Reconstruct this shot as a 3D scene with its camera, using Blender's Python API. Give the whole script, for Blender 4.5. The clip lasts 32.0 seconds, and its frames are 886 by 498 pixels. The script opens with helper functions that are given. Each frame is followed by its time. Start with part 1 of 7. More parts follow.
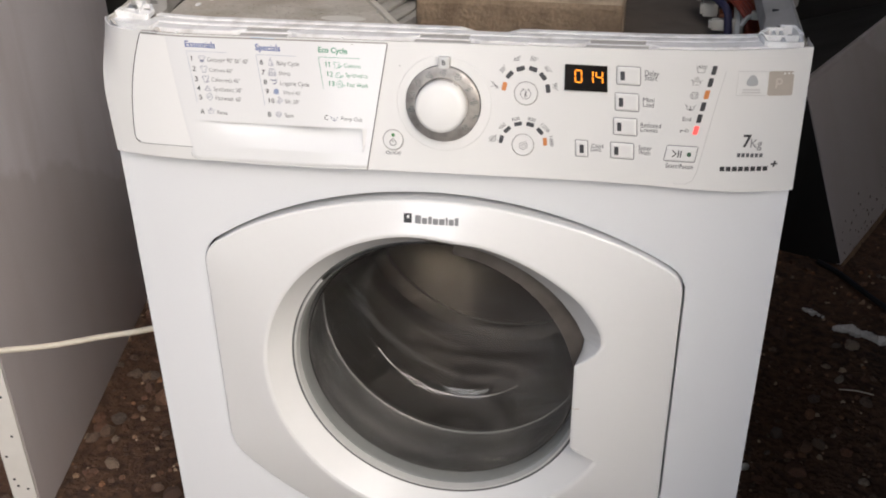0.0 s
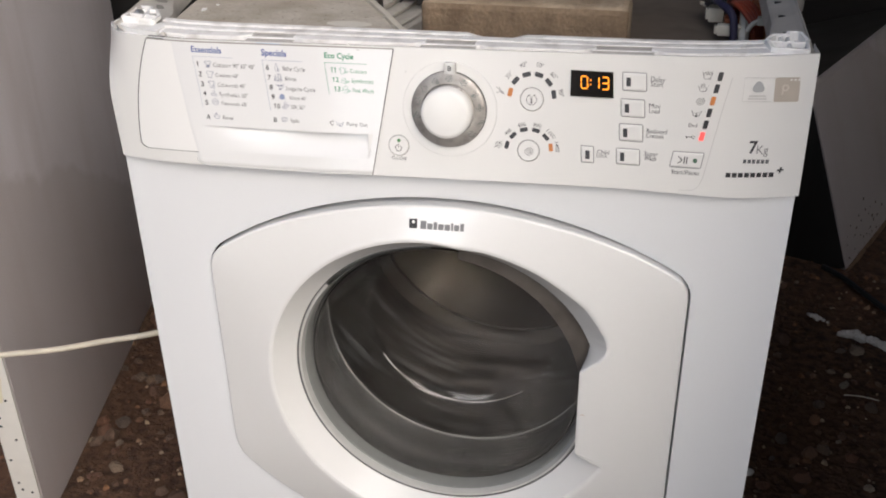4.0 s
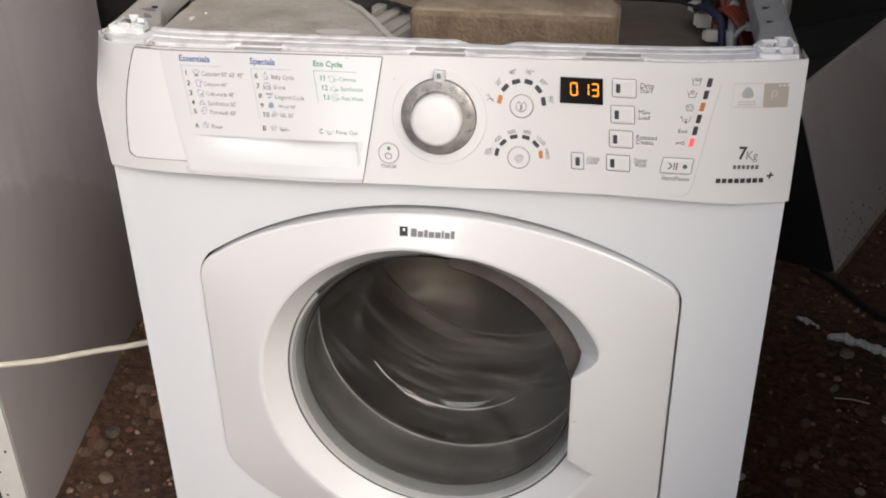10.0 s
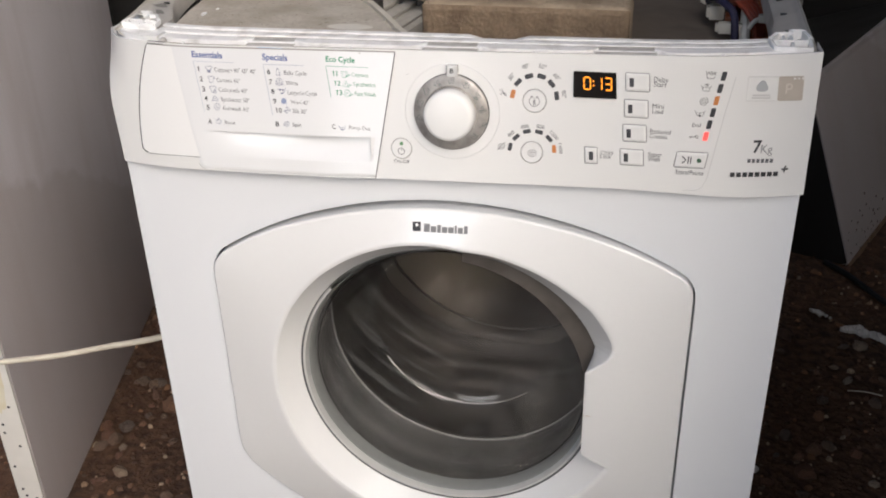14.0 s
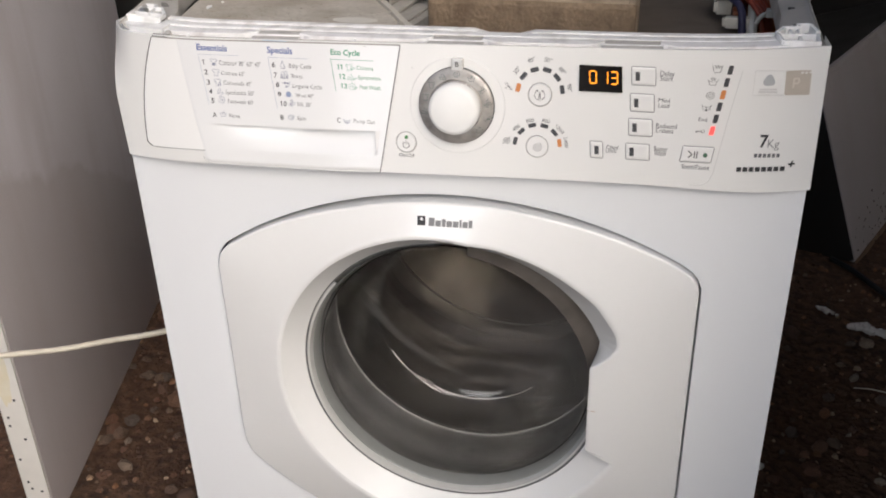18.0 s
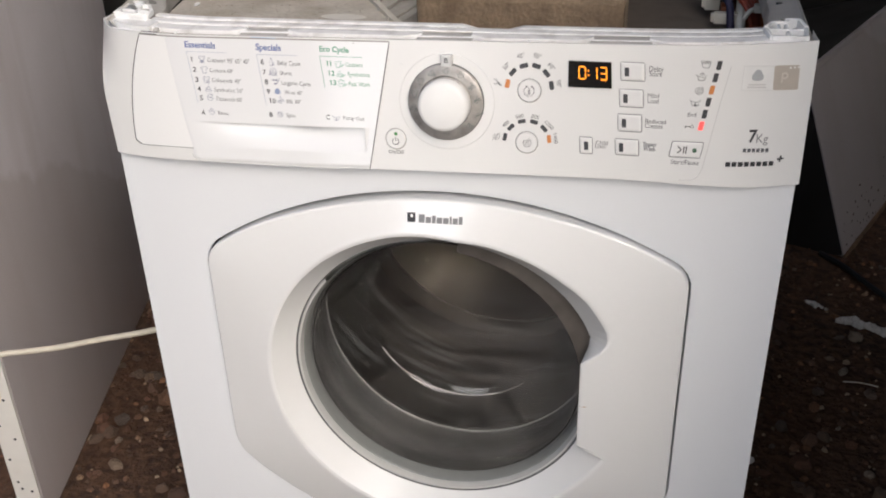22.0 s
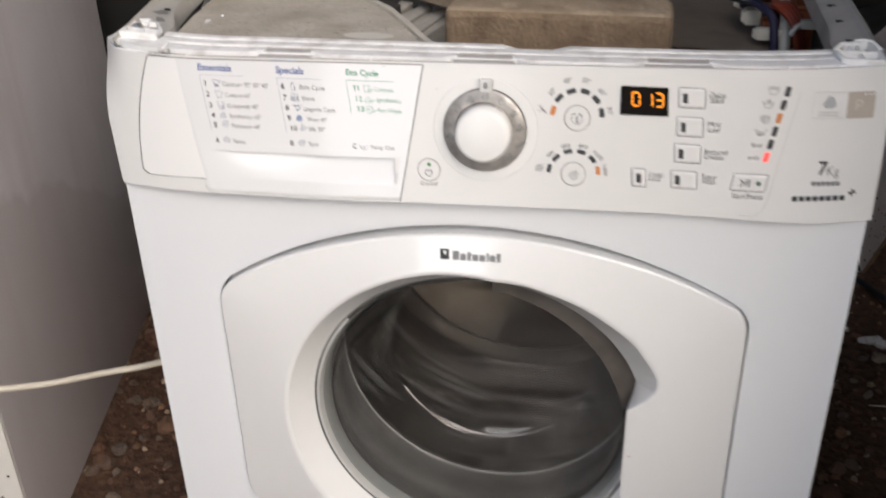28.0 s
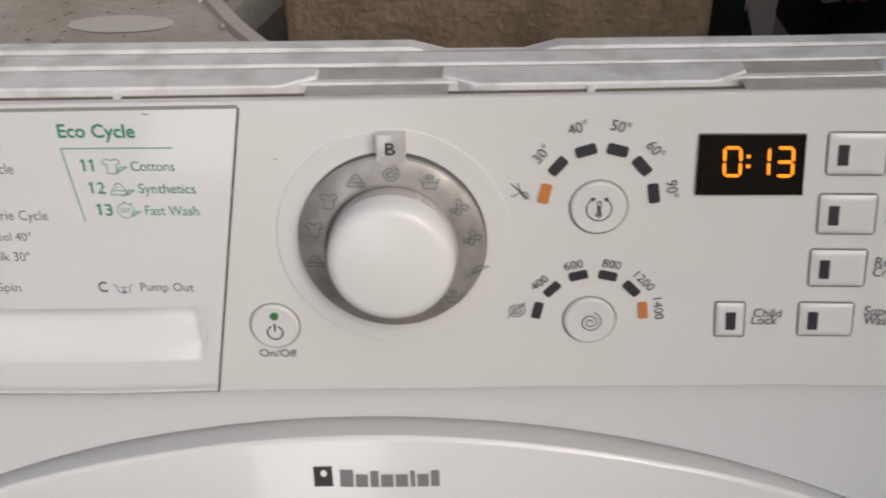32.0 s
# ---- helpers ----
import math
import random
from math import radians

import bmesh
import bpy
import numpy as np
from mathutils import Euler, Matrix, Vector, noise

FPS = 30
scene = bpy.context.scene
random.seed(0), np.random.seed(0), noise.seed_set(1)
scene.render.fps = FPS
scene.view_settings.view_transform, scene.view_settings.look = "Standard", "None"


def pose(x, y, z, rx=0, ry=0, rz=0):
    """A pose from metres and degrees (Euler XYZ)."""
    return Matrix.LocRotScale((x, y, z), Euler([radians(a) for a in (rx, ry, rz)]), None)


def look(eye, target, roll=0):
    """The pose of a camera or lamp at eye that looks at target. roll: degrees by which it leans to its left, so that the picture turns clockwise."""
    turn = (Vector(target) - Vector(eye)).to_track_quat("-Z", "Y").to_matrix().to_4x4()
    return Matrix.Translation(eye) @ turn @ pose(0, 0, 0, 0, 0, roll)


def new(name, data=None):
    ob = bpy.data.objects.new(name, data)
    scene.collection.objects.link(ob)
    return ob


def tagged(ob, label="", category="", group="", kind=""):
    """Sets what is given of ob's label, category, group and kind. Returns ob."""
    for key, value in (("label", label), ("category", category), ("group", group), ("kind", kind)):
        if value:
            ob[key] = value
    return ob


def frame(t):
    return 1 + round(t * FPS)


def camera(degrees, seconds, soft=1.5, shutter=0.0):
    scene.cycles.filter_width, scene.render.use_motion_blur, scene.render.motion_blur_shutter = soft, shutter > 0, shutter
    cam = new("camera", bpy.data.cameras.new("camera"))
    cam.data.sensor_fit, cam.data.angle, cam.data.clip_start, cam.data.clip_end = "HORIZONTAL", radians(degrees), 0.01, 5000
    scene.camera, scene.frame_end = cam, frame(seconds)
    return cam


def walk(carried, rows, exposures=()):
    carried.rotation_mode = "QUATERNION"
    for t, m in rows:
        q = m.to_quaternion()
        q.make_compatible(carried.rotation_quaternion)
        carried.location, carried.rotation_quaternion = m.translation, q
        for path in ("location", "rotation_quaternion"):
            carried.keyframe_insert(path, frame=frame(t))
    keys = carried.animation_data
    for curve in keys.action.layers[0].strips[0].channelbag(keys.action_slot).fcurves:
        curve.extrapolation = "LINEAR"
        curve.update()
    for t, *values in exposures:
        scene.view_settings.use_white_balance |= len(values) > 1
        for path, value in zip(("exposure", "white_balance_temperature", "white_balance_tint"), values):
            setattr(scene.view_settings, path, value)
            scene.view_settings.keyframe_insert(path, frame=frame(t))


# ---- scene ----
cam = camera(49.0, 32.0, soft=1.9, shutter=0.25)

BASE_EXPOSURE = 0.25
PATH = [
    (0, (0.1887, -0.7381, 1.0523), (-0.0143, 0.1164, 0.5742), -0.94),
    (0.5, (0.1880, -0.7365, 1.0530), (-0.0166, 0.1168, 0.5734), -1.08),
    (1, (0.1879, -0.7367, 1.0531), (-0.0173, 0.1163, 0.5732), -1.10),
    (1.5, (0.1870, -0.7370, 1.0530), (-0.0189, 0.1153, 0.5724), -1.17),
    (2, (0.1874, -0.7367, 1.0536), (-0.0187, 0.1166, 0.5745), -1.11),
    (2.5, (0.1868, -0.7379, 1.0538), (-0.0193, 0.1172, 0.5780), -1.08),
    (3, (0.1870, -0.7369, 1.0547), (-0.0181, 0.1189, 0.5797), -0.94),
    (3.5, (0.1870, -0.7374, 1.0541), (-0.0198, 0.1182, 0.5796), -0.93),
    (5.5, (0.1857, -0.7373, 1.0536), (-0.0210, 0.1165, 0.5757), -0.95),
    (6, (0.1854, -0.7377, 1.0534), (-0.0205, 0.1170, 0.5771), -0.91),
    (6.5, (0.1859, -0.7369, 1.0544), (-0.0199, 0.1179, 0.5782), -0.90),
    (7, (0.1862, -0.7356, 1.0535), (-0.0158, 0.1207, 0.5781), -0.88),
    (7.5, (0.1865, -0.7352, 1.0539), (-0.0144, 0.1205, 0.5771), -1.00),
    (8, (0.1865, -0.7340, 1.0534), (-0.0122, 0.1210, 0.5743), -0.95),
    (8.5, (0.1866, -0.7344, 1.0528), (-0.0110, 0.1216, 0.5752), -1.07),
    (9, (0.1863, -0.7359, 1.0536), (-0.0115, 0.1215, 0.5785), -1.11),
    (9.5, (0.1861, -0.7348, 1.0535), (-0.0111, 0.1243, 0.5813), -1.04),
    (10, (0.1856, -0.7350, 1.0544), (-0.0116, 0.1253, 0.5844), -1.05),
    (10.5, (0.1865, -0.7351, 1.0544), (-0.0101, 0.1269, 0.5872), -1.01),
    (11, (0.1844, -0.7337, 1.0560), (-0.0156, 0.1269, 0.5876), -1.10),
    (11.5, (0.1839, -0.7338, 1.0553), (-0.0177, 0.1264, 0.5869), -1.21),
    (12, (0.1841, -0.7332, 1.0560), (-0.0186, 0.1271, 0.5882), -1.40),
    (12.5, (0.1845, -0.7334, 1.0557), (-0.0188, 0.1237, 0.5824), -1.59),
    (13, (0.1846, -0.7336, 1.0561), (-0.0180, 0.1232, 0.5818), -1.56),
    (13.5, (0.1838, -0.7342, 1.0565), (-0.0199, 0.1211, 0.5803), -1.61),
    (14, (0.1823, -0.7343, 1.0565), (-0.0238, 0.1201, 0.5796), -1.59),
    (14.5, (0.1830, -0.7343, 1.0554), (-0.0247, 0.1191, 0.5773), -1.70),
    (16.5, (0.1831, -0.7339, 1.0550), (-0.0253, 0.1182, 0.5750), -1.65),
    (17, (0.1818, -0.7340, 1.0549), (-0.0267, 0.1189, 0.5763), -1.61),
    (17.5, (0.1819, -0.7335, 1.0543), (-0.0296, 0.1187, 0.5757), -1.61),
    (18, (0.1833, -0.7328, 1.0537), (-0.0287, 0.1184, 0.5737), -1.58),
    (18.5, (0.1840, -0.7330, 1.0537), (-0.0270, 0.1183, 0.5733), -1.59),
    (19, (0.1833, -0.7338, 1.0537), (-0.0262, 0.1180, 0.5735), -1.54),
    (19.5, (0.1835, -0.7334, 1.0539), (-0.0261, 0.1192, 0.5751), -1.51),
    (20, (0.1823, -0.7331, 1.0543), (-0.0281, 0.1187, 0.5746), -1.55),
    (20.5, (0.1831, -0.7323, 1.0549), (-0.0255, 0.1197, 0.5747), -1.46),
    (21, (0.1823, -0.7313, 1.0548), (-0.0241, 0.1195, 0.5715), -1.48),
    (21.5, (0.1827, -0.7324, 1.0535), (-0.0203, 0.1186, 0.5691), -1.54),
    (22, (0.1830, -0.7327, 1.0533), (-0.0187, 0.1193, 0.5702), -1.60),
    (22.5, (0.1827, -0.7319, 1.0539), (-0.0170, 0.1220, 0.5735), -1.55),
    (23, (0.1820, -0.7327, 1.0535), (-0.0152, 0.1234, 0.5758), -1.41),
    (23.5, (0.1815, -0.7331, 1.0542), (-0.0156, 0.1235, 0.5774), -1.39),
    (24, (0.1817, -0.7320, 1.0538), (-0.0148, 0.1248, 0.5770), -1.36),
    (24.5, (0.1824, -0.7316, 1.0541), (-0.0143, 0.1241, 0.5755), -1.39),
    (25, (0.1814, -0.7323, 1.0530), (-0.0163, 0.1226, 0.5733), -1.34),
    (25.5, (0.1815, -0.7329, 1.0540), (-0.0158, 0.1220, 0.5743), -1.20),
    (27.5, (0.1788, -0.7288, 1.0521), (-0.0181, 0.1229, 0.5665), -1.01),
    (27.8, (0.1576, -0.7093, 1.0415), (-0.0237, 0.1449, 0.5542), -0.98),
    (28, (0.1310, -0.6698, 1.0466), (-0.0605, 0.1863, 0.5667), -1.44),
    (28.2, (0.0598, -0.6093, 1.0524), (-0.1097, 0.2529, 0.5750), -1.48),
    (28.4, (-0.0024, -0.5276, 1.0404), (-0.1524, 0.3441, 0.5739), -1.08),
    (28.7, (-0.0683, -0.4261, 1.0121), (-0.1783, 0.4513, 0.5451), -0.09),
    (29, (-0.1059, -0.3674, 0.9762), (-0.1772, 0.5085, 0.4989), 0.00),
    (29.2, (-0.1119, -0.3388, 0.9585), (-0.1840, 0.5309, 0.4701), -0.43),
    (29.5, (-0.1262, -0.3111, 0.9534), (-0.1840, 0.5556, 0.4580), -0.28),
    (30, (-0.1249, -0.3000, 0.9477), (-0.1919, 0.5685, 0.4565), -0.55),
    (30.2, (-0.1241, -0.3016, 0.9453), (-0.1955, 0.5726, 0.4650), -0.79),
    (30.5, (-0.1273, -0.2965, 0.9509), (-0.1920, 0.5651, 0.4476), -0.63),
    (31, (-0.0900, -0.2964, 0.9511), (-0.1621, 0.5679, 0.4533), -1.27),
    (31.5, (-0.0060, -0.2788, 0.9576), (-0.0674, 0.5631, 0.4215), -1.58),
    (32, (0.0459, -0.2697, 0.9545), (0.0036, 0.5589, 0.3963), -1.19),
]
# the film darkens a little as the white panel fills the view
walk(cam, [(t, look(eye, target, roll)) for t, eye, target, roll in PATH],
     exposures=[(0, BASE_EXPOSURE), (27.9, BASE_EXPOSURE), (28.9, BASE_EXPOSURE - 0.54), (30.5, BASE_EXPOSURE - 0.62), (32, BASE_EXPOSURE - 0.52)])

# ---- world, sun, exposure ----
world = bpy.data.worlds.new("overcast_sky")
scene.world = world
world.use_nodes = True
wn, wl = world.node_tree.nodes, world.node_tree.links
sky = wn.new("ShaderNodeTexSky")
sky.sky_type, sky.sun_disc = "NISHITA", False
sky.sun_elevation, sky.sun_rotation = radians(39), radians(147)
sky.air_density, sky.dust_density = 1.0, 4.0
wl.new(sky.outputs[0], wn["Background"].inputs[0])
wn["Background"].inputs[1].default_value = 0.13

sun = new("sun", bpy.data.lights.new("sun", "SUN"))
sun.data.energy, sun.data.angle, sun.data.color = 1.2, radians(45), (0.99, 0.98, 0.98)
sun.matrix_world = look((2.5, -3.9, 3.7), (0, 0, 0))
# area lamp added in an unseen gap behind the camera, for fill and reflections
gap_fill_light = new("gap_fill_light", bpy.data.lights.new("gap_fill_light", "AREA"))
gap_fill_light.data.shape, gap_fill_light.data.size, gap_fill_light.data.size_y = "RECTANGLE", 0.84, 2.0
gap_fill_light.data.energy, gap_fill_light.data.color = 14.0, (0.97, 0.98, 1.0)
gap_fill_light.matrix_world = look((-0.72, -3.04, 1.0), (-0.72, 0, 1.0))
scene.view_settings.exposure = BASE_EXPOSURE


# ---- materials ----
def nodes_of(name, rough, metal=0.0, spec=0.5):
    m = bpy.data.materials.new(name)
    m.use_nodes = True
    n, l = m.node_tree.nodes, m.node_tree.links
    b = n["Principled BSDF"]
    b.inputs["Roughness"].default_value, b.inputs["Metallic"].default_value = rough, metal
    b.inputs["Specular IOR Level"].default_value = spec
    return m, n, l, b


def mix_rgb(n, l, fac, a, b):
    x = n.new("ShaderNodeMix")
    x.data_type = "RGBA"
    l.new(fac, x.inputs[0])
    for socket, v in ((x.inputs[6], a), (x.inputs[7], b)):
        if isinstance(v, tuple):
            socket.default_value = (*v, 1)
        else:
            l.new(v, socket)
    return x.outputs[2]


def noise_of(n, l, scale, detail=4.0, lo=0.35, hi=0.65, stretch=(1, 1, 1), distort=0.0):
    tc, mp = n.new("ShaderNodeTexCoord"), n.new("ShaderNodeMapping")
    mp.inputs["Scale"].default_value = stretch
    l.new(tc.outputs["Object"], mp.inputs[0])
    t, r = n.new("ShaderNodeTexNoise"), n.new("ShaderNodeMapRange")
    t.inputs["Scale"].default_value, t.inputs["Detail"].default_value = scale, detail
    t.inputs["Distortion"].default_value = distort
    l.new(mp.outputs[0], t.inputs["Vector"])
    r.inputs["From Min"].default_value, r.inputs["From Max"].default_value = lo, hi
    l.new(t.outputs[0], r.inputs["Value"])
    return r.outputs[0]


def bump(n, l, b, height, strength, dist):
    k = n.new("ShaderNodeBump")
    k.inputs["Strength"].default_value, k.inputs["Distance"].default_value = strength, dist
    l.new(height, k.inputs["Height"])
    l.new(k.outputs[0], b.inputs["Normal"])


def surface(name, base, dark, rough=0.4, metal=0.0, big=6.0, fine=90.0, stain=0.5, bumps=0.0, dist=0.001, coat=0.0, lo=0.45, hi=0.8, spread=0.12, wear=1.0, gloss=0.08):
    """A worn surface: a base colour, stains at a large scale and grain at a small one."""
    m, n, l, b = nodes_of(name, rough, metal)
    first = noise_of(n, l, big, 6.0, lo, hi)
    second = noise_of(n, l, fine, 3.0, 0.3, 0.7)
    k = n.new("ShaderNodeMath")
    k.operation = "MULTIPLY"
    k.inputs[1].default_value = stain
    l.new(first, k.inputs[0])
    colour = mix_rgb(n, l, k.outputs[0], base, dark)
    g = n.new("ShaderNodeMath")
    g.operation = "MULTIPLY"
    g.inputs[1].default_value = spread
    l.new(second, g.inputs[0])
    colour = mix_rgb(n, l, g.outputs[0], colour, tuple(v * 0.55 for v in base))
    l.new(colour, b.inputs["Base Color"])
    r = n.new("ShaderNodeMapRange")
    r.inputs["To Min"].default_value, r.inputs["To Max"].default_value = rough * (1 - 0.15 * wear), min(1.0, rough * (1 + 0.3 * wear))
    l.new(first, r.inputs["Value"])
    l.new(r.outputs[0], b.inputs["Roughness"])
    if bumps:
        bump(n, l, b, second, bumps, dist)
    if coat:
        b.inputs["Coat Weight"].default_value, b.inputs["Coat Roughness"].default_value = coat, gloss
    return m


def plain(name, colour, rough=0.5, metal=0.0, glow=0.0):
    m, n, l, b = nodes_of(name, rough, metal)
    b.inputs["Base Color"].default_value = (*colour, 1)
    if glow:
        b.inputs["Emission Color"].default_value, b.inputs["Emission Strength"].default_value = (*colour, 1), glow
    return m


ENAMEL = surface("white_enamel", (0.80, 0.81, 0.83), (0.74, 0.74, 0.75), 0.28, big=3, fine=800, stain=0.1, spread=0.03, coat=0.2, lo=0.1, hi=0.95, wear=0.1)
PLASTIC = surface("white_panel_plastic", (0.74, 0.733, 0.718), (0.68, 0.67, 0.65), 0.26, big=9, fine=900, stain=0.05, spread=0.03, coat=0.15, lo=0.1, hi=0.95, wear=0.0)
DRAWER_WHITE = surface("white_drawer_plastic", (0.82, 0.815, 0.805), (0.77, 0.765, 0.75), 0.24, big=9, fine=900, stain=0.05, spread=0.03, coat=0.2, lo=0.1, hi=0.95, wear=0.0)
FASCIA = surface("glossy_fascia_plastic", (0.785, 0.787, 0.79), (0.75, 0.745, 0.735), 0.22, big=12, fine=900, stain=0.05, spread=0.03, coat=0.8, lo=0.1, hi=0.95, wear=0.0, gloss=0.03)
DOOR_PLASTIC = surface("door_plastic", (0.80, 0.795, 0.785), (0.745, 0.74, 0.73), 0.26, big=7, fine=200, stain=0.03, spread=0.02, coat=0.9, lo=0.1, hi=1.0, gloss=0.03, wear=0.0)
SHELL_GREY = surface("light_grey_door_shell", (0.66, 0.67, 0.675), (0.58, 0.59, 0.60), 0.35, big=14, stain=0.3, spread=0.03)
CHAMFER = surface("chamfer_plastic", (0.81, 0.805, 0.79), (0.76, 0.75, 0.73), 0.2, big=9, stain=0.3, spread=0.03)
RAIL = surface("dusty_white_rail", (0.87, 0.87, 0.865), (0.48, 0.465, 0.445), 0.45, big=52, fine=320, stain=0.75, spread=0.14, lo=0.48, hi=0.72)
RAIL_DIRT_SHADE = surface("grimy_shaded_rail", (0.52, 0.505, 0.48), (0.33, 0.31, 0.28), 0.75, big=60, fine=320, stain=0.8, spread=0.3)
DUST = surface("dusty_grey_plastic", (0.54, 0.50, 0.435), (0.34, 0.29, 0.225), 0.8, big=17, fine=210, stain=0.85, spread=0.4, bumps=0.3, lo=0.42, hi=0.72)
DUST_PALE = surface("dusty_pale_plastic", (0.44, 0.42, 0.38), (0.28, 0.26, 0.22), 0.75, big=20, fine=160, stain=0.7, spread=0.3)
STEEL = surface("galvanised_steel", (0.50, 0.48, 0.455), (0.30, 0.285, 0.27), 0.5, metal=0.2, big=18, fine=120, stain=0.6)
ROUGH_CONCRETE = surface("broken_concrete", (0.27, 0.195, 0.128), (0.15, 0.105, 0.07), 0.95, big=38, fine=300, stain=0.8, spread=0.55, bumps=0.5, dist=0.0018, lo=0.42, hi=0.66)
CONCRETE = surface("cast_concrete", (0.40, 0.315, 0.225), (0.22, 0.16, 0.108), 0.95, big=22, fine=240, stain=0.85, spread=0.5, bumps=0.4, dist=0.0015, lo=0.44, hi=0.68)
GREASE = surface("dark_grease", (0.19, 0.18, 0.165), (0.24, 0.23, 0.215), 0.4, big=90, fine=300, stain=0.9)
# flat near-black, stands for the shade in gaps, slots and holes
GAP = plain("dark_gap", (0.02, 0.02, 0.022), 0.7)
SEAM = plain("grey_seam", (0.22, 0.22, 0.22), 0.6)
OUTLINE_GREY = plain("grey_outline", (0.30, 0.285, 0.27), 0.7)
RUBBER = surface("grey_gasket_rubber", (0.125, 0.121, 0.116), (0.072, 0.067, 0.062), 0.5, big=26, fine=140, stain=0.8, spread=0.2, bumps=0.15)
BLACK_RUBBER = surface("dark_tub_plastic", (0.045, 0.04, 0.036), (0.02, 0.018, 0.016), 0.7, big=10)
TUB = surface("dusty_tub_plastic", (0.105, 0.088, 0.072), (0.06, 0.05, 0.042), 0.75, big=10, stain=0.6)
FLANGE = surface("ground_glass_edge", (0.52, 0.52, 0.50), (0.42, 0.42, 0.40), 0.12, big=20, stain=0.2)
GLASS_EDGE = surface("grey_green_glass", (0.22, 0.225, 0.215), (0.16, 0.165, 0.158), 0.08, big=20, stain=0.3, coat=0.5)
CRESCENT = surface("grey_brown_crescent", (0.15, 0.135, 0.12), (0.085, 0.076, 0.068), 0.14, big=22, stain=0.8, coat=0.5, lo=0.40, hi=0.65)
EDGE_GLINT = surface("glass_edge_glint", (0.62, 0.60, 0.57), (0.14, 0.13, 0.12), 0.10, big=16, stain=0.95, coat=0.6, lo=0.42, hi=0.56)
LIGHT_GREY = surface("grey_rim", (0.33, 0.325, 0.315), (0.16, 0.155, 0.15), 0.3, big=20, stain=0.8)
INK = plain("dark_ink", (0.03, 0.03, 0.033), 0.5)
GREY = plain("grey_ink", (0.11, 0.11, 0.12), 0.5)
MARK_GREY = plain("soft_grey_ink", (0.20, 0.20, 0.205), 0.5)
PALE = plain("pale_grey_ink", (0.38, 0.39, 0.40), 0.5)
BLUE = plain("blue_ink", (0.075, 0.115, 0.32), 0.5)
BLUE_GREY = plain("blue_grey_ink", (0.155, 0.175, 0.26), 0.5)
WASHED_BLUE = plain("soft_blue_ink", (0.26, 0.31, 0.46), 0.5)
GROOVE = plain("shadowed_groove", (0.10, 0.10, 0.10), 0.6)
BROWN_GRIME = surface("brown_grime_line", (0.20, 0.165, 0.12), (0.10, 0.08, 0.06), 0.85, big=80, fine=300, stain=0.8)
RULE = plain("pale_blue_grey_ink", (0.42, 0.45, 0.52), 0.5)
GREEN = plain("green_ink", (0.03, 0.26, 0.135), 0.5)
PALE_GREEN = plain("pale_green_ink", (0.16, 0.38, 0.28), 0.5)
BLACK = INK
MARK = plain("dark_indicator", (0.045, 0.045, 0.05), 0.35)
AMBER = plain("amber_indicator", (0.58, 0.215, 0.065), 0.35, glow=0.03)
RED = plain("red_indicator", (0.95, 0.10, 0.09), 0.35, glow=0.7)
LED_GREEN = plain("green_indicator", (0.055, 0.21, 0.065), 0.35, glow=0.05)
LED_DULL = plain("dull_green_indicator", (0.06, 0.13, 0.08), 0.35)
DISPLAY = plain("display_window", (0.012, 0.010, 0.009), 0.12)
DIGIT = plain("lit_amber_segment", (1.0, 0.30, 0.015), 0.4, glow=1.3)
STICKER_W = surface("silver_white_sticker", (0.73, 0.725, 0.71), (0.67, 0.66, 0.64), 0.35, big=40, stain=0.3)
STICKER_GREY = plain("soft_sticker_print", (0.56, 0.55, 0.54), 0.35)
STICKER_SIGN = plain("pale_sticker_print", (0.56, 0.51, 0.455), 0.35)
STICKER_G = surface("beige_silver_sticker", (0.46, 0.41, 0.355), (0.38, 0.34, 0.30), 0.35, big=40, stain=0.3)
DIAL = surface("silver_dial_ring", (0.47, 0.445, 0.42), (0.27, 0.25, 0.235), 0.36, metal=0.38, big=85, fine=300, stain=0.85, lo=0.42, hi=0.66)
DIAL_INK = plain("faded_dial_ink", (0.13, 0.165, 0.16), 0.5)
SKIRT = surface("grey_knob_skirt", (0.60, 0.575, 0.55), (0.50, 0.48, 0.455), 0.3, metal=0.15, big=60, stain=0.5)
SILVER = surface("silver_flag", (0.62, 0.61, 0.59), (0.52, 0.51, 0.49), 0.3, metal=0.25, big=30, stain=0.3)
CAP = surface("dial_cap_plastic", (0.81, 0.805, 0.79), (0.76, 0.75, 0.73), 0.22, big=20, stain=0.2, spread=0.02)
CABLE = surface("dirty_cream_cable", (0.58, 0.53, 0.43), (0.42, 0.37, 0.29), 0.5, big=20, fine=150, stain=0.6)
BLACK_CABLE = plain("black_cable", (0.015, 0.015, 0.016), 0.5)


def glass_material():
    m, n, l, b = nodes_of("door_glass", 0.02)
    b.inputs["Transmission Weight"].default_value, b.inputs["IOR"].default_value = 1.0, 1.46
    b.inputs["Base Color"].default_value = (0.88, 0.87, 0.85, 1)
    return m


GLASS = glass_material()


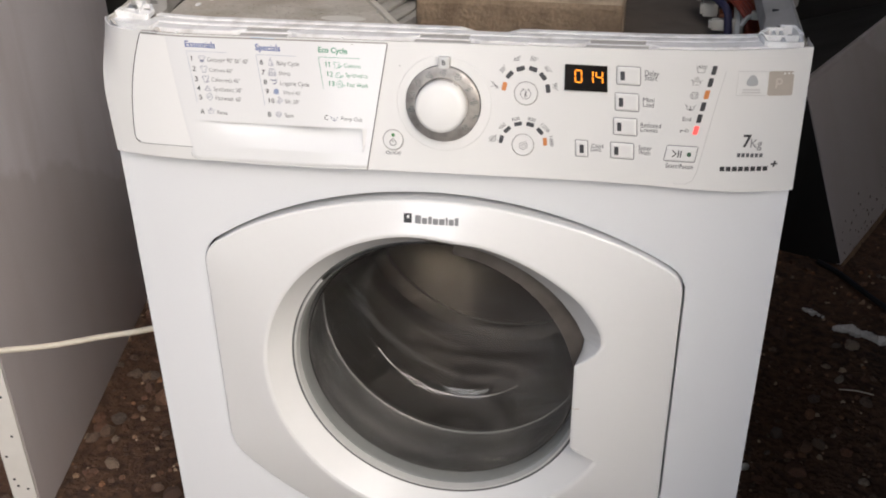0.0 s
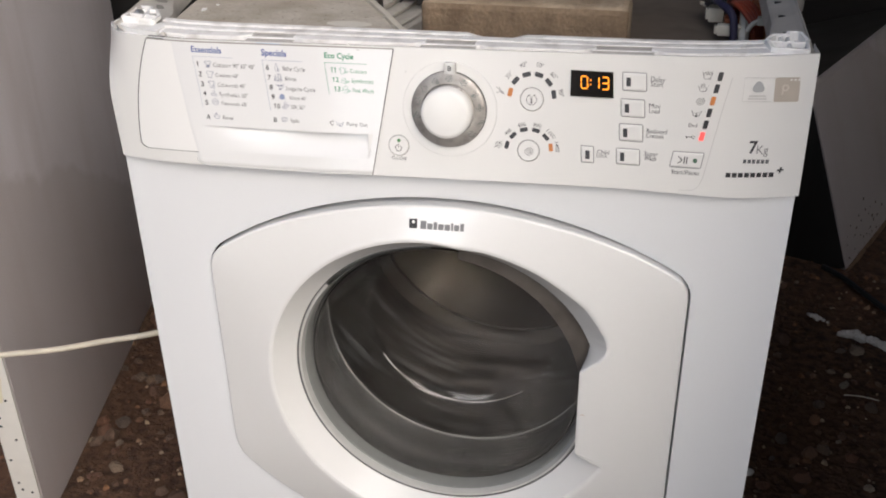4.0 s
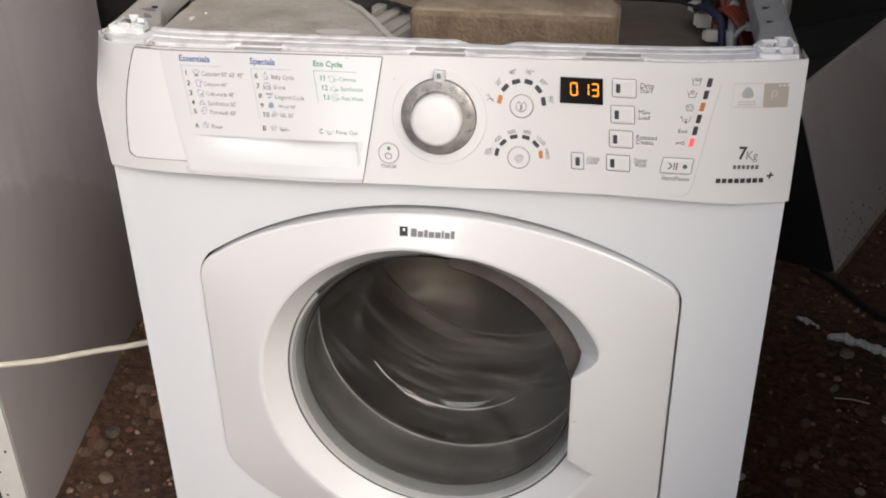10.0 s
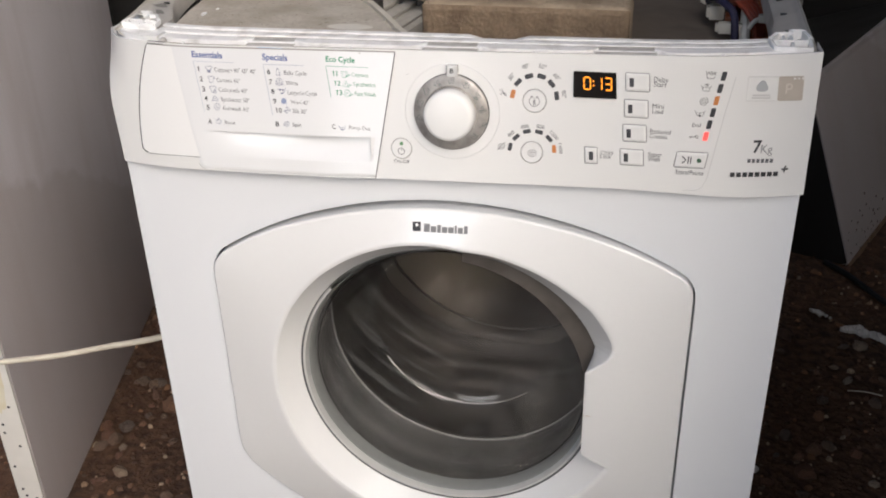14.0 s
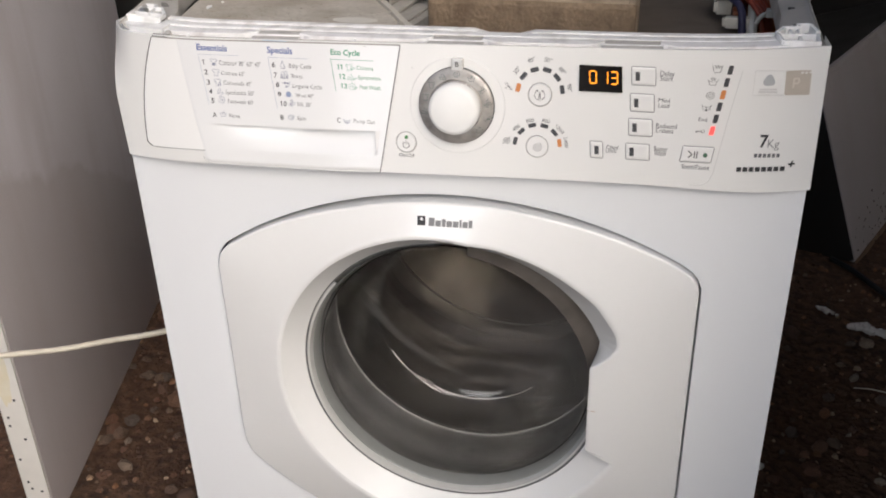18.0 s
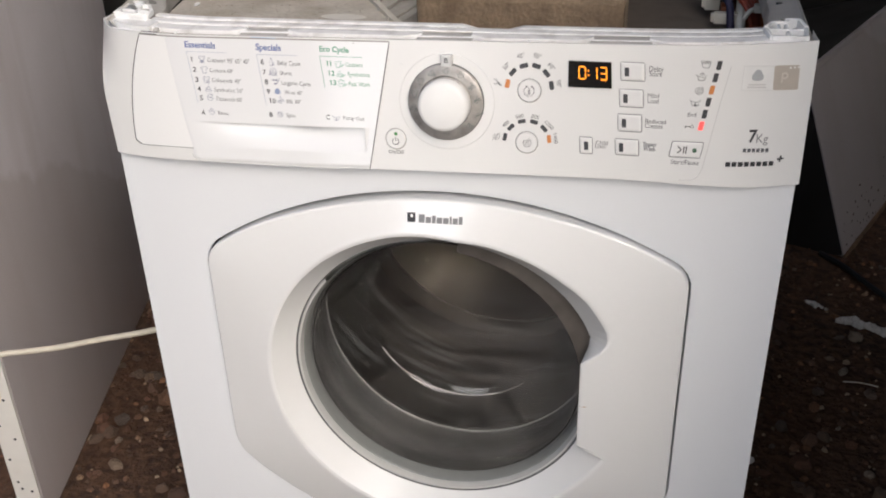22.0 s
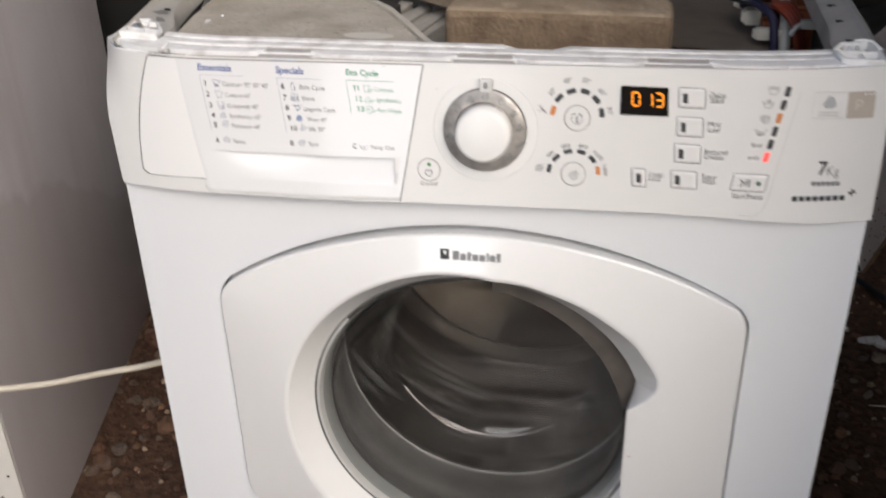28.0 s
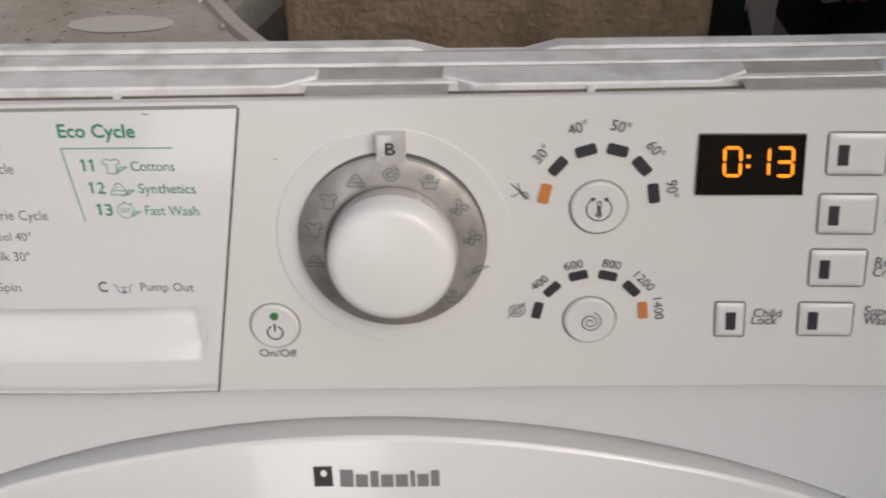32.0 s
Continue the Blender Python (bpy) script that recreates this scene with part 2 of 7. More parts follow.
def film_material():
    m, n, l, b = nodes_of("scummy_haze_film", 0.35)
    a = noise_of(n, l, 15, 5.0, 0.3, 0.75, (0.35, 0.2, 2.4), 0.5)
    f = noise_of(n, l, 95, 3.0, 0.40, 0.68, (0.07, 0.05, 1.5))
    b.inputs["Base Color"].default_value = (0.46, 0.425, 0.39, 1)
    s, r = n.new("ShaderNodeMath"), n.new("ShaderNodeMapRange")
    s.operation = "ADD"
    l.new(a, s.inputs[0]), l.new(f, s.inputs[1])
    r.inputs["From Max"].default_value = 2.0
    r.inputs["To Min"].default_value, r.inputs["To Max"].default_value = 0.03, 0.33
    l.new(s.outputs[0], r.inputs["Value"])
    # light painted into the film: denser haze round a spot right of centre
    tc, mp, g, k = n.new("ShaderNodeTexCoord"), n.new("ShaderNodeMapping"), n.new("ShaderNodeTexGradient"), n.new("ShaderNodeMath")
    g.gradient_type, k.operation = "QUADRATIC_SPHERE", "MULTIPLY"
    mp.vector_type = "TEXTURE"
    mp.inputs["Location"].default_value, mp.inputs["Scale"].default_value = (0.058, 0.12, 0.462), (0.17, 0.21, 0.15)
    l.new(tc.outputs["Object"], mp.inputs[0]), l.new(mp.outputs[0], g.inputs[0])
    p = n.new("ShaderNodeMapRange")
    p.inputs["From Max"].default_value, p.inputs["To Min"].default_value, p.inputs["To Max"].default_value = 0.8, 0.17, 1.35
    l.new(g.outputs["Fac"], p.inputs["Value"])
    l.new(r.outputs[0], k.inputs[0]), l.new(p.outputs[0], k.inputs[1])
    l.new(k.outputs[0], b.inputs["Alpha"])
    return m


FILM = film_material()


def drum_material():
    """Stainless steel with paler and darker rings that run round the axis, and broad darker patches."""
    m, n, l, b = nodes_of("stainless_drum", 0.28, 1.0)
    tc, sep, join = n.new("ShaderNodeTexCoord"), n.new("ShaderNodeSeparateXYZ"), n.new("ShaderNodeCombineXYZ")
    sx, sz, add, root = (n.new("ShaderNodeMath") for _ in range(4))
    sx.operation = sz.operation = "MULTIPLY"
    root.operation = "SQRT"
    l.new(tc.outputs["Object"], sep.inputs[0])
    for node, axis in ((sx, 0), (sz, 2)):
        l.new(sep.outputs[axis], node.inputs[0]), l.new(sep.outputs[axis], node.inputs[1])
    l.new(sx.outputs[0], add.inputs[0]), l.new(sz.outputs[0], add.inputs[1]), l.new(add.outputs[0], root.inputs[0])
    l.new(root.outputs[0], join.inputs[0]), l.new(sep.outputs[1], join.inputs[1])
    rings = []
    for scale, lo, hi in ((38, 0.36, 0.66), (150, 0.40, 0.66)):
        t, r = n.new("ShaderNodeTexNoise"), n.new("ShaderNodeMapRange")
        t.inputs["Scale"].default_value, t.inputs["Detail"].default_value = scale, 4.0
        r.inputs["From Min"].default_value, r.inputs["From Max"].default_value = lo, hi
        l.new(join.outputs[0], t.inputs["Vector"]), l.new(t.outputs[0], r.inputs["Value"])
        rings.append(r.outputs[0])
    streak = noise_of(n, l, 7, 5.0, 0.35, 0.7)
    one = mix_rgb(n, l, rings[0], (0.205, 0.192, 0.178), (0.25, 0.237, 0.222))
    k = n.new("ShaderNodeMath")
    k.operation = "MULTIPLY"
    k.inputs[1].default_value = 0.1
    l.new(rings[1], k.inputs[0])
    two = mix_rgb(n, l, k.outputs[0], one, (0.46, 0.44, 0.41))
    j = n.new("ShaderNodeMath")
    j.operation = "MULTIPLY"
    j.inputs[1].default_value = 0.25
    l.new(streak, j.inputs[0])
    l.new(mix_rgb(n, l, j.outputs[0], two, (0.11, 0.10, 0.09)), b.inputs["Base Color"])
    return m


DRUM = drum_material()


def earth_material():
    m, n, l, b = nodes_of("brown_earth", 0.95)
    a = noise_of(n, l, 5, 8.0, 0.35, 0.7)
    c = noise_of(n, l, 60, 6.0, 0.35, 0.7)
    one = mix_rgb(n, l, a, (0.070, 0.033, 0.018), (0.026, 0.013, 0.0078))
    two = mix_rgb(n, l, c, one, (0.115, 0.060, 0.034))
    l.new(two, b.inputs["Base Color"])
    bump(n, l, b, c, 0.8, 0.006)
    return m


EARTH = earth_material()


def stone_material():
    m, n, l, b = nodes_of("mixed_pebbles", 0.75)
    info, ramp = n.new("ShaderNodeObjectInfo"), n.new("ShaderNodeValToRGB")
    e = ramp.color_ramp.elements
    e[0].color, e[1].color = (0.085, 0.042, 0.027, 1), (0.27, 0.23, 0.19, 1)
    for p, c in ((0.2, (0.22, 0.085, 0.042)), (0.4, (0.12, 0.082, 0.058)), (0.58, (0.30, 0.135, 0.062)), (0.75, (0.13, 0.10, 0.08)), (0.88, (0.24, 0.15, 0.09)), (0.96, (0.42, 0.34, 0.26))):
        k = e.new(p)
        k.color = (*c, 1)
    l.new(info.outputs["Random"], ramp.inputs[0])
    g = noise_of(n, l, 70, 5.0, 0.3, 0.7)
    out = mix_rgb(n, l, g, ramp.outputs[0], (0.07, 0.05, 0.038))
    l.new(out, b.inputs["Base Color"])
    bump(n, l, b, g, 0.4, 0.002)
    return m


STONE = stone_material()


def gravel_material():
    m, n, l, b = nodes_of("fine_gravel", 0.85)
    info, ramp = n.new("ShaderNodeNewGeometry"), n.new("ShaderNodeValToRGB")
    e = ramp.color_ramp.elements
    e[0].color, e[1].color = (0.050, 0.028, 0.018, 1), (0.17, 0.125, 0.085, 1)
    for p, c in ((0.35, (0.105, 0.050, 0.029)), (0.6, (0.095, 0.062, 0.042)), (0.85, (0.22, 0.105, 0.05)), (0.95, (0.38, 0.29, 0.20))):
        k = e.new(p)
        k.color = (*c, 1)
    l.new(info.outputs["Random Per Island"], ramp.inputs[0])
    l.new(ramp.outputs[0], b.inputs["Base Color"])
    return m


GRAVEL = gravel_material()
COOL_WHITE = surface("bluish_white_laminate", (0.62, 0.63, 0.68), (0.50, 0.50, 0.53), 0.4, big=4, fine=60, stain=0.4, spread=0.05)
WORN_WHITE = surface("worn_white_paint", (0.70, 0.68, 0.64), (0.50, 0.45, 0.38), 0.45, big=5, fine=60, stain=0.5, spread=0.1)
def grimy_side():
    """Grey sheet metal with soft cloudy dirt and faint runs down it."""
    m, n, l, b = nodes_of("grey_appliance_side", 0.42)
    cloud = noise_of(n, l, 3.2, 5.0, 0.35, 0.7, (1, 1, 0.8), 0.4)
    runs = noise_of(n, l, 9, 4.0, 0.48, 0.75, (1, 1.6, 0.25), 0.3)
    grain = noise_of(n, l, 260, 2.0, 0.3, 0.7)
    one = mix_rgb(n, l, cloud, (0.74, 0.695, 0.71), (0.65, 0.605, 0.61))
    # browner below a wavering line that falls towards the back
    tc, sep, lift, line_height, soft = n.new("ShaderNodeTexCoord"), n.new("ShaderNodeSeparateXYZ"), n.new("ShaderNodeMath"), n.new("ShaderNodeMath"), n.new("ShaderNodeMapRange")
    waver = noise_of(n, l, 7, 5.0, 0.3, 0.7)
    l.new(tc.outputs["Object"], sep.inputs[0])
    lift.operation = line_height.operation = "MULTIPLY_ADD"
    lift.inputs[1].default_value, line_height.inputs[1].default_value = 0.45, 0.05
    l.new(sep.outputs[1], lift.inputs[0]), l.new(sep.outputs[2], lift.inputs[2])
    l.new(waver, line_height.inputs[0]), l.new(lift.outputs[0], line_height.inputs[2])
    soft.inputs["From Min"].default_value, soft.inputs["From Max"].default_value = 0.615, 0.600
    soft.inputs["To Max"].default_value = 0.75
    l.new(line_height.outputs[0], soft.inputs["Value"])
    one = mix_rgb(n, l, soft.outputs[0], one, (0.56, 0.51, 0.495))
    k = n.new("ShaderNodeMath")
    k.operation = "MULTIPLY"
    k.inputs[1].default_value = 0.45
    l.new(runs, k.inputs[0])
    two = mix_rgb(n, l, k.outputs[0], one, (0.55, 0.49, 0.47))
    g = n.new("ShaderNodeMath")
    g.operation = "MULTIPLY"
    g.inputs[1].default_value = 0.06
    l.new(grain, g.inputs[0])
    l.new(mix_rgb(n, l, g.outputs[0], two, (0.3, 0.27, 0.26)), b.inputs["Base Color"])
    return m


GREY_SIDE = grimy_side()
SHED = surface("dark_boarding", (0.034, 0.030, 0.027), (0.020, 0.017, 0.015), 0.9, big=4, fine=40)
FOAM = surface("dirty_white_foam", (0.64, 0.62, 0.59), (0.36, 0.33, 0.30), 0.8, big=40, fine=200, stain=0.7)


# ---- mesh helpers ----
def part(name, bm, material, parent=None, label="", smooth=True):
    me = bpy.data.meshes.new(name)
    bmesh.ops.recalc_face_normals(bm, faces=bm.faces)
    bm.to_mesh(me)
    bm.free()
    me.materials.append(material)
    if smooth:
        for p in me.polygons:
            p.use_smooth = True
        me.set_sharp_from_angle(angle=radians(38))
    ob = new(name, me)
    if parent:
        ob.parent = parent
    return tagged(ob, label)


def thing(name, label, category, group="", kind="", at=(0, 0, 0)):
    ob = new(name)
    ob.empty_display_size = 0.05
    ob.location = at
    return tagged(ob, label, category, group, kind)


def box(bm, x0, x1, y0, y1, z0, z1, bevel=0.0, seg=2, m=None):
    r = bmesh.ops.create_cube(bm, size=1.0)
    vs = r["verts"]
    for v in vs:
        v.co = Vector((x0 + (v.co.x + 0.5) * (x1 - x0), y0 + (v.co.y + 0.5) * (y1 - y0), z0 + (v.co.z + 0.5) * (z1 - z0)))
    if m is not None:
        for v in vs:
            v.co = m @ v.co
    if bevel:
        es = list({e for v in vs for e in v.link_edges})
        bmesh.ops.bevel(bm, geom=es, offset=bevel, segments=seg, affect="EDGES", profile=0.6)


def boxed(name, dims, material, parent=None, bevel=0.002, label="", m=None):
    bm = bmesh.new()
    box(bm, *dims, bevel=bevel, m=m)
    return part(name, bm, material, parent, label)


def grid(bm, f, nu, nv, close_u=False):
    """A sheet of quads from f(u, v), u and v in 0..1."""
    rows = [[bm.verts.new(f(i / nu, j / nv)) for j in range(nv + 1)] for i in range(nu + (0 if close_u else 1))]
    k = len(rows)
    for i in range(nu):
        for j in range(nv):
            bm.faces.new((rows[i][j], rows[(i + 1) % k][j], rows[(i + 1) % k][j + 1], rows[i][j + 1]))
    return rows


def lathe(bm, profile, centre, n=96):
    """Turns (radius, y) pairs about an axis along y through centre (x, z)."""
    cx, cz = centre
    rows = [[bm.verts.new((cx + r * math.cos(a), y, cz + r * math.sin(a))) for r, y in profile] for a in (2 * math.pi * i / n for i in range(n))]
    for i in range(n):
        a, b = rows[i], rows[(i + 1) % n]
        for j in range(len(profile) - 1):
            bm.faces.new((a[j], b[j], b[j + 1], a[j + 1]))
    return rows


def tube(bm, points, radius, n=10):
    """A round rod along a smoothed line of points."""
    pts = [Vector(p) for p in points]
    fine = []
    for i in range(len(pts) - 1):
        p0, p1, p2, p3 = pts[max(i - 1, 0)], pts[i], pts[i + 1], pts[min(i + 2, len(pts) - 1)]
        for k in range(8):
            t = k / 8
            fine.append(0.5 * ((2 * p1) + (p2 - p0) * t + (2 * p0 - 5 * p1 + 4 * p2 - p3) * t * t + (3 * p1 - p0 - 3 * p2 + p3) * t ** 3))
    fine.append(pts[-1])
    rings = []
    for i, p in enumerate(fine):
        d = (fine[min(i + 1, len(fine) - 1)] - fine[max(i - 1, 0)]).normalized()
        side = d.cross(Vector((0.31, 0.2, 0.93))).normalized()
        up = side.cross(d)
        rings.append([bm.verts.new(p + radius * (math.cos(a) * side + math.sin(a) * up)) for a in (2 * math.pi * k / n for k in range(n))])
    for a, b in zip(rings, rings[1:]):
        for k in range(n):
            bm.faces.new((a[k], a[(k + 1) % n], b[(k + 1) % n], b[k]))
    bm.faces.new(rings[0]), bm.faces.new(rings[-1][::-1])


def step(a, b, v):
    k = min(1.0, max(0.0, (v - a) / (b - a)))
    return k * k * (3 - 2 * k)


# ---- the place: ground and shed ----
def ground_height(x, y):
    d = math.hypot(x, y - 0.4)
    k = 1 - step(1.6, 4.0, d)
    return k * (0.010 * noise.noise((x * 2.2, y * 2.2, 0.3)) + 0.006 * noise.noise((x * 9, y * 9, 1.7)) + 0.004 * noise.noise((x * 24, y * 24, 4.1))) - 0.012


def build_ground():
    bm = bmesh.new()
    xs = [-400, -60, -12, -5, -3] + [-2 + 4 * i / 170 for i in range(171)] + [3, 5, 12, 60, 400]
    ys = [-400, -60, -12, -5, -2.5] + [-1.4 + 4.2 * i / 180 for i in range(181)] + [3.4, 5, 12, 60, 400]
    vs = [[bm.verts.new((x, y, ground_height(x, y))) for y in ys] for x in xs]
    for i in range(len(xs) - 1):
        for j in range(len(ys) - 1):
            bm.faces.new((vs[i][j], vs[i + 1][j], vs[i + 1][j + 1], vs[i][j + 1]))
    return tagged(part("ground", bm, EARTH), "brown trodden earth with pebbles and grit", "ground", kind="structure")


ground = build_ground()


def build_shed():
    # the pier and low side wall are unseen, added to shade the machine's right
    for name, dims in (("wall_back", (-3.2, 2.4, 3.0, 3.08, -0.05, 2.6)), ("wall_right", (2.4, 2.48, -0.30, 3.08, -0.05, 2.6)), ("wall_left", (-3.28, -3.2, -0.4, 3.08, -0.05, 2.6)), ("shade_pier", (0.50, 2.4, -0.38, -0.30, -0.05, 2.6)), ("wall_yard", (-1.40, -1.32, -3.4, -0.42, -0.05, 1.55)), ("shade_side_wall", (0.50, 0.58, -2.6, -0.385, -0.05, 0.8)), ("gap_wall_right", (-0.30, 0.66, -3.08, -3.0, -0.05, 2.3)), ("gap_wall_left", (-1.40, -1.15, -3.08, -3.0, -0.05, 2.3)), ("gap_header", (-1.15, -0.30, -3.08, -3.0, 2.05, 2.3))):
        # the pieces at y -3 are unseen too, added to frame a bright reflected gap
        tagged(boxed(name, dims, SHED, bevel=0), "dark weathered board wall, added to close the place and shape its light", "wall", kind="structure")
    tagged(boxed("ceiling", (-3.28, 2.48, 0.12, 3.08, 2.6, 2.66), SHED, bevel=0), "dark boarded roof underside, added out of view to close the place", "ceiling", kind="structure")


build_shed()

# ---- washing machine ----
machine = thing("washing_machine", "white front-loading washing machine spinning, its worktop taken off", "washing machine")

BX, BY, BDEPTH = 0.296, 0.010, 0.54
CX, CZ = 0.0005, 0.4922
R_OUT, R_IN, Y_OUT, Y_IN = 0.1635, 0.1465, -0.0138, 0.012
LIP_Y, LIP_R = 0.11, 0.1505


def surf(x, z, off=0.0):
    """A point of the control panel's face: it leans back and turns away at both ends. off: metres in front of it."""
    y = -0.006 + 0.13 * (z - 0.712) + 1.5 * max(0.0, abs(x) - 0.2) ** 2 + 20.0 * max(0.0, -x - 0.278) ** 2 * step(0.755, 0.82, z)
    return Vector((x, y - off, z + 0.13 * off))


def z_low(x):
    return float(np.interp(x, (-0.30, -0.26, -0.2, -0.145, -0.09, -0.05, 0, 0.075, 0.155, 0.19, 0.257, 0.30), (0.7065, 0.7080, 0.7101, 0.7106, 0.7115, 0.7135, 0.7150, 0.7174, 0.7194, 0.7193, 0.7175, 0.7190)))


def z_high(x):
    return -0.0004 + float(np.interp(x, (-0.3, -0.22, -0.12, -0.03, 0.07, 0.16, 0.24, 0.30), (0.8186, 0.8196, 0.8214, 0.8230, 0.8248, 0.8267, 0.8291, 0.8310)))


def body_y(x):
    """The steel front: flat in the middle, turning back a little towards both ends."""
    return BY - 0.0065 + 0.7 * max(0.0, abs(x) - 0.2) ** 2


def outline(a, grow=0.0):
    """The door's outer edge seen from its middle, at the angle a: straight sides, arched top and bottom, rounded shoulders."""
    c, s = math.cos(a), math.sin(a)

    def inside(r):
        x, z = CX + r * c, CZ + r * s
        k = 0.012
        e1 = abs(x - 0.0018) - 0.2218
        e2 = math.hypot(x - 0.0150, z - 0.2870) - 0.4035 if z > CZ else math.hypot(x - 0.005, z - 0.588) - 0.306
        d = max(e1, e2)
        if e1 > -k and e2 > -k:
            d = math.hypot(e1 + k, e2 + k) - k
        return d < grow
    lo, hi = 0.1, 0.4
    for _ in range(26):
        mid = (lo + hi) / 2
        lo, hi = (mid, hi) if inside(mid) else (lo, mid)
    return lo


def front_body():
    bm = bmesh.new()
    n = 180

    def rect(a):
        c, s = math.cos(a), math.sin(a)
        tx = ((BX if c > 0 else -BX) - CX) / c if abs(c) > 1e-6 else 9
        tz = ((0.725 if s > 0 else 0.09) - CZ) / s if abs(s) > 1e-6 else 9
        return min(tx, tz)
    angles = sorted([2 * math.pi * i / n for i in range(n)] + [math.atan2(z - CZ, x - CX) % (2 * math.pi) for x in (-BX, BX) for z in (0.725, 0.09)])
    rings = []
    for a in angles:
        o, r = outline(a, 0.0014 + 0.0005 * step(-0.3, -0.8, math.cos(a))), rect(a)
        c, s = math.cos(a), math.sin(a)
        col = [(o, 0.03), (o, 0.005), (o + 0.0002, 0.0008), (o + 0.0006, 0.0002), (o + 0.0014, 0)] + [(o + 0.0014 + (r - o - 0.0014) * k / 8, 0) for k in range(1, 9)]
        rings.append([bm.verts.new((CX + q * c, body_y(CX + q * c) + y, CZ + q * s)) for q, y in col])
    for i in range(len(rings)):
        a, b = rings[i], rings[(i + 1) % len(rings)]
        for j in range(len(a) - 1):
            bm.faces.new((a[j], b[j], b[j + 1], a[j + 1]))
    # dark strip on the left side only: the gap's shade as colour
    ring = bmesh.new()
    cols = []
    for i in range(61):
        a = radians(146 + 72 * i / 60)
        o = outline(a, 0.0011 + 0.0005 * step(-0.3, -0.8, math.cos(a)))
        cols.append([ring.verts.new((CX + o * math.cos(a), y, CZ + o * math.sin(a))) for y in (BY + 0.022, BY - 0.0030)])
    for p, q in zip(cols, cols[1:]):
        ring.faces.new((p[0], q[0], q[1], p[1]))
    part("door_gap_shade", ring, GAP, machine, "dark strip that paints the shade in the door's gap")
    return part("front_panel", bm, ENAMEL, machine, "white enamelled steel front")


def edge_x(s, y):
    """Half width of the open top; the left wall splays out a little towards the back."""
    return BX if s > 0 else 0.2955 + 0.086 * (y - 0.03)


def edge_z(s, y):
    return 0.8265 if s > 0 else 0.8235 + 0.10 * (y - 0.03)


def flange_width(s, y):
    """How far the folded top flange reaches in; the left one has a scooped cut."""
    if s > 0:
        return 0.0235 + 0.005 * step(0.165, 0.115, y) - 0.005 * step(0.115, 0.075, y)
    return float(np.interp(y, (0.03, 0.070, 0.0847, 0.098, 0.1132, 0.131, 0.163, 0.2015, 0.26, 0.53), (0.027, 0.029, 0.0335, 0.0285, 0.0215, 0.0178, 0.0172, 0.0178, 0.019, 0.022)))


def side_walls():
    for s, name in ((-1, "side_panel"), (1, "side_panel")):
        bm = bmesh.new()

        def f(u, v):
            r = 0.006
            if u < 0.3:
                a = u / 0.3 * math.pi / 2
                x, y = BX - r + r * math.sin(a), BY + r - r * math.cos(a)
            else:
                x, y = BX, BY + r + (u - 0.3) / 0.7 * (BDEPTH - r)
            return Vector((s * x, y, 0.03 + v * 0.6805))
        grid(bm, f, 20, 4)
        grid(bm, lambda u, v: Vector((s * (BX + v * (edge_x(s, 0.036 + u * 0.51) - BX)), 0.036 + u * 0.51, 0.7105 + v * (edge_z(s, 0.036 + u * 0.51) - 0.7105))), 8, 4)
        part(name, bm, ENAMEL, machine)
        # the folded top flange with its slots
        bm = bmesh.new()
        grid(bm, lambda u, v: Vector((s * (edge_x(s, 0.03 + u * 0.5) - 0.001 - v * flange_width(s, 0.03 + u * 0.5)), 0.03 + u * 0.5, edge_z(s, 0.03 + u * 0.5) - 0.004 * step(0, 0.12, v) - 0.006 * v - (0.016 * step(0.9, 1.0, v)))), 60, 12)
        flange = part("top_flange", bm, STEEL, machine, "bare grey steel flange with dust")
        bm = bmesh.new()
        grid(bm, lambda u, v: Vector((s * (edge_x(s, 0.028 + u * 0.51) + 0.0006 - 0.0020 * v), 0.028 + u * 0.51, edge_z(s, 0.028 + u * 0.51) - 0.0006 + 0.0016 * math.sin(math.pi * (0.15 + 0.85 * v)))), 8, 6)
        part("rim_fold", bm, DUST_PALE, flange)
        if s < 0:
            for pts in (((-0.298, 0.1042), (-0.2945, 0.108), (-0.2927, 0.113), (-0.2885, 0.1135), (-0.2854, 0.1108), (-0.2845, 0.1065), (-0.2875, 0.104), (-0.2915, 0.102)), ((-0.290, 0.0956), (-0.2856, 0.0974), (-0.2810, 0.0935), (-0.2790, 0.0897), (-0.2848, 0.0863))):
                smear = bmesh.new()
                smear.faces.new([smear.verts.new((x, y, edge_z(s, y) - 0.0040 - 0.006 * (edge_x(s, y) - 0.001 + x) / flange_width(s, y) + 0.0004)) for x, y in pts])
                part("grease_smear", smear, GREASE, flange, "dark grease smear")
        for y, w, half in ((0.116, 0.0055, 0.0010), (0.172, 0.0055, 0.0010), (0.222, 0.0060, 0.0012), (0.293, 0.011, 0.0045)):
            boxed("slot", (s * (edge_x(s, y) - 0.014) - w / 2, s * (edge_x(s, y) - 0.014) + w / 2, y - half, y + half, edge_z(s, y) - 0.0078, edge_z(s, y) - 0.0060), GAP, flange, bevel=0)
        bm = bmesh.new()
        grid(bm, lambda u, v: Vector((s * (edge_x(s, 0.09 + u * 0.44) - 0.005), 0.09 + u * 0.44, 0.66 + v * (edge_z(s, 0.09 + u * 0.44) - 0.013 - 0.66))), 8, 2)
        part("inner_lining", bm, BLACK_RUBBER, machine, "dark inner face of the side panel")
    boxed("back_panel", (-BX, BX, BY + BDEPTH - 0.002, BY + BDEPTH, 0.03, 0.62), BLACK_RUBBER, machine, bevel=0)
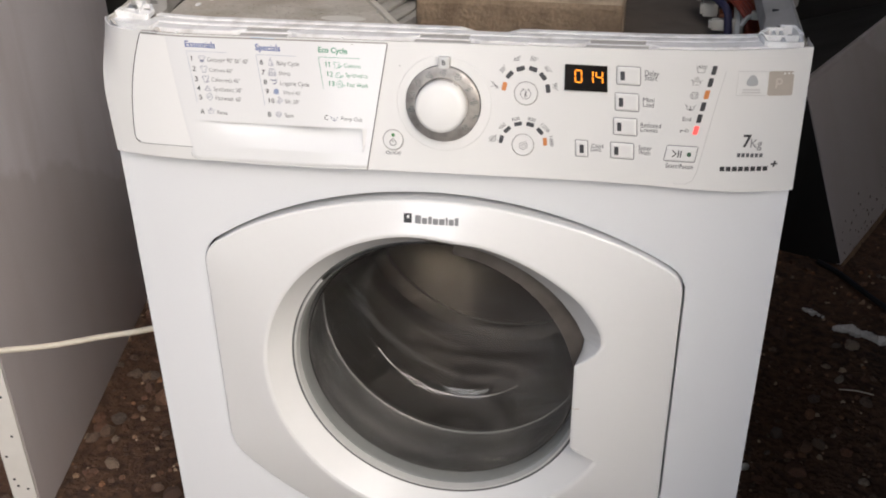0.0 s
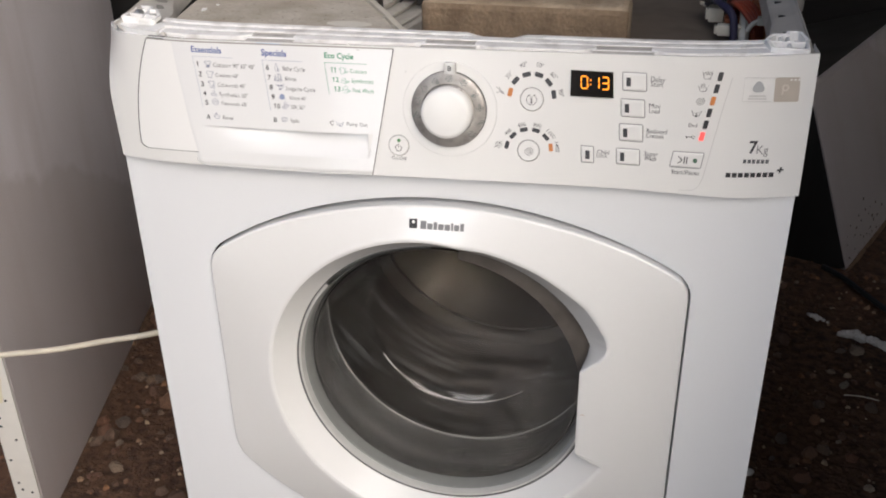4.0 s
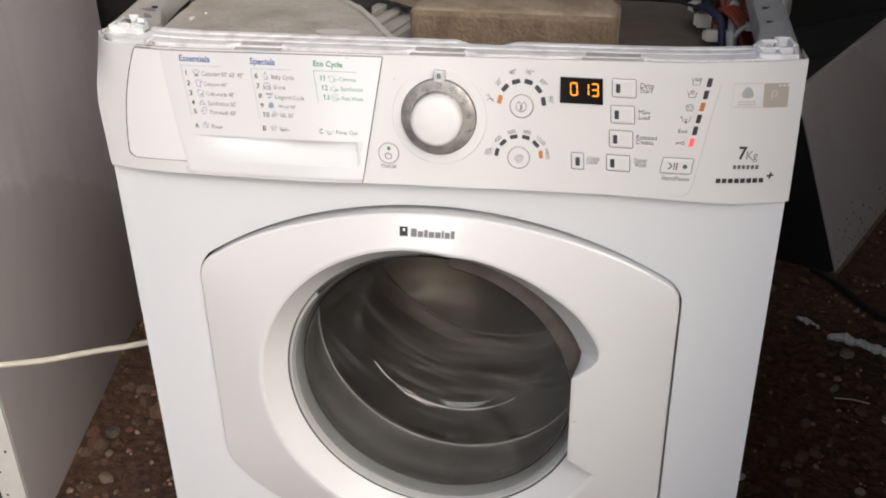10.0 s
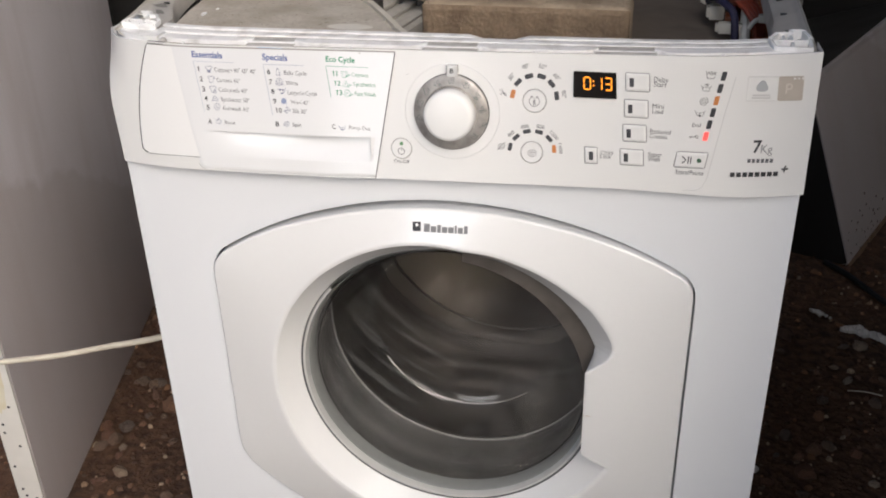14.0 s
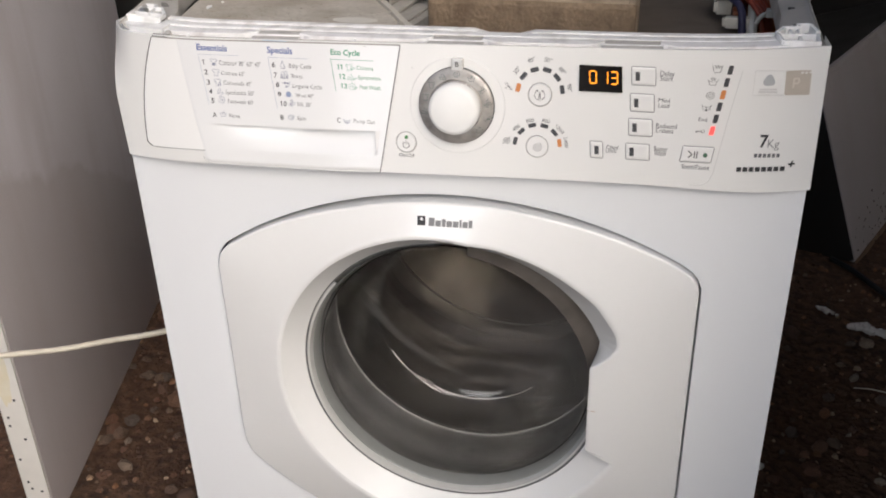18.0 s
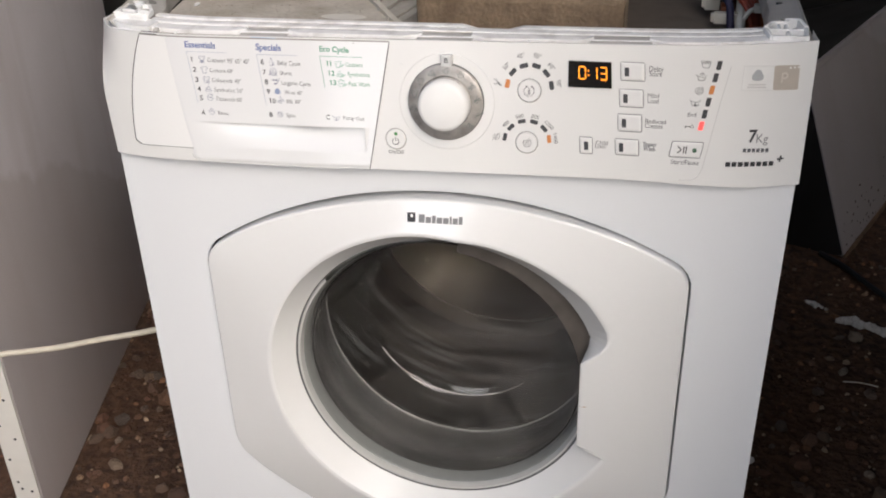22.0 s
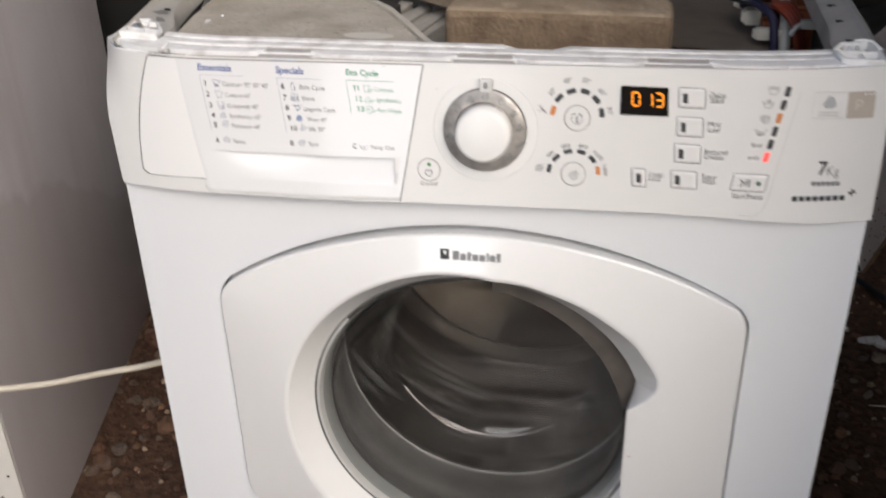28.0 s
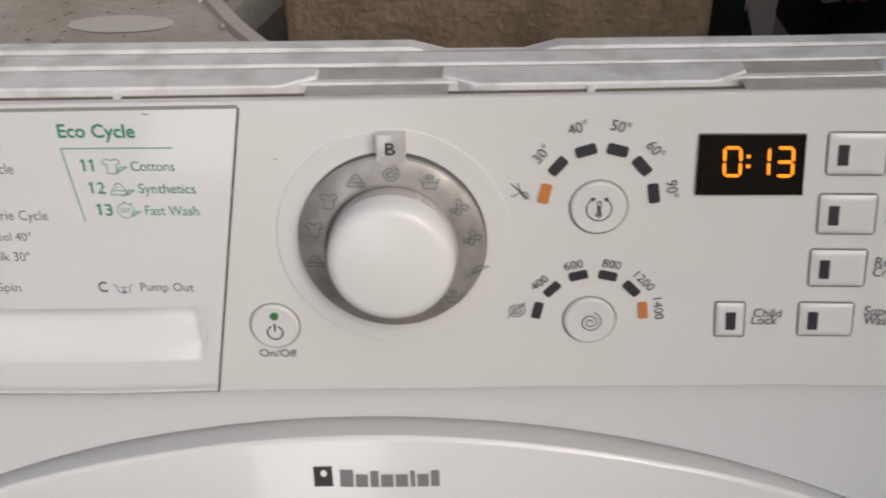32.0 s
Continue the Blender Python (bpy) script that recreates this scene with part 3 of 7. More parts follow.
    boxed("base_plate", (-BX + 0.002, BX - 0.002, BY + 0.01, BY + BDEPTH - 0.01, 0.03, 0.09), BLACK_RUBBER, machine, bevel=0)
    boxed("plinth", (-BX, BX, BY + 0.002, BY + 0.012, 0.015, 0.0895), ENAMEL, machine, bevel=0.001)
    for x in (-0.25, 0.25):
        for y in (0.06, 0.48):
            bm = bmesh.new()
            bmesh.ops.create_cone(bm, cap_ends=True, segments=20, radius1=0.024, radius2=0.02, depth=0.05, matrix=pose(x, y, 0.008))
            part("foot", bm, BLACK_RUBBER, machine)


front_body()
side_walls()


# ---- door ----
door = new("door")
door.parent = machine
tagged(door, "glossy white porthole door, closed")
boxed("door_hinge", (-0.230, -0.2225, 0.016, 0.024, 0.45, 0.54), GAP, door)


TIP_UP = [(0.1362, 0.5421), (0.1440, 0.5490), (0.1529, 0.5565), (0.1572, 0.5625), (0.1587, 0.5680), (0.1575, 0.5760), (0.1539, 0.5834), (0.1382, 0.6065), (0.1163, 0.6238), (0.0966, 0.6363), (0.0721, 0.6467), (0.0475, 0.6537), (0.0228, 0.6552)]
TIP_LOW = [(0.1362, 0.4480), (0.1480, 0.4450), (0.1564, 0.4413), (0.1599, 0.4350)]


def polar(points):
    return sorted((math.degrees(math.atan2(z - 0.003 - CZ, x - CX)), math.hypot(x - CX, z - 0.003 - CZ)) for x, z in points)


UP = polar(TIP_UP) + [(98.0, R_OUT)]
LOW = [(-40.0, R_OUT)] + polar(TIP_LOW)


def crest(a):
    """The rim of the porthole: a circle that swells into two tips where the grip cuts straight across it."""
    d = math.degrees((a + math.pi) % (2 * math.pi) - math.pi)
    if LOW[-1][0] <= d <= UP[0][0]:
        return (0.1362 - CX) / math.cos(a)
    if d > 0:
        return float(np.interp(d, [q[0] for q in UP], [q[1] for q in UP]))
    return float(np.interp(d, [q[0] for q in LOW], [q[1] for q in LOW]))


def rim_in(a):
    """The inner edge of the rim, wider behind the grip's upper tip."""
    d = math.degrees((a + math.pi) % (2 * math.pi) - math.pi)
    return float(np.interp(d, (18.0, 20.0, 23.0, 30.0, 40.0, 48.0, 60.0, 75.0, 98.0), (R_IN, 0.1495, 0.1540, 0.1545, 0.1540, 0.1528, 0.1508, 0.1485, R_IN)))


def clear_sector(bm, lo, hi):
    """Takes away the faces between two angles round the porthole."""
    gone = []
    for q in bm.faces:
        c = q.calc_center_median()
        if lo < math.degrees(math.atan2(c.z - CZ, c.x - CX)) < hi:
            gone.append(q)
    bmesh.ops.delete(bm, geom=gone, context="FACES")


def door_y(x, z):
    """How far the door's face stands out at a point: it swells from its outer edge to the porthole."""
    dx, dz = x - CX, z - CZ
    a, r = math.atan2(dz, dx), math.hypot(dx, dz)
    o = door_edge(a)
    d = max(0.0, o - r)
    q = min(1.0, d / (o - R_OUT))
    return 0.0012 * (1 - min(1.0, d / 0.0014)) ** 2 - 0.0016 + (Y_OUT + 0.0016) * (1 - (1 - q) ** 1.12) + 0.0012 * step(0.003, 0.0, r - crest(a))


def door_edge(a):
    """The door's own edge: a finger's gap under the arch, close to the opening elsewhere."""
    return outline(a, -0.0004 - 0.0036 * step(0.62, 0.95, math.sin(a)))


def door_face(a, k):
    """k = 0 at the outer edge, 1 at the crest."""
    o, c = door_edge(a), crest(a)
    r = o + (c - o) * k
    x, z = CX + r * math.cos(a), CZ + r * math.sin(a)
    return Vector((x, door_y(x, z), z))


def build_door():
    angles = sorted({radians(i) for i in range(360)} | {radians(20 + 0.25 * i) for i in range(-6, 40)} | {radians(338 + 0.25 * i) for i in range(0, 16)})
    n = len(angles)
    bm = bmesh.new()
    ks = (0, 0.006, 0.014, 0.024, 0.036, 0.05, 0.07, 0.09, 0.12, 0.15, 0.20, 0.25, 0.31, 0.37, 0.5, 0.62, 0.74, 0.84, 0.90, 0.94, 0.97, 0.985, 1.0)
    rings = []
    for a in angles:
        rings.append([bm.verts.new(door_face(a, k)) for k in ks])
    for i in range(n):
        a, b = rings[i], rings[(i + 1) % n]
        for j in range(len(a) - 1):
            bm.faces.new((a[j], b[j], b[j + 1], a[j + 1]))
    part("door_frame", bm, DOOR_PLASTIC, door, "glossy white plastic door frame")
    bm = bmesh.new()
    rings = [[bm.verts.new(door_face(a, 0) + Vector((0, y, 0))) for y in (0, 0.004, 0.012, 0.026)] for a in angles]
    for i in range(n):
        a, b = rings[i], rings[(i + 1) % n]
        for j in range(3):
            bm.faces.new((a[j], b[j], b[j + 1], a[j + 1]))
    part("door_shell", bm, SHELL_GREY, door, "light grey plastic rim of the door")
    bm = bmesh.new()
    prof = (0, 0.06, 0.15, 0.5, 0.85, 1.0)
    rings = []
    for a in angles:
        c = crest(a)
        y0 = door_y(CX + c * math.cos(a), CZ + c * math.sin(a))
        col = []
        for k in prof:
            r, y = c + (rim_in(a) - c) * k, y0 + (Y_IN - y0) * k
            col.append(bm.verts.new((CX + r * math.cos(a), y, CZ + r * math.sin(a))))
        rings.append(col)
    for i in range(n):
        a, b = rings[i], rings[(i + 1) % n]
        for j in range(len(prof) - 1):
            bm.faces.new((a[j], b[j], b[j + 1], a[j + 1]))
    part("porthole_rim", bm, CHAMFER, door)
    bm = bmesh.new()
    lathe(bm, [(R_IN - 0.0008, Y_IN + 0.0006), (R_IN - 0.0020, Y_IN - 0.0010), (R_IN - 0.0038, Y_IN - 0.0008), (R_IN - 0.0052, Y_IN + 0.0030), (R_IN - 0.0056, Y_IN + 0.0080)], (CX, CZ))
    clear_sector(bm, 10, 140)
    part("glass_flange", bm, FLANGE, door, "bright ground edge of the glass")
    # where the rim is wider behind the grip's tip, an added crescent lifts the dark
    bm = bmesh.new()
    lathe(bm, [(0.1560, Y_IN + 0.0012), (0.1530, Y_IN + 0.0030), (0.1460, Y_IN + 0.0042), (0.1345, Y_IN + 0.0050)], (CX, CZ))
    clear_sector(bm, -181, 13)
    clear_sector(bm, 84, 181)
    part("crescent_fill", bm, CRESCENT, door, "grey-brown crescent added to lift the dark beside the glass")
    bm = bmesh.new()
    lathe(bm, [(R_IN + 0.0006, Y_IN - 0.0006), (R_IN - 0.0006, Y_IN - 0.0009), (R_IN - 0.0012, Y_IN + 0.0010)], (CX, CZ))
    clear_sector(bm, 10, 92)
    part("rim_seal", bm, GROOVE, door, "thin dark seal round the porthole")
    bm = bmesh.new()
    lathe(bm, [(R_IN - 0.0055, Y_IN + 0.0060), (R_IN - 0.0075, Y_IN + 0.0085), (R_IN - 0.0082, Y_IN + 0.020), (R_IN + 0.003, Y_IN + 0.026)], (CX, CZ))
    clear_sector(bm, 10, 92)
    part("glass_band", bm, GLASS_EDGE, door, "grey-green band of thick glass")
    # the glass bowl: a shell with a thick wall
    bm = bmesh.new()
    out = [(0.1350, 0.029), (0.1335, 0.034), (0.1255, 0.064), (0.1115, 0.105), (0.1080, 0.113), (0.1050, 0.1172), (0.1010, 0.1200), (0.094, 0.1215), (0.075, 0.1240), (0.04, 0.1260), (0.0005, 0.1265)]
    back = [(r + 0.0010 * min(1.0, r / 0.12), y + 0.0006 + 0.0006 * (1 - r / 0.14)) for r, y in reversed(out)]
    prof = out + back + [out[0]]
    lathe(bm, prof, (CX, CZ), 128)
    bmesh.ops.remove_doubles(bm, verts=bm.verts, dist=0.0004)
    bowl = part("glass_bowl", bm, GLASS, door, "clear glass bowl, wet inside")
    bowl.visible_shadow = False
    bm = bmesh.new()
    lathe(bm, [(0.1530, 0.0262), (0.1352, 0.0283), (0.1328, 0.0345), (0.1247, 0.0640), (0.1107, 0.1045), (0.1070, 0.1125), (0.1022, 0.1170), (0.094, 0.1193), (0.075, 0.1218), (0.04, 0.1238), (0.0005, 0.1243)], (CX, CZ), 96)
    film = part("haze_film", bm, FILM, bowl, "thin greyish film on the wet glass, with a lighter haze painted in")
    film.visible_shadow = False
    # the highlight on the bowl's lower edge, made as a pale arc
    bm = bmesh.new()
    tube(bm, [(CX + 0.1034 * math.cos(radians(q)), 0.1166, CZ + 0.1034 * math.sin(radians(q))) for q in range(-150, -46, 4)], 0.0007, 8)
    part("bowl_edge_glint", bm, EDGE_GLINT, bowl, "pale arc painting the glint on the glass bowl's rounded edge")


build_door()


def build_tub():
    bm = bmesh.new()
    folds = [(0.166, Y_IN + 0.024), (R_IN - 0.002, Y_IN + 0.022), (0.1445, 0.040), (0.1458, 0.050), (0.1482, 0.056), (0.1490, 0.064), (0.1480, 0.070), (0.1480, 0.080), (0.1503, 0.092), (LIP_R + 0.001, 0.104), (LIP_R - 0.001, LIP_Y), (LIP_R + 0.003, LIP_Y + 0.006)]
    lathe(bm, folds, (CX, CZ), 128)
    gasket = part("door_gasket", bm, RUBBER, machine, "grey ribbed rubber door gasket")
    bm = bmesh.new()
    box(bm, CX - 0.012, CX + 0.012, 0.066, 0.086, CZ - 0.156, CZ - 0.1475, 0.003)
    part("drain_nub", bm, RUBBER, gasket)
    bm = bmesh.new()
    lathe(bm, [(LIP_R - 0.0005, LIP_Y - 0.001), (LIP_R - 0.002, LIP_Y + 0.001), (LIP_R - 0.001, LIP_Y + 0.004), (LIP_R + 0.002, LIP_Y + 0.005)], (CX, CZ), 128)
    clear_sector(bm, 5, 175)
    part("bright_lip", bm, LIGHT_GREY, gasket)
    bm = bmesh.new()
    lathe(bm, [(0.165, 0.075), (0.262, 0.09), (0.265, 0.47), (0.0, 0.48)], (CX, CZ), 64)
    part("outer_tub", bm, TUB, machine, "dusty dark plastic tub")
    # the spinning drum, built about its own axis
    drum_part = new("drum")
    drum_part.parent = machine
    bm = bmesh.new()
    lathe(bm, [(LIP_R + 0.006, -0.165), (LIP_R + 0.004, -0.172), (0.165, -0.178), (0.21, -0.178), (0.232, -0.168), (0.236, -0.15), (0.236, 0.10), (0.233, 0.118), (0.224, 0.128), (0.20, 0.128), (0.19, 0.118), (0.12, 0.112), (0.05, 0.118), (0.0, 0.12)], (0, 0), 96)
    part("drum_shell", bm, DRUM, drum_part, "stainless steel drum")
    for i in range(3):
        bm = bmesh.new()

        def f(u, v):
            w = 0.028 * math.sin(math.pi * v)
            return Vector(((v - 0.5) * 0.07, -0.14 + 0.22 * u, -0.236 + 1.6 * w * step(0, 0.15, u) * step(1, 0.85, u)))
        grid(bm, f, 12, 10)
        lifter = part("lifter", bm, DRUM, drum_part)
        lifter.matrix_local = pose(0, 0, 0, 0, 120 * i, 0)
    for i in range(18):
        bm = bmesh.new()
        grid(bm, lambda u, v: Vector((0.06 + 0.125 * u, 0.1155 - 0.0045 * math.sin(math.pi * v), 0.022 * (v - 0.5) * (0.4 + 0.8 * u))), 6, 4)
        rib = part("back_rib", bm, DRUM, drum_part)
        rib.matrix_local = pose(0, 0, 0, 0, 20 * i, 0)
    bm = bmesh.new()
    # pale grey streaks strewn along the wall
    rng = random.Random(5)
    for i in range(70):
        a, y = rng.random() * 6.283, rng.uniform(-0.14, 0.10)
        w, h = rng.uniform(0.01, 0.05), rng.uniform(0.002, 0.006)
        r = 0.2345
        p = [bm.verts.new((r * math.cos(a + q / r), y + e, r * math.sin(a + q / r))) for q, e in ((-w, -h), (w, -h), (w, h), (-w, h))]
        bm.faces.new(p)
    tagged(part("pale_streaks", bm, LIGHT_GREY, drum_part), kind="stuff")
    drum_part.location = (CX, 0.29, CZ)
    return drum_part


drum = build_tub()


# ---- control panel ----
def build_panel():
    bm = bmesh.new()

    def flare(v):
        """How far the panel's end stands out at the drawer's side, more towards the top."""
        return -0.0020 + 0.0165 * v

    def f(u, v):
        x = -0.2985 - flare(min(1.0, max(0.0, (v - 0.12) / 0.76))) * (1 - u) ** 6 + 0.597 * u
        lo, hi = z_low(x), z_high(x)
        if v < 0.12:
            k = v / 0.12
            p = surf(x, lo)
            return p + Vector((0, 0.016 * (1 - k), 0.0015 * (1 - k)))
        if v > 0.88:
            k = (v - 0.88) / 0.12
            p = surf(x, hi)
            return p + Vector((0, 0.0024 * k, 0.0004 * math.sin(k * 3.14)))
        return surf(x, lo + (hi - lo) * (v - 0.12) / 0.76)
    grid(bm, f, 120, 50)
    hole = [q for q in bm.faces if -0.2005 < q.calc_center_median().x < -0.0545 and 0.7235 < q.calc_center_median().z < 0.7500 and q.calc_center_median().y < 0.01]
    bmesh.ops.delete(bm, geom=hole, context="FACES")
    for s in (-1, 1):
        grid(bm, lambda u, v: surf(s * 0.2985 - (flare(v) if s < 0 else 0), z_low(s * 0.2985) + (z_high(s * 0.2985) - z_low(s * 0.2985)) * v) + Vector((-s * 0.0015 * step(0, 1, u), 0.03 * u, 0)), 4, 8)
    return part("control_panel", bm, PLASTIC, machine, "white plastic control panel leaning back slightly")


panel = build_panel()


def plate(name, f, off, material, parent, nu=24, nv=16, label="", deep=0.003):
    """A raised sheet on the panel with edges that reach down to it. f(u, v) gives x and z, and may give a third value, added to off."""
    bm = bmesh.new()

    def g(u, v):
        q = f(u, v)
        return surf(q[0], q[1], off + (q[2] if len(q) > 2 else 0.0))
    rows = grid(bm, g, nu, nv)
    loop = [(i, 0) for i in range(nu)] + [(nu, j) for j in range(nv)] + [(i, nv) for i in range(nu, 0, -1)] + [(0, j) for j in range(nv, 0, -1)]
    skirt = [bm.verts.new(rows[i][j].co + Vector((0, deep, 0))) for i, j in loop]
    for k in range(len(loop)):
        (a, b), (c, d) = loop[k], loop[(k + 1) % len(loop)]
        bm.faces.new((rows[a][b], rows[c][d], skirt[(k + 1) % len(loop)], skirt[k]))
    return part(name, bm, material, parent, label)


def mapped(name, flat, off, material, parent, label="", thick=0.0003, deep=0.0):
    """Lays flat polygons of (x, z) on the panel."""
    bm = bmesh.new()
    for poly in flat:
        bm.faces.new([bm.verts.new(surf(x, z, off)) for x, z in poly])
    bmesh.ops.remove_doubles(bm, verts=bm.verts, dist=0.000008)
    if thick:
        r = bmesh.ops.extrude_face_region(bm, geom=bm.faces[:])
        bmesh.ops.translate(bm, verts=[v for v in r["geom"] if isinstance(v, bmesh.types.BMVert)], vec=(0, thick + deep, 0))
    return part(name, bm, material, parent, label, smooth=False)


def bar(x0, z0, x1, z1, w):
    d = Vector((x1 - x0, z1 - z0))
    q = Vector((-d.y, d.x)).normalized() * w / 2
    return [(x0 + q.x, z0 + q.y), (x1 + q.x, z1 + q.y), (x1 - q.x, z1 - q.y), (x0 - q.x, z0 - q.y)]


def lines(points, w):
    return [bar(*a, *b, w) for a, b in zip(points, points[1:])]


def ribbon(points, w):
    """A strip of even width along a line, all in one piece."""
    pts = [Vector(p) for p in points]
    side = []
    for i, p in enumerate(pts):
        d = (pts[min(i + 1, len(pts) - 1)] - pts[max(i - 1, 0)]).normalized()
        side.append(((p.x - d.y * w / 2, p.y + d.x * w / 2), (p.x + d.y * w / 2, p.y - d.x * w / 2)))
    return [[a[0], b[0], b[1], a[1]] for a, b in zip(side, side[1:])]


def ring_of(cx, cz, r, w, a0=0, a1=360, n=20):
    p = [(cx + r * math.cos(radians(a0 + (a1 - a0) * i / n)), cz + r * math.sin(radians(a0 + (a1 - a0) * i / n))) for i in range(n + 1)]
    return lines(p, w)


def disc_of(cx, cz, r, n=20):
    return [[(cx + r * math.cos(6.28319 * i / n), cz + r * math.sin(6.28319 * i / n)) for i in range(n)]]


DRAWER_OFF = 0.0007


def build_drawer():
    bow = np.polyfit((0.06, 0.14, 0.4, 0.75, 1), (-0.2728, -0.2734, -0.2718, -0.2655, -0.2569), 3)
    left = lambda v: float(np.polyval(bow, v)) + 0.006 * max(0.0, 1 - v / 0.05) ** 2
    top = lambda x: z_high(x) - 0.0019
    foot = lambda x: float(np.interp(x, (-0.27, -0.242, -0.2156), (0.7189, 0.7205, 0.7216)))

    def f(u, v):
        x = left(v) + (-0.213 - left(v)) * u
        return x, foot(x) + (top(x) - foot(x)) * v
    mapped("drawer_gap", ribbon([(left(k / 48) - 0.0003, foot(left(k / 48)) + (top(left(k / 48)) - foot(left(k / 48))) * k / 48) for k in range(49)], 0.0008), 0.0007, GAP, panel)
    mapped("drawer_seam", ribbon([(left(0) + 0.0005, foot(-0.266) - 0.0003), (-0.252, foot(-0.252) - 0.0003), (-0.213, foot(-0.213) - 0.0003)], 0.0007), 0.0006, SEAM, panel)
    mapped("drawer_seam", ribbon([(-0.2569 + (0.2242 * k / 20), top(-0.2569 + (0.2242 * k / 20)) + 0.0004) for k in range(21)], 0.0013), 0.0005, OUTLINE_GREY, panel)
    drawer = plate("detergent_drawer", f, 0.0005, DRAWER_WHITE, machine, 16, 20, "white detergent drawer, closed")

    def edge(v):
        """Left and right edges of the glossy front at a height."""
        return float(np.interp(v, (0, 0.015, 0.04, 0.14, 0.33, 0.59, 0.80, 0.96, 1), (-0.2060, -0.2105, -0.2138, -0.2164, -0.2214, -0.2267, -0.2310, -0.2336, -0.2342))), -0.0512 + 0.0187 * v

    us = sorted({*(i / 60 for i in range(61)), 0.9625, 0.9660, 0.9700})
    vs = sorted({*(j / 50 for j in range(51)), 0.3290, 0.3320, 0.1250, 0.1290, 0.005, 0.012})

    def g(u, v, grow=0.0):
        a, b = edge(v)
        x = a - grow + (b - a + 2 * grow) * u
        low = z_low(x) + 0.0003
        z = low - grow + (top(x) - low + 2 * grow) * v
        dip = 0.0
        if 0.125 < v < 0.331:
            k = (v - 0.125) / 0.206
            fade = step(0.06, 0.60, u) * step(0.970, 0.9625, u)
            dip = -0.0066 * fade * (0.55 * step(0.0, 0.80, k) + 0.45 * k) * step(0.331, 0.328, v)
        return x, z, dip - 0.0012 * step(0.02, 0.0, v) - 0.0008 * step(0.012, 0.0, u)
    rim = [g(0, k / 100, 0.0004)[:2] for k in range(6, -1, -1)] + [g(k / 20, 0, 0.0004)[:2] for k in range(1, 21)]
    mapped("front_seam", ribbon(rim, 0.0004), 0.0006, PALE, drawer)
    # thin dark line paints the shading along the front's right edge
    mapped("right_edge_shade", ribbon([g(1, k / 12, 0.0003)[:2] for k in range(13)], 0.0007), 0.0010, GROOVE, drawer)
    bm = bmesh.new()
    rows = [[bm.verts.new(surf(*g(u, v)[:2], DRAWER_OFF + g(u, v)[2])) for v in vs] for u in us]
    for i in range(len(us) - 1):
        for j in range(len(vs) - 1):
            bm.faces.new((rows[i][j], rows[i + 1][j], rows[i + 1][j + 1], rows[i][j + 1]))
    part("drawer_front", bm, FASCIA, drawer, "glossy white drawer front with printed programme list and a grip recess")
    return drawer


drawer = build_drawer()
TEXT_OFF = 0.0009


def figure_one(x, z, h, bold):
    """The figure 1 with its flag, as one outline."""
    w = h * (0.19 if bold else 0.13)
    return [[(x, z + 0.78 * h), (x + 0.04 * h, z + 0.70 * h), (x + 0.2 * h, z + 0.80 * h), (x + 0.2 * h, z), (x + 0.2 * h + w, z), (x + 0.2 * h + w, z + h), (x + 0.24 * h, z + h)]]


def number(words, x0, x1, z, height, material):
    """A bold number that has figures one in it."""
    step_x = (x1 - x0 + 0.0004) / len(words)
    for i, ch in enumerate(words):
        a = x0 + i * step_x
        if ch == "1":
            mapped("lettering", figure_one(a + 0.0001, z + 0.0010, height, True), TEXT_OFF, material, drawer, thick=0)
        else:
            write(ch, a, a + step_x - 0.0004, z, height, material, 1)


def write(words, x0, x1, z, height, material, bold=0, turn=0.0, parent=None, raised=0.0006):
    """Prints words between x0 and x1 with the foot of the letters at z."""
    if words in ("1", "10", "11", "12", "13"):
        return number(words, x0, max(x1, x0 + 0.0024), z, height, material)
    cu = bpy.data.curves.new("print", "FONT")
    cu.body = words
    cu.resolution_u = 3
    cu.offset = (0.022 if height > 0.0044 else 0.013) if bold else 0.0
    ob = bpy.data.objects.new("print", cu)
    scene.collection.objects.link(ob)
    me = bpy.data.meshes.new_from_object(ob.evaluated_get(bpy.context.evaluated_depsgraph_get()))
    bpy.data.objects.remove(ob)
    bpy.data.curves.remove(cu)
    xs = [v.co.x for v in me.vertices]
    lo, hi = min(xs), max(xs)
    kx, kz = (x1 - x0) / (hi - lo), height / 0.70
    cx, cz = (x0 + x1) / 2, z + height / 2
    c, s = math.cos(radians(turn)), math.sin(radians(turn))
    off = TEXT_OFF if (x1 < -0.04) else raised
    cz += 0.0010 if x1 < -0.04 else 0.0
    z += 0.0010 if x1 < -0.04 else 0.0
    for v in me.vertices:
        x, q = x0 + (v.co.x - lo) * kx - cx, z + v.co.y * kz - cz
        v.co = surf(cx + x * c - q * s, cz + x * s + q * c, off)
    me.materials.append(material)
    t = new("lettering", me)
    t.parent = parent or (drawer if x1 < -0.04 else panel)
    return t


write('Essentials', -0.2126, -0.1844, 0.8084, 0.0051, BLUE, 1)
write('Specials', -0.1481, -0.1256, 0.8089, 0.0052, BLUE, 1)
write('Eco Cycle', -0.0919, -0.0666, 0.8100, 0.0045, GREEN, 1)
write('1', -0.2085, -0.2063, 0.7963, 0.0044, BLACK, 1)
write('Cottons+ 90° 60° 40°', -0.1927, -0.1546, 0.7967, 0.0039, GREY, 0)
write('2', -0.2070, -0.2039, 0.7879, 0.0043, BLACK, 1)
write('Cottons 60°', -0.1914, -0.1696, 0.7883, 0.0034, GREY, 0)
write('3', -0.2055, -0.2026, 0.7793, 0.0043, BLACK, 1)
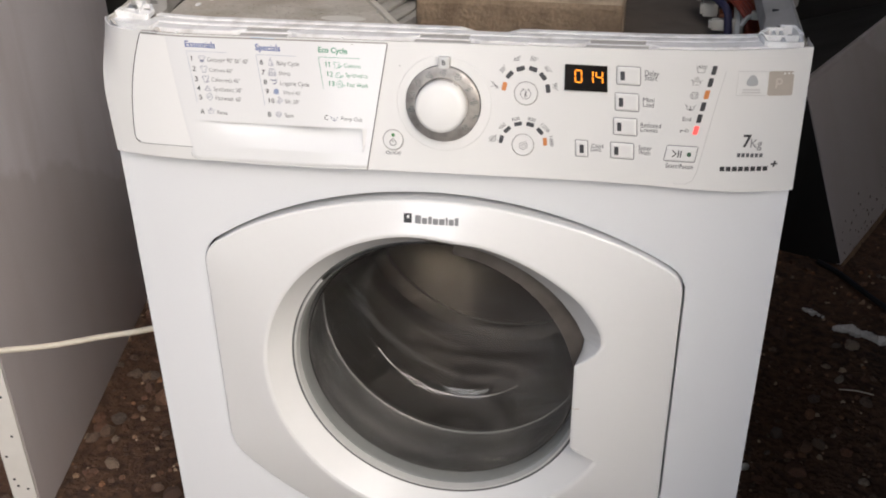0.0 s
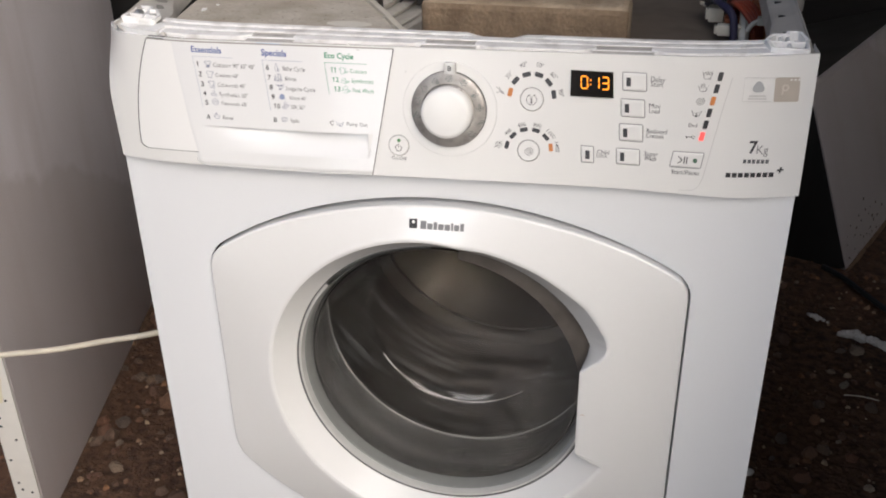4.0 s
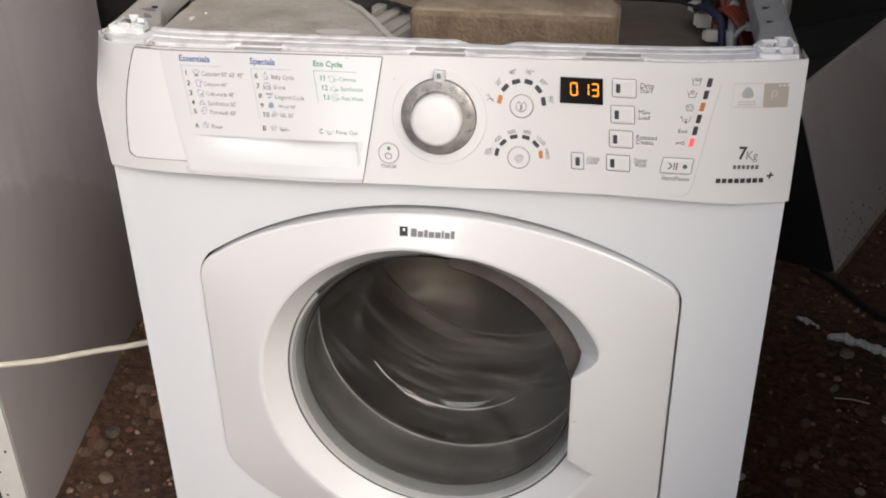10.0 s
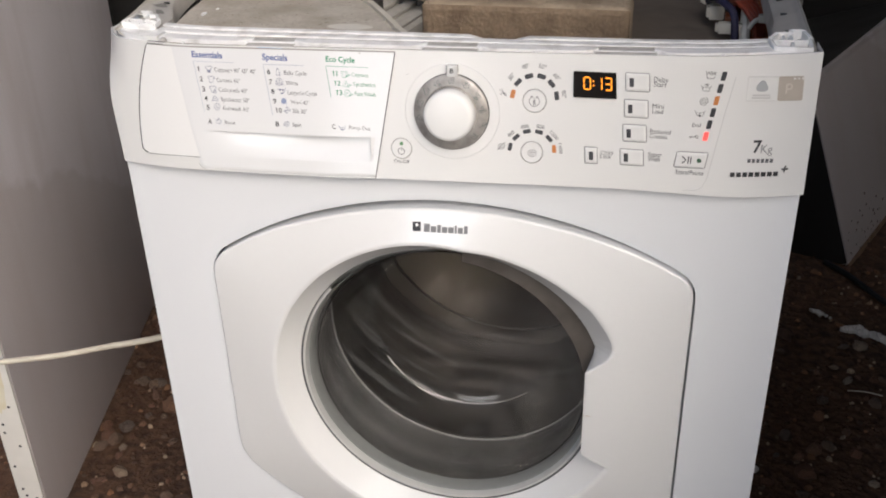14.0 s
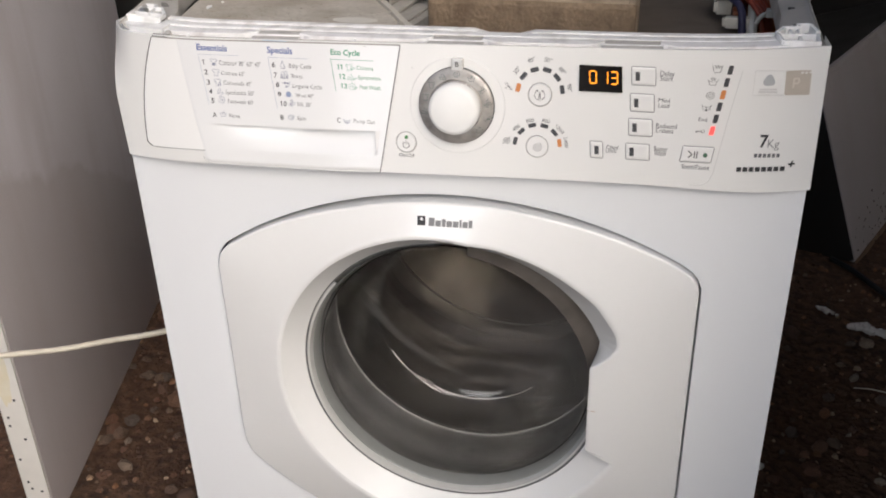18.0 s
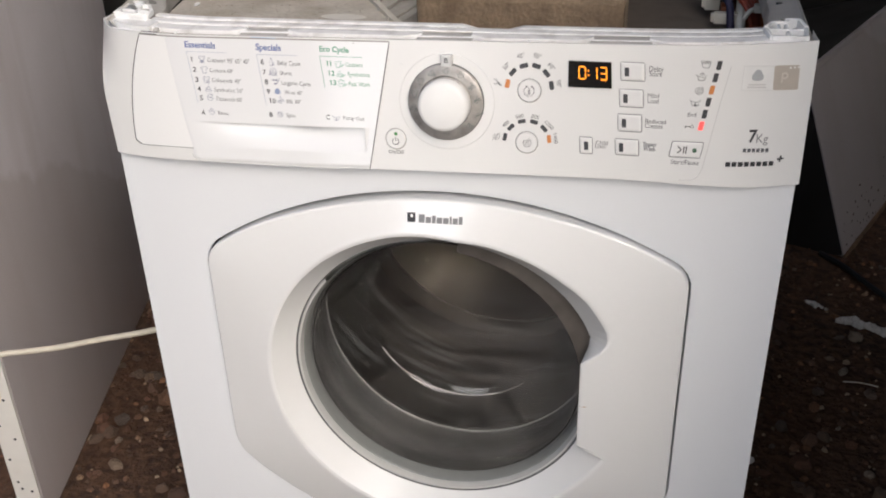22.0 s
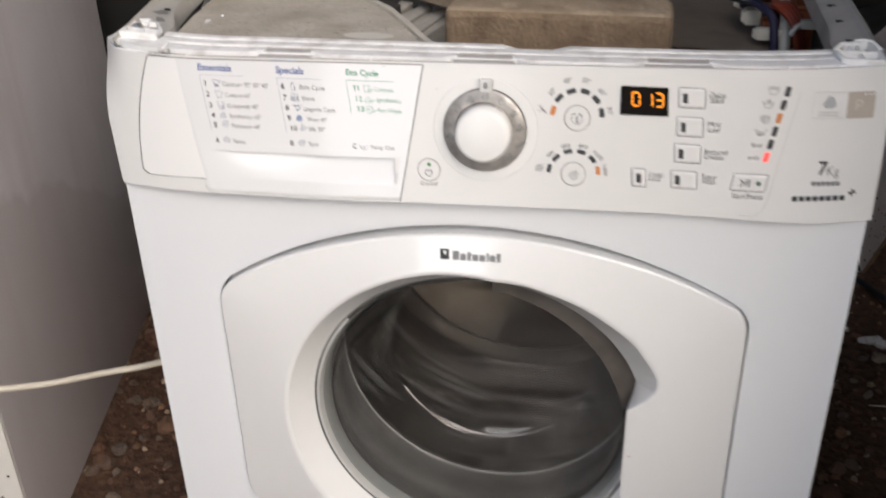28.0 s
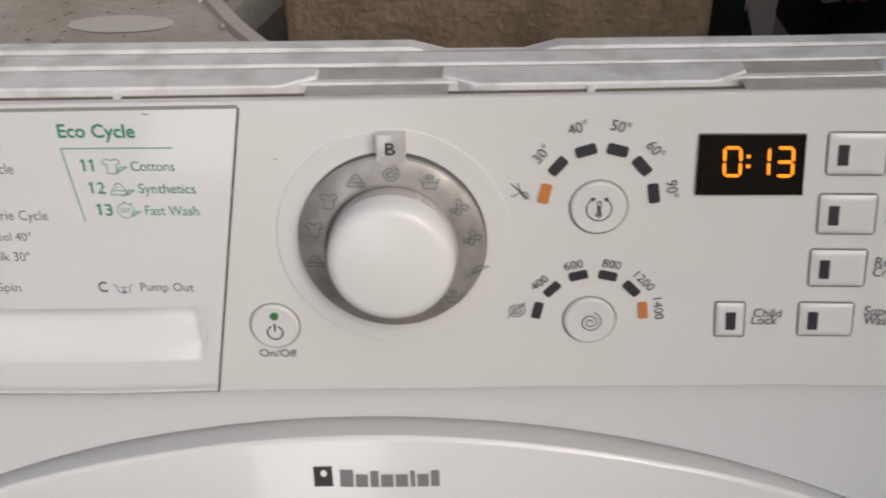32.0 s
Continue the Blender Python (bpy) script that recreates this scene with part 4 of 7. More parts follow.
write('Coloureds 40°', -0.1900, -0.1635, 0.7799, 0.0037, GREY, 0)
write('4', -0.2041, -0.2010, 0.7713, 0.0044, BLACK, 1)
write('Synthetics 50°', -0.1887, -0.1620, 0.7718, 0.0037, GREY, 0)
write('5', -0.2027, -0.1997, 0.7636, 0.0042, BLACK, 1)
write("Fastwash 60'", -0.1871, -0.1634, 0.7641, 0.0036, GREY, 0)
write('A', -0.2025, -0.1987, 0.7511, 0.0044, BLACK, 1)
write('Rinse', -0.1868, -0.1771, 0.7517, 0.0034, GREY, 0)
write('6', -0.1445, -0.1415, 0.7971, 0.0043, BLACK, 1)
write('Baby Cycle', -0.1293, -0.1093, 0.7973, 0.0037, GREY, 0)
write('7', -0.1431, -0.1403, 0.7886, 0.0042, BLACK, 1)
write('Shirts', -0.1279, -0.1174, 0.7889, 0.0035, GREY, 0)
write('8', -0.1418, -0.1388, 0.7806, 0.0040, BLACK, 1)
write('Lingerie Cycle', -0.1268, -0.1009, 0.7807, 0.0036, GREY, 0)
write('9', -0.1406, -0.1375, 0.7724, 0.0041, BLACK, 1)
write('Wool 40°', -0.1246, -0.1083, 0.7729, 0.0032, GREY, 0)
write('10', -0.1389, -0.1330, 0.7646, 0.0042, BLACK, 1)
write('Silk 30°', -0.1234, -0.1102, 0.7652, 0.0035, GREY, 0)
write('B', -0.1394, -0.1363, 0.7527, 0.0041, BLACK, 1)
write('Spin', -0.1241, -0.1161, 0.7533, 0.0034, GREY, 0)
write('11', -0.0867, -0.0815, 0.7983, 0.0043, GREEN, 1)
write('Cottons', -0.0698, -0.0553, 0.7986, 0.0034, GREEN, 0)
write('12', -0.0853, -0.0796, 0.7905, 0.0041, GREEN, 1)
write('Synthetics', -0.0684, -0.0493, 0.7907, 0.0035, GREEN, 0)
write('13', -0.0840, -0.0783, 0.7826, 0.0042, GREEN, 1)
write('Fast Wash', -0.0673, -0.0493, 0.7828, 0.0035, GREEN, 0)
write('C', -0.0883, -0.0851, 0.7535, 0.0040, BLACK, 1)
write('Pump Out', -0.0734, -0.0547, 0.7540, 0.0033, GREY, 0)
write('On/Off', -0.0342, -0.0207, 0.7286, 0.0031, GREY, 0)
write('Delay', 0.1754, 0.1862, 0.8070, 0.0043, GREY, 0)
write('Start', 0.1757, 0.1852, 0.8035, 0.0039, GREY, 0)
write('Mini', 0.1758, 0.1845, 0.7867, 0.0035, GREY, 0)
write('Load', 0.1762, 0.1844, 0.7826, 0.0036, GREY, 0)
write('Reduced', 0.1757, 0.1915, 0.7666, 0.0036, GREY, 0)
write('Creases', 0.1756, 0.1892, 0.7629, 0.0036, GREY, 0)
write('Super', 0.1755, 0.1861, 0.7481, 0.0037, GREY, 0)
write('Wash', 0.1758, 0.1851, 0.7444, 0.0037, GREY, 0)
write('Child', 0.1383, 0.1477, 0.7470, 0.0033, GREY, 0)
write('Lock', 0.1380, 0.1466, 0.7441, 0.0034, GREY, 0)
write('Start/Pause', 0.1979, 0.2194, 0.7352, 0.0037, GREY, 0)
write('End', 0.2074, 0.2138, 0.7737, 0.0031, GREY, 0)
write('7', 0.2552, 0.2615, 0.7545, 0.0098, BLACK, 1)
write('Kg', 0.2612, 0.2700, 0.7540, 0.0068, MARK_GREY, 0)
for words, x, z, turn in (("30°", 0.0640, 0.8060, 52), ("40°", 0.0751, 0.8147, 17), ("50°", 0.0886, 0.8151, -14), ("60°", 0.1001, 0.8075, -48), ("90°", 0.1065, 0.7941, -80)):
    write(words, x - 0.0031, x + 0.0031, z - 0.0019, 0.0036, GREY, 0, turn)
for words, x, z, turn in (("400", 0.0648, 0.7595, 42), ("600", 0.0760, 0.7664, 12), ("800", 0.0889, 0.7668, -10), ("1200", 0.1003, 0.7605, -44), ("1400", 0.1059, 0.7499, -80)):
    w = 0.0042 if len(words) > 3 else 0.0032
    write(words, x - w, x + w, z - 0.0016, 0.0031, GREY, 0, turn)
for words in ("B",):
    write(words, 0.0144, 0.0176, 0.8070, 0.0040, INK, 1, 0.0, None, 0.0052)


TEE = ((-0.42, 0.85), (-0.95, 0.55), (-0.78, 0.10), (-0.52, 0.25), (-0.50, -0.85), (0.50, -0.85), (0.52, 0.25), (0.78, 0.10), (0.95, 0.55), (0.42, 0.85), (0.22, 0.62), (-0.22, 0.62), (-0.42, 0.85))
FLASK = ((-0.95, -0.62), (-0.78, -0.20), (-0.30, 0.55), (0.0, 0.78), (0.30, 0.55), (0.78, -0.20), (0.95, -0.62), (-0.95, -0.62))
BASIN = ((-1.15, 0.45), (-0.85, 0.32), (-0.60, -0.60), (0.60, -0.60), (0.85, 0.32), (1.15, 0.45))
LEAF = ((0.10, -0.62), (0.30, 0.02), (0.85, 0.36), (1.95, 0.30), (1.25, -0.02), (0.78, -0.44), (0.10, -0.62))


def icon(kind, x, z, s, material, parent, off):
    """A printed symbol about 2 s wide, drawn in thin strokes."""
    w = 0.00034
    if parent is drawer:
        z += 0.0010
    at = lambda pts: [(x + s * a, z + s * b) for a, b in pts]
    stroke = lambda pts, k=1.0: lines(at(pts), w * k)
    fill = lambda pts: [at(pts)]
    p = []
    if kind == "shirt":
        p = stroke(TEE)
    elif kind == "striped":
        p = stroke(TEE) + fill(((-0.36, -0.72), (0.36, -0.72), (0.36, -0.20), (-0.36, -0.20)))
    elif kind == "coloured":
        p = stroke(TEE[:5] + ((-0.05, -0.85),)) + stroke(((0.52, 0.05), (0.52, 0.25), (0.78, 0.10), (0.95, 0.55), (0.42, 0.85), (0.22, 0.62), (-0.22, 0.62), (-0.42, 0.85)))
        for dx, dz in ((0.45, -0.20), (0.75, -0.45), (0.62, -0.82), (0.22, -0.80), (0.12, -0.42)):
            p += ring_of(x + dx * s, z + dz * s, 0.17 * s, 0.8 * w, n=8)
    elif kind == "iron":
        p = stroke(FLASK) + stroke(((-0.60, -0.22), (-0.10, -0.10), (0.60, -0.22))) + stroke(((-0.30, 0.10), (0.05, 0.30)), 0.7)
    elif kind == "clock":
        p = ring_of(x, z, 0.88 * s, w) + ring_of(x - 0.30 * s, z, 0.20 * s, 0.8 * w, n=10) + ring_of(x + 0.18 * s, z, 0.20 * s, 0.8 * w, n=10) + stroke(((-0.44, 0.10), (-0.30, 0.36)), 0.8) + stroke(((0.46, 0.34), (0.50, 0.14)), 0.8) + stroke(((-0.14, 1.02), (0.14, 1.02)), 1.4) + stroke(((0.62, 0.72), (0.80, 0.90)), 1.2)
    elif kind == "tub":
        p = stroke(BASIN) + stroke(((-0.74, 0.02), (-0.36, 0.18), (0.0, 0.02), (0.36, 0.18), (0.74, 0.02)), 0.8) + stroke(((-0.42, 0.40), (-0.36, 0.78), (0.0, 0.98), (0.36, 0.78), (0.42, 0.40)), 0.8) + [bar(x + k * s, z + 0.35 * s, x + k * s, z + 0.75 * s, 0.8 * w) for k in (-0.18, 0.0, 0.18)]
    elif kind == "crown":
        p = stroke(((-1.0, 0.75), (-0.62, -0.75), (0.62, -0.75), (1.0, 0.75))) + stroke(((-0.72, 0.10), (-0.40, 0.70), (-0.15, 0.05), (0.08, 0.78), (0.32, 0.05), (0.60, 0.70), (0.78, 0.10)))
    elif kind == "basin":
        p = stroke(BASIN) + fill(((-0.26, -0.42), (0.26, -0.42), (0.0, -0.98))) + [bar(x, z - 0.45 * s, x, z + 0.12 * s, w)] + stroke(((-0.55, 0.10), (-0.25, 0.0), (0.25, 0.0), (0.55, 0.10)), 0.8)
    elif kind == "bottle":
        p = stroke(((-0.42, -1.0), (0.34, -1.0), (0.34, 0.05), (0.20, 0.32), (0.30, 0.50), (0.05, 0.62), (0.0, 1.05), (-0.08, 1.05), (-0.13, 0.62), (-0.38, 0.50), (-0.28, 0.32), (-0.42, 0.05), (-0.42, -1.0))) + ring_of(x + 0.52 * s, z - 0.42 * s, 0.20 * s, 0.9 * w, n=10) + ring_of(x + 0.52 * s, z - 0.84 * s, 0.24 * s, 0.9 * w, n=10)
    elif kind == "blouse":
        p = stroke(((-0.30, 0.85), (-0.72, 0.55), (-1.02, -0.85), (-0.72, -0.90), (-0.48, -0.05), (-0.48, -0.92), (0.48, -0.92), (0.48, -0.05), (0.72, -0.90), (1.02, -0.85), (0.72, 0.55), (0.30, 0.85), (0.0, 0.55), (-0.30, 0.85)))
        p += [bar(x + k * s, z + 0.50 * s, x + k * s, z - 0.88 * s, 0.9 * w) for k in (-0.08, 0.08)] + [bar(x + k * s, z + 0.35 * s, x + 1.35 * k * s, z - 0.75 * s, 0.8 * w) for k in (-0.62, 0.62)]
    elif kind == "bow":
        p = fill(((-0.66, 0.62), (-0.20, 0.62), (-0.10, 0.34), (-0.40, 0.14), (-0.70, 0.34))) + fill(((0.10, 0.62), (0.56, 0.62), (0.62, 0.34), (0.30, 0.14), (0.0, 0.34))) + stroke(((-1.15, 0.42), (-0.66, 0.46))) + stroke(((0.58, 0.50), (1.15, 0.90))) + stroke(((1.02, 0.40), (0.60, -0.10), (0.35, -0.30))) + fill(((-0.42, -0.30), (0.48, -0.26), (0.24, -0.62), (-0.12, -0.66)))
    elif kind == "wool":
        p = disc_of(x, z, 0.76 * s) + [bar(x - 1.0 * s, z - 0.62 * s, x + 0.3 * s, z - 0.82 * s, w), bar(x - 0.9 * s, z - 0.2 * s, x - 0.5 * s, z - 0.75 * s, w)]
        p += ring_of(x + 0.62 * s, z - 0.52 * s, 0.24 * s, 0.9 * w, n=10)
    elif kind == "spiral":
        p = lines([(x + s * (0.14 + 0.80 * k / 40) * math.cos(k * 0.34), z + s * (0.14 + 0.80 * k / 40) * math.sin(k * 0.34)) for k in range(41)], w)
    elif kind == "arrow_spiral":
        p = ribbon([(x + s * (0.10 + 0.98 * k / 48) * math.cos(k * 0.30 - 0.6), z + s * (0.10 + 0.98 * k / 48) * math.sin(k * 0.30 - 0.6)) for k in range(49)], 1.15 * w)
    elif kind == "no_spiral":
        p = lines([(x + s * (0.14 + 0.80 * k / 40) * math.cos(k * 0.34), z + s * (0.14 + 0.80 * k / 40) * math.sin(k * 0.34)) for k in range(41)], w) + stroke(((-0.9, -0.95), (0.95, 0.95)), 0.9)
    elif kind == "cold":
        p = stroke(((-0.95, 0.85), (0.95, -0.85)), 1.1) + stroke(((-0.30, 0.95), (0.05, -0.10), (0.45, -0.75), (0.85, -0.45), (0.55, -0.05), (0.0, -0.05))) + stroke(((0.0, -0.05), (-0.70, -0.55), (-0.95, -0.30)))
    elif kind == "silk":
        p = stroke(((-0.10, 0.0), (-0.40, 0.75), (-0.05, 0.98), (0.28, 0.62), (0.12, 0.10), (0.70, 0.35), (1.0, 0.05), (0.72, -0.35), (0.10, -0.12), (0.20, -0.62), (-0.10, -0.95), (-0.42, -0.60), (-0.12, -0.06), (-0.72, -0.20), (-0.98, -0.42), (-0.62, -0.72), (-0.10, 0.0)))
    elif kind == "leaf":
        p = stroke(LEAF) + stroke(((-0.55, -0.95), (0.30, -0.40), (1.30, 0.10)), 0.8)
    elif kind == "key":
        p = [bar(x - 0.9 * s, z, x + 0.3 * s, z, 1.6 * w), bar(x - 0.7 * s, z, x - 0.7 * s, z - 0.4 * s, 1.6 * w)] + ring_of(x + 0.6 * s, z, 0.33 * s, w, n=12)
    elif kind == "power":
        p = ring_of(x, z, 0.8 * s, 1.6 * w, 115, 425, 22) + [bar(x, z + 0.1 * s, x, z + 1.05 * s, 1.6 * w)]
    elif kind == "thermo":
        p = ring_of(x, z, s, 1.2 * w, 125, 415, 24) + fill(((-0.78, 0.98), (-0.30, 0.98), (-0.46, 0.62))) + fill(((0.78, 0.98), (0.30, 0.98), (0.46, 0.62)))
        p += ring_of(x, z - 0.48 * s, 0.24 * s, 0.9 * w, 120, 420, 12) + stroke(((-0.13, -0.30), (-0.13, 0.66), (0.13, 0.66), (0.13, -0.30)), 0.9) + [bar(x, z - 0.48 * s, x, z + 0.30 * s, 0.13 * s)] + disc_of(x, z - 0.48 * s, 0.13 * s, 10)
    return mapped("symbol", p, off, material, parent, thick=0)


for kind, x, z in (("striped", -0.1977, 0.7989), ("shirt", -0.1963, 0.7903), ("coloured", -0.1952, 0.7818), ("iron", -0.1940, 0.7738), ("clock", -0.1929, 0.7666), ("tub", -0.1925, 0.7539), ("bottle", -0.1349, 0.7996), ("blouse", -0.1338, 0.7913), ("bow", -0.1323, 0.7829), ("wool", -0.1308, 0.7750), ("silk", -0.1282, 0.7675), ("spiral", -0.1299, 0.7554), ("basin", -0.0794, 0.7552)):
    icon(kind, x, z, 0.0034 if kind in ("shirt", "striped", "coloured", "blouse", "bow") else 0.0031, WASHED_BLUE if kind == "wool" else BLUE_GREY, drawer, TEXT_OFF)
for kind, x, z in (("shirt", -0.0762, 0.8002), ("iron", -0.0750, 0.7920), ("clock", -0.0740, 0.7844)):
    icon(kind, x, z, 0.0031, PALE_GREEN, drawer, TEXT_OFF)
    icon("leaf", x + 0.0016, z - 0.0009, 0.0019, PALE_GREEN, drawer, TEXT_OFF)
for x0, z0, x1, x2, z2, m in ((-0.2118, 0.8048, -0.1745, -0.2050, 0.7613, RULE), (-0.1478, 0.8051, -0.1118, -0.1418, 0.7623, RULE), (-0.0920, 0.8061, -0.0552, -0.0884, 0.7801, PALE_GREEN)):
    mapped("rule", lines([(x1, z0 + 0.0014), (x0, z0 + 0.0010), (x2, z2 + 0.0010)], 0.00034), TEXT_OFF, m, drawer)

# ---- knob, buttons, lamps, display ----
KX, KZ = 0.0159, 0.7746
TILT = math.degrees(math.atan(0.13))


def on_panel(x, z, off=0.0):
    """The pose of a thing on the panel whose own -y faces out."""
    p = surf(x, z, off)
    return pose(p.x, p.y, p.z, -TILT, 0, 0)


def turned(name, prof, m, material, parent, label="", n=64):
    bm = bmesh.new()
    lathe(bm, prof, (0, 0), n)
    ob = part(name, bm, material, parent, label)
    ob.matrix_local = m
    return ob


def build_knob():
    turned("knob_halo", [(0.0, 0.0002), (0.0345, 0.0001), (0.0385, -0.0006), (0.0395, -0.0005), (0.0412, 0.002)], on_panel(KX - 0.0003, KZ, 0), PLASTIC, panel)
    knob = new("programme_knob")
    knob.parent = machine
    knob.matrix_local = on_panel(KX, KZ, 0)
    turned("dial_ring", [(0.0313, 0.002), (0.0313, -0.0028), (0.0308, -0.0040), (0.0296, -0.0046), (0.0260, -0.0054), (0.0232, -0.0060), (0.0222, -0.0059), (0.0216, -0.0054), (0.0214, -0.0040)], pose(-0.0007, 0, 0.0003), DIAL, knob, "scuffed silver dial ring")
    # the ring's side lies in shadow; a dark band carries that
    turned("dial_edge_shade", [(0.0316, 0.002), (0.0316, -0.0022), (0.0312, -0.0029)], pose(-0.0007, 0, 0.0003), GROOVE, knob, "dark band painting the shade on the dial's side")
    cap = turned("knob_cap", [(0.0213, -0.0105), (0.0212, -0.0125), (0.0207, -0.0158), (0.0200, -0.0176), (0.0186, -0.0187), (0.0166, -0.0192), (0.0, -0.0195)], pose(0.0, 0, 0), CAP, knob, "white rounded knob cap")
    turned("cap_skirt", [(0.0216, -0.002), (0.0216, -0.0060), (0.0213, -0.0105), (0.0205, -0.0110)], pose(0.0, 0, 0), SKIRT, cap, "grey side of the knob")
    bm = bmesh.new()
    box(bm, -0.0047, 0.0047, -0.0046, 0.002, 0.027, 0.0392, 0.0008)
    part("dial_flag", bm, SILVER, knob, "silver pointer flag")


build_knob()
for kind, a in (("tub", 62), ("silk", 35), ("silk", 10), ("leaf", -15), ("tub", -42), ("spiral", 90), ("iron", 115), ("shirt", 140), ("shirt", 165), ("iron", 190)):
    icon(kind, KX + 0.0266 * math.cos(radians(a)), KZ + 0.0266 * math.sin(radians(a)), 0.0031, DIAL_INK, panel, 0.0066)


def round_button(x, z, r):
    # grey ring: the button's outline shadow put into colour
    turned("button_groove", [(r + 0.0006, -0.0003), (r + 0.0001, -0.0003), (r - 0.0004, 0.002)], on_panel(x, z), OUTLINE_GREY, panel, n=40)
    b = turned("round_button", [(r, 0.002), (r, -0.0010), (r - 0.0007, -0.0017), (r * 0.5, -0.0016), (0.0, -0.0015)], on_panel(x, z), PLASTIC, panel, "round white push button", 40)
    return b


round_button(-0.0277, 0.7413, 0.0086)
icon("power", -0.0275, 0.7394, 0.0034, INK, panel, 0.0020)
mapped("power_light", disc_of(-0.0273, 0.7459, 0.0015), 0.0021, LED_GREEN, panel, "small green light")
round_button(0.0832, 0.7874, 0.0092)
icon("thermo", 0.0832, 0.7874, 0.0041, GREY, panel, 0.0020)
round_button(0.0825, 0.7451, 0.0088)
icon("arrow_spiral", 0.0827, 0.7450, 0.0036, GREY, panel, 0.0020)


def tab(x, z, w, h, turn=0.0, lean=0.0, rounding=0.22):
    c, s = math.cos(radians(turn)), math.sin(radians(turn))
    pts, r = [], min(w, h) * rounding
    for sx, sz, a0 in ((1, 1, 0), (-1, 1, 90), (-1, -1, 180), (1, -1, 270)):
        for k in range(4):
            a = radians(a0 + 30 * k)
            u, v = sx * (w / 2 - r) + r * math.cos(a), sz * (h / 2 - r) + r * math.sin(a)
            u += lean * v
            pts.append((x + u * c - v * s, z + u * s + v * c))
    return pts


for x, z, turn, m in ((0.0655, 0.7921, -78, AMBER), (0.0694, 0.8016, -50, MARK), (0.0781, 0.8069, -17, MARK), (0.0881, 0.8071, 14, MARK), (0.0962, 0.8018, 48, MARK), (0.1007, 0.7924, 80, MARK)):
    mapped("indicator", [tab(x, z, 0.0068, 0.0036, 180 - turn)], 0.0006, m, panel, "lit amber indicator" if m is AMBER else "dark indicator")
for x, z, turn, m in ((0.0645, 0.7486, -78, MARK), (0.0692, 0.7569, -45, MARK), (0.0779, 0.7622, -14, MARK), (0.0878, 0.7623, 12, MARK), (0.0961, 0.7574, 45, MARK), (0.1006, 0.7491, 82, AMBER)):
    mapped("indicator", [tab(x, z, 0.0064, 0.0032, 180 - turn)], 0.0006, m, panel, "lit amber indicator" if m is AMBER else "dark indicator")
for i, m in enumerate((MARK, MARK, AMBER, MARK, MARK, RED)):
    k = i / 5
    mapped("indicator", [tab(0.2272 - 0.0088 * k, 0.8136 - 0.0470 * k, 0.0036, 0.0068, 0, 0.16)], 0.0006, m, panel, {RED: "lit red indicator", AMBER: "lit amber indicator", MARK: "dark indicator"}[m])
for kind, x, z in (("crown", 0.2175, 0.8143), ("tub", 0.2151, 0.8042), ("spiral", 0.2140, 0.7941), ("basin", 0.2123, 0.7848), ("key", 0.2094, 0.7658)):
    icon(kind, x, z, 0.0037, INK, panel, 0.0006)
icon("no_spiral", 0.0571, 0.7487, 0.0034, GREY, panel, 0.0006)
icon("cold", 0.0575, 0.7928, 0.0033, GREY, panel, 0.0006)


def square_button(x0, x1, z0, z1, lean=-0.08, mark=True):
    xm, zm, w, h = (x0 + x1) / 2, (z0 + z1) / 2, x1 - x0, z1 - z0
    # grey tab behind the button paints its outline shadow
    mapped("button_groove", [tab(xm, zm, w + 0.0013, h + 0.0013, 0, lean, 0.1)], 0.0004, SEAM, panel)
    b = plate("push_button", lambda u, v: (xm + (u - 0.5) * w + lean * (v - 0.5) * h, zm + (v - 0.5) * h, -0.0006 * (max(abs(u - 0.5), abs(v - 0.5)) * 2) ** 14), 0.0011, PLASTIC, panel, 14, 14, "white rectangular push button")
    if mark:
        mapped("button_mark", [tab(xm - w / 2 + 0.0044 if w > 0.014 else xm + 0.0002, zm - 0.0002, 0.0034, 0.0068, 0, lean, 0.08)], 0.0014, MARK, panel)
    return b


for z0, z1, x0 in ((0.7994, 0.8129, 0.1542), (0.7788, 0.7921, 0.1546), (0.7594, 0.7724, 0.1548), (0.7401, 0.7524, 0.1540)):
    square_button(x0, x0 + 0.0178, z0, z1)
square_button(0.1258, 0.1352, 0.7394, 0.7522)
square_button(0.1972, 0.2205, 0.7411, 0.7531, 0.14, False)
mapped("start_sign", lines([(0.2022, 0.7498), (0.2052, 0.7471), (0.2022, 0.7444)], 0.0007) + [bar(0.2068, 0.7443, 0.2071, 0.7499, 0.0008), bar(0.2087, 0.7443, 0.2090, 0.7499, 0.0008)], 0.0015, INK, panel)
mapped("start_light", disc_of(0.2152, 0.7471, 0.0018, 12), 0.0015, LED_DULL, panel)


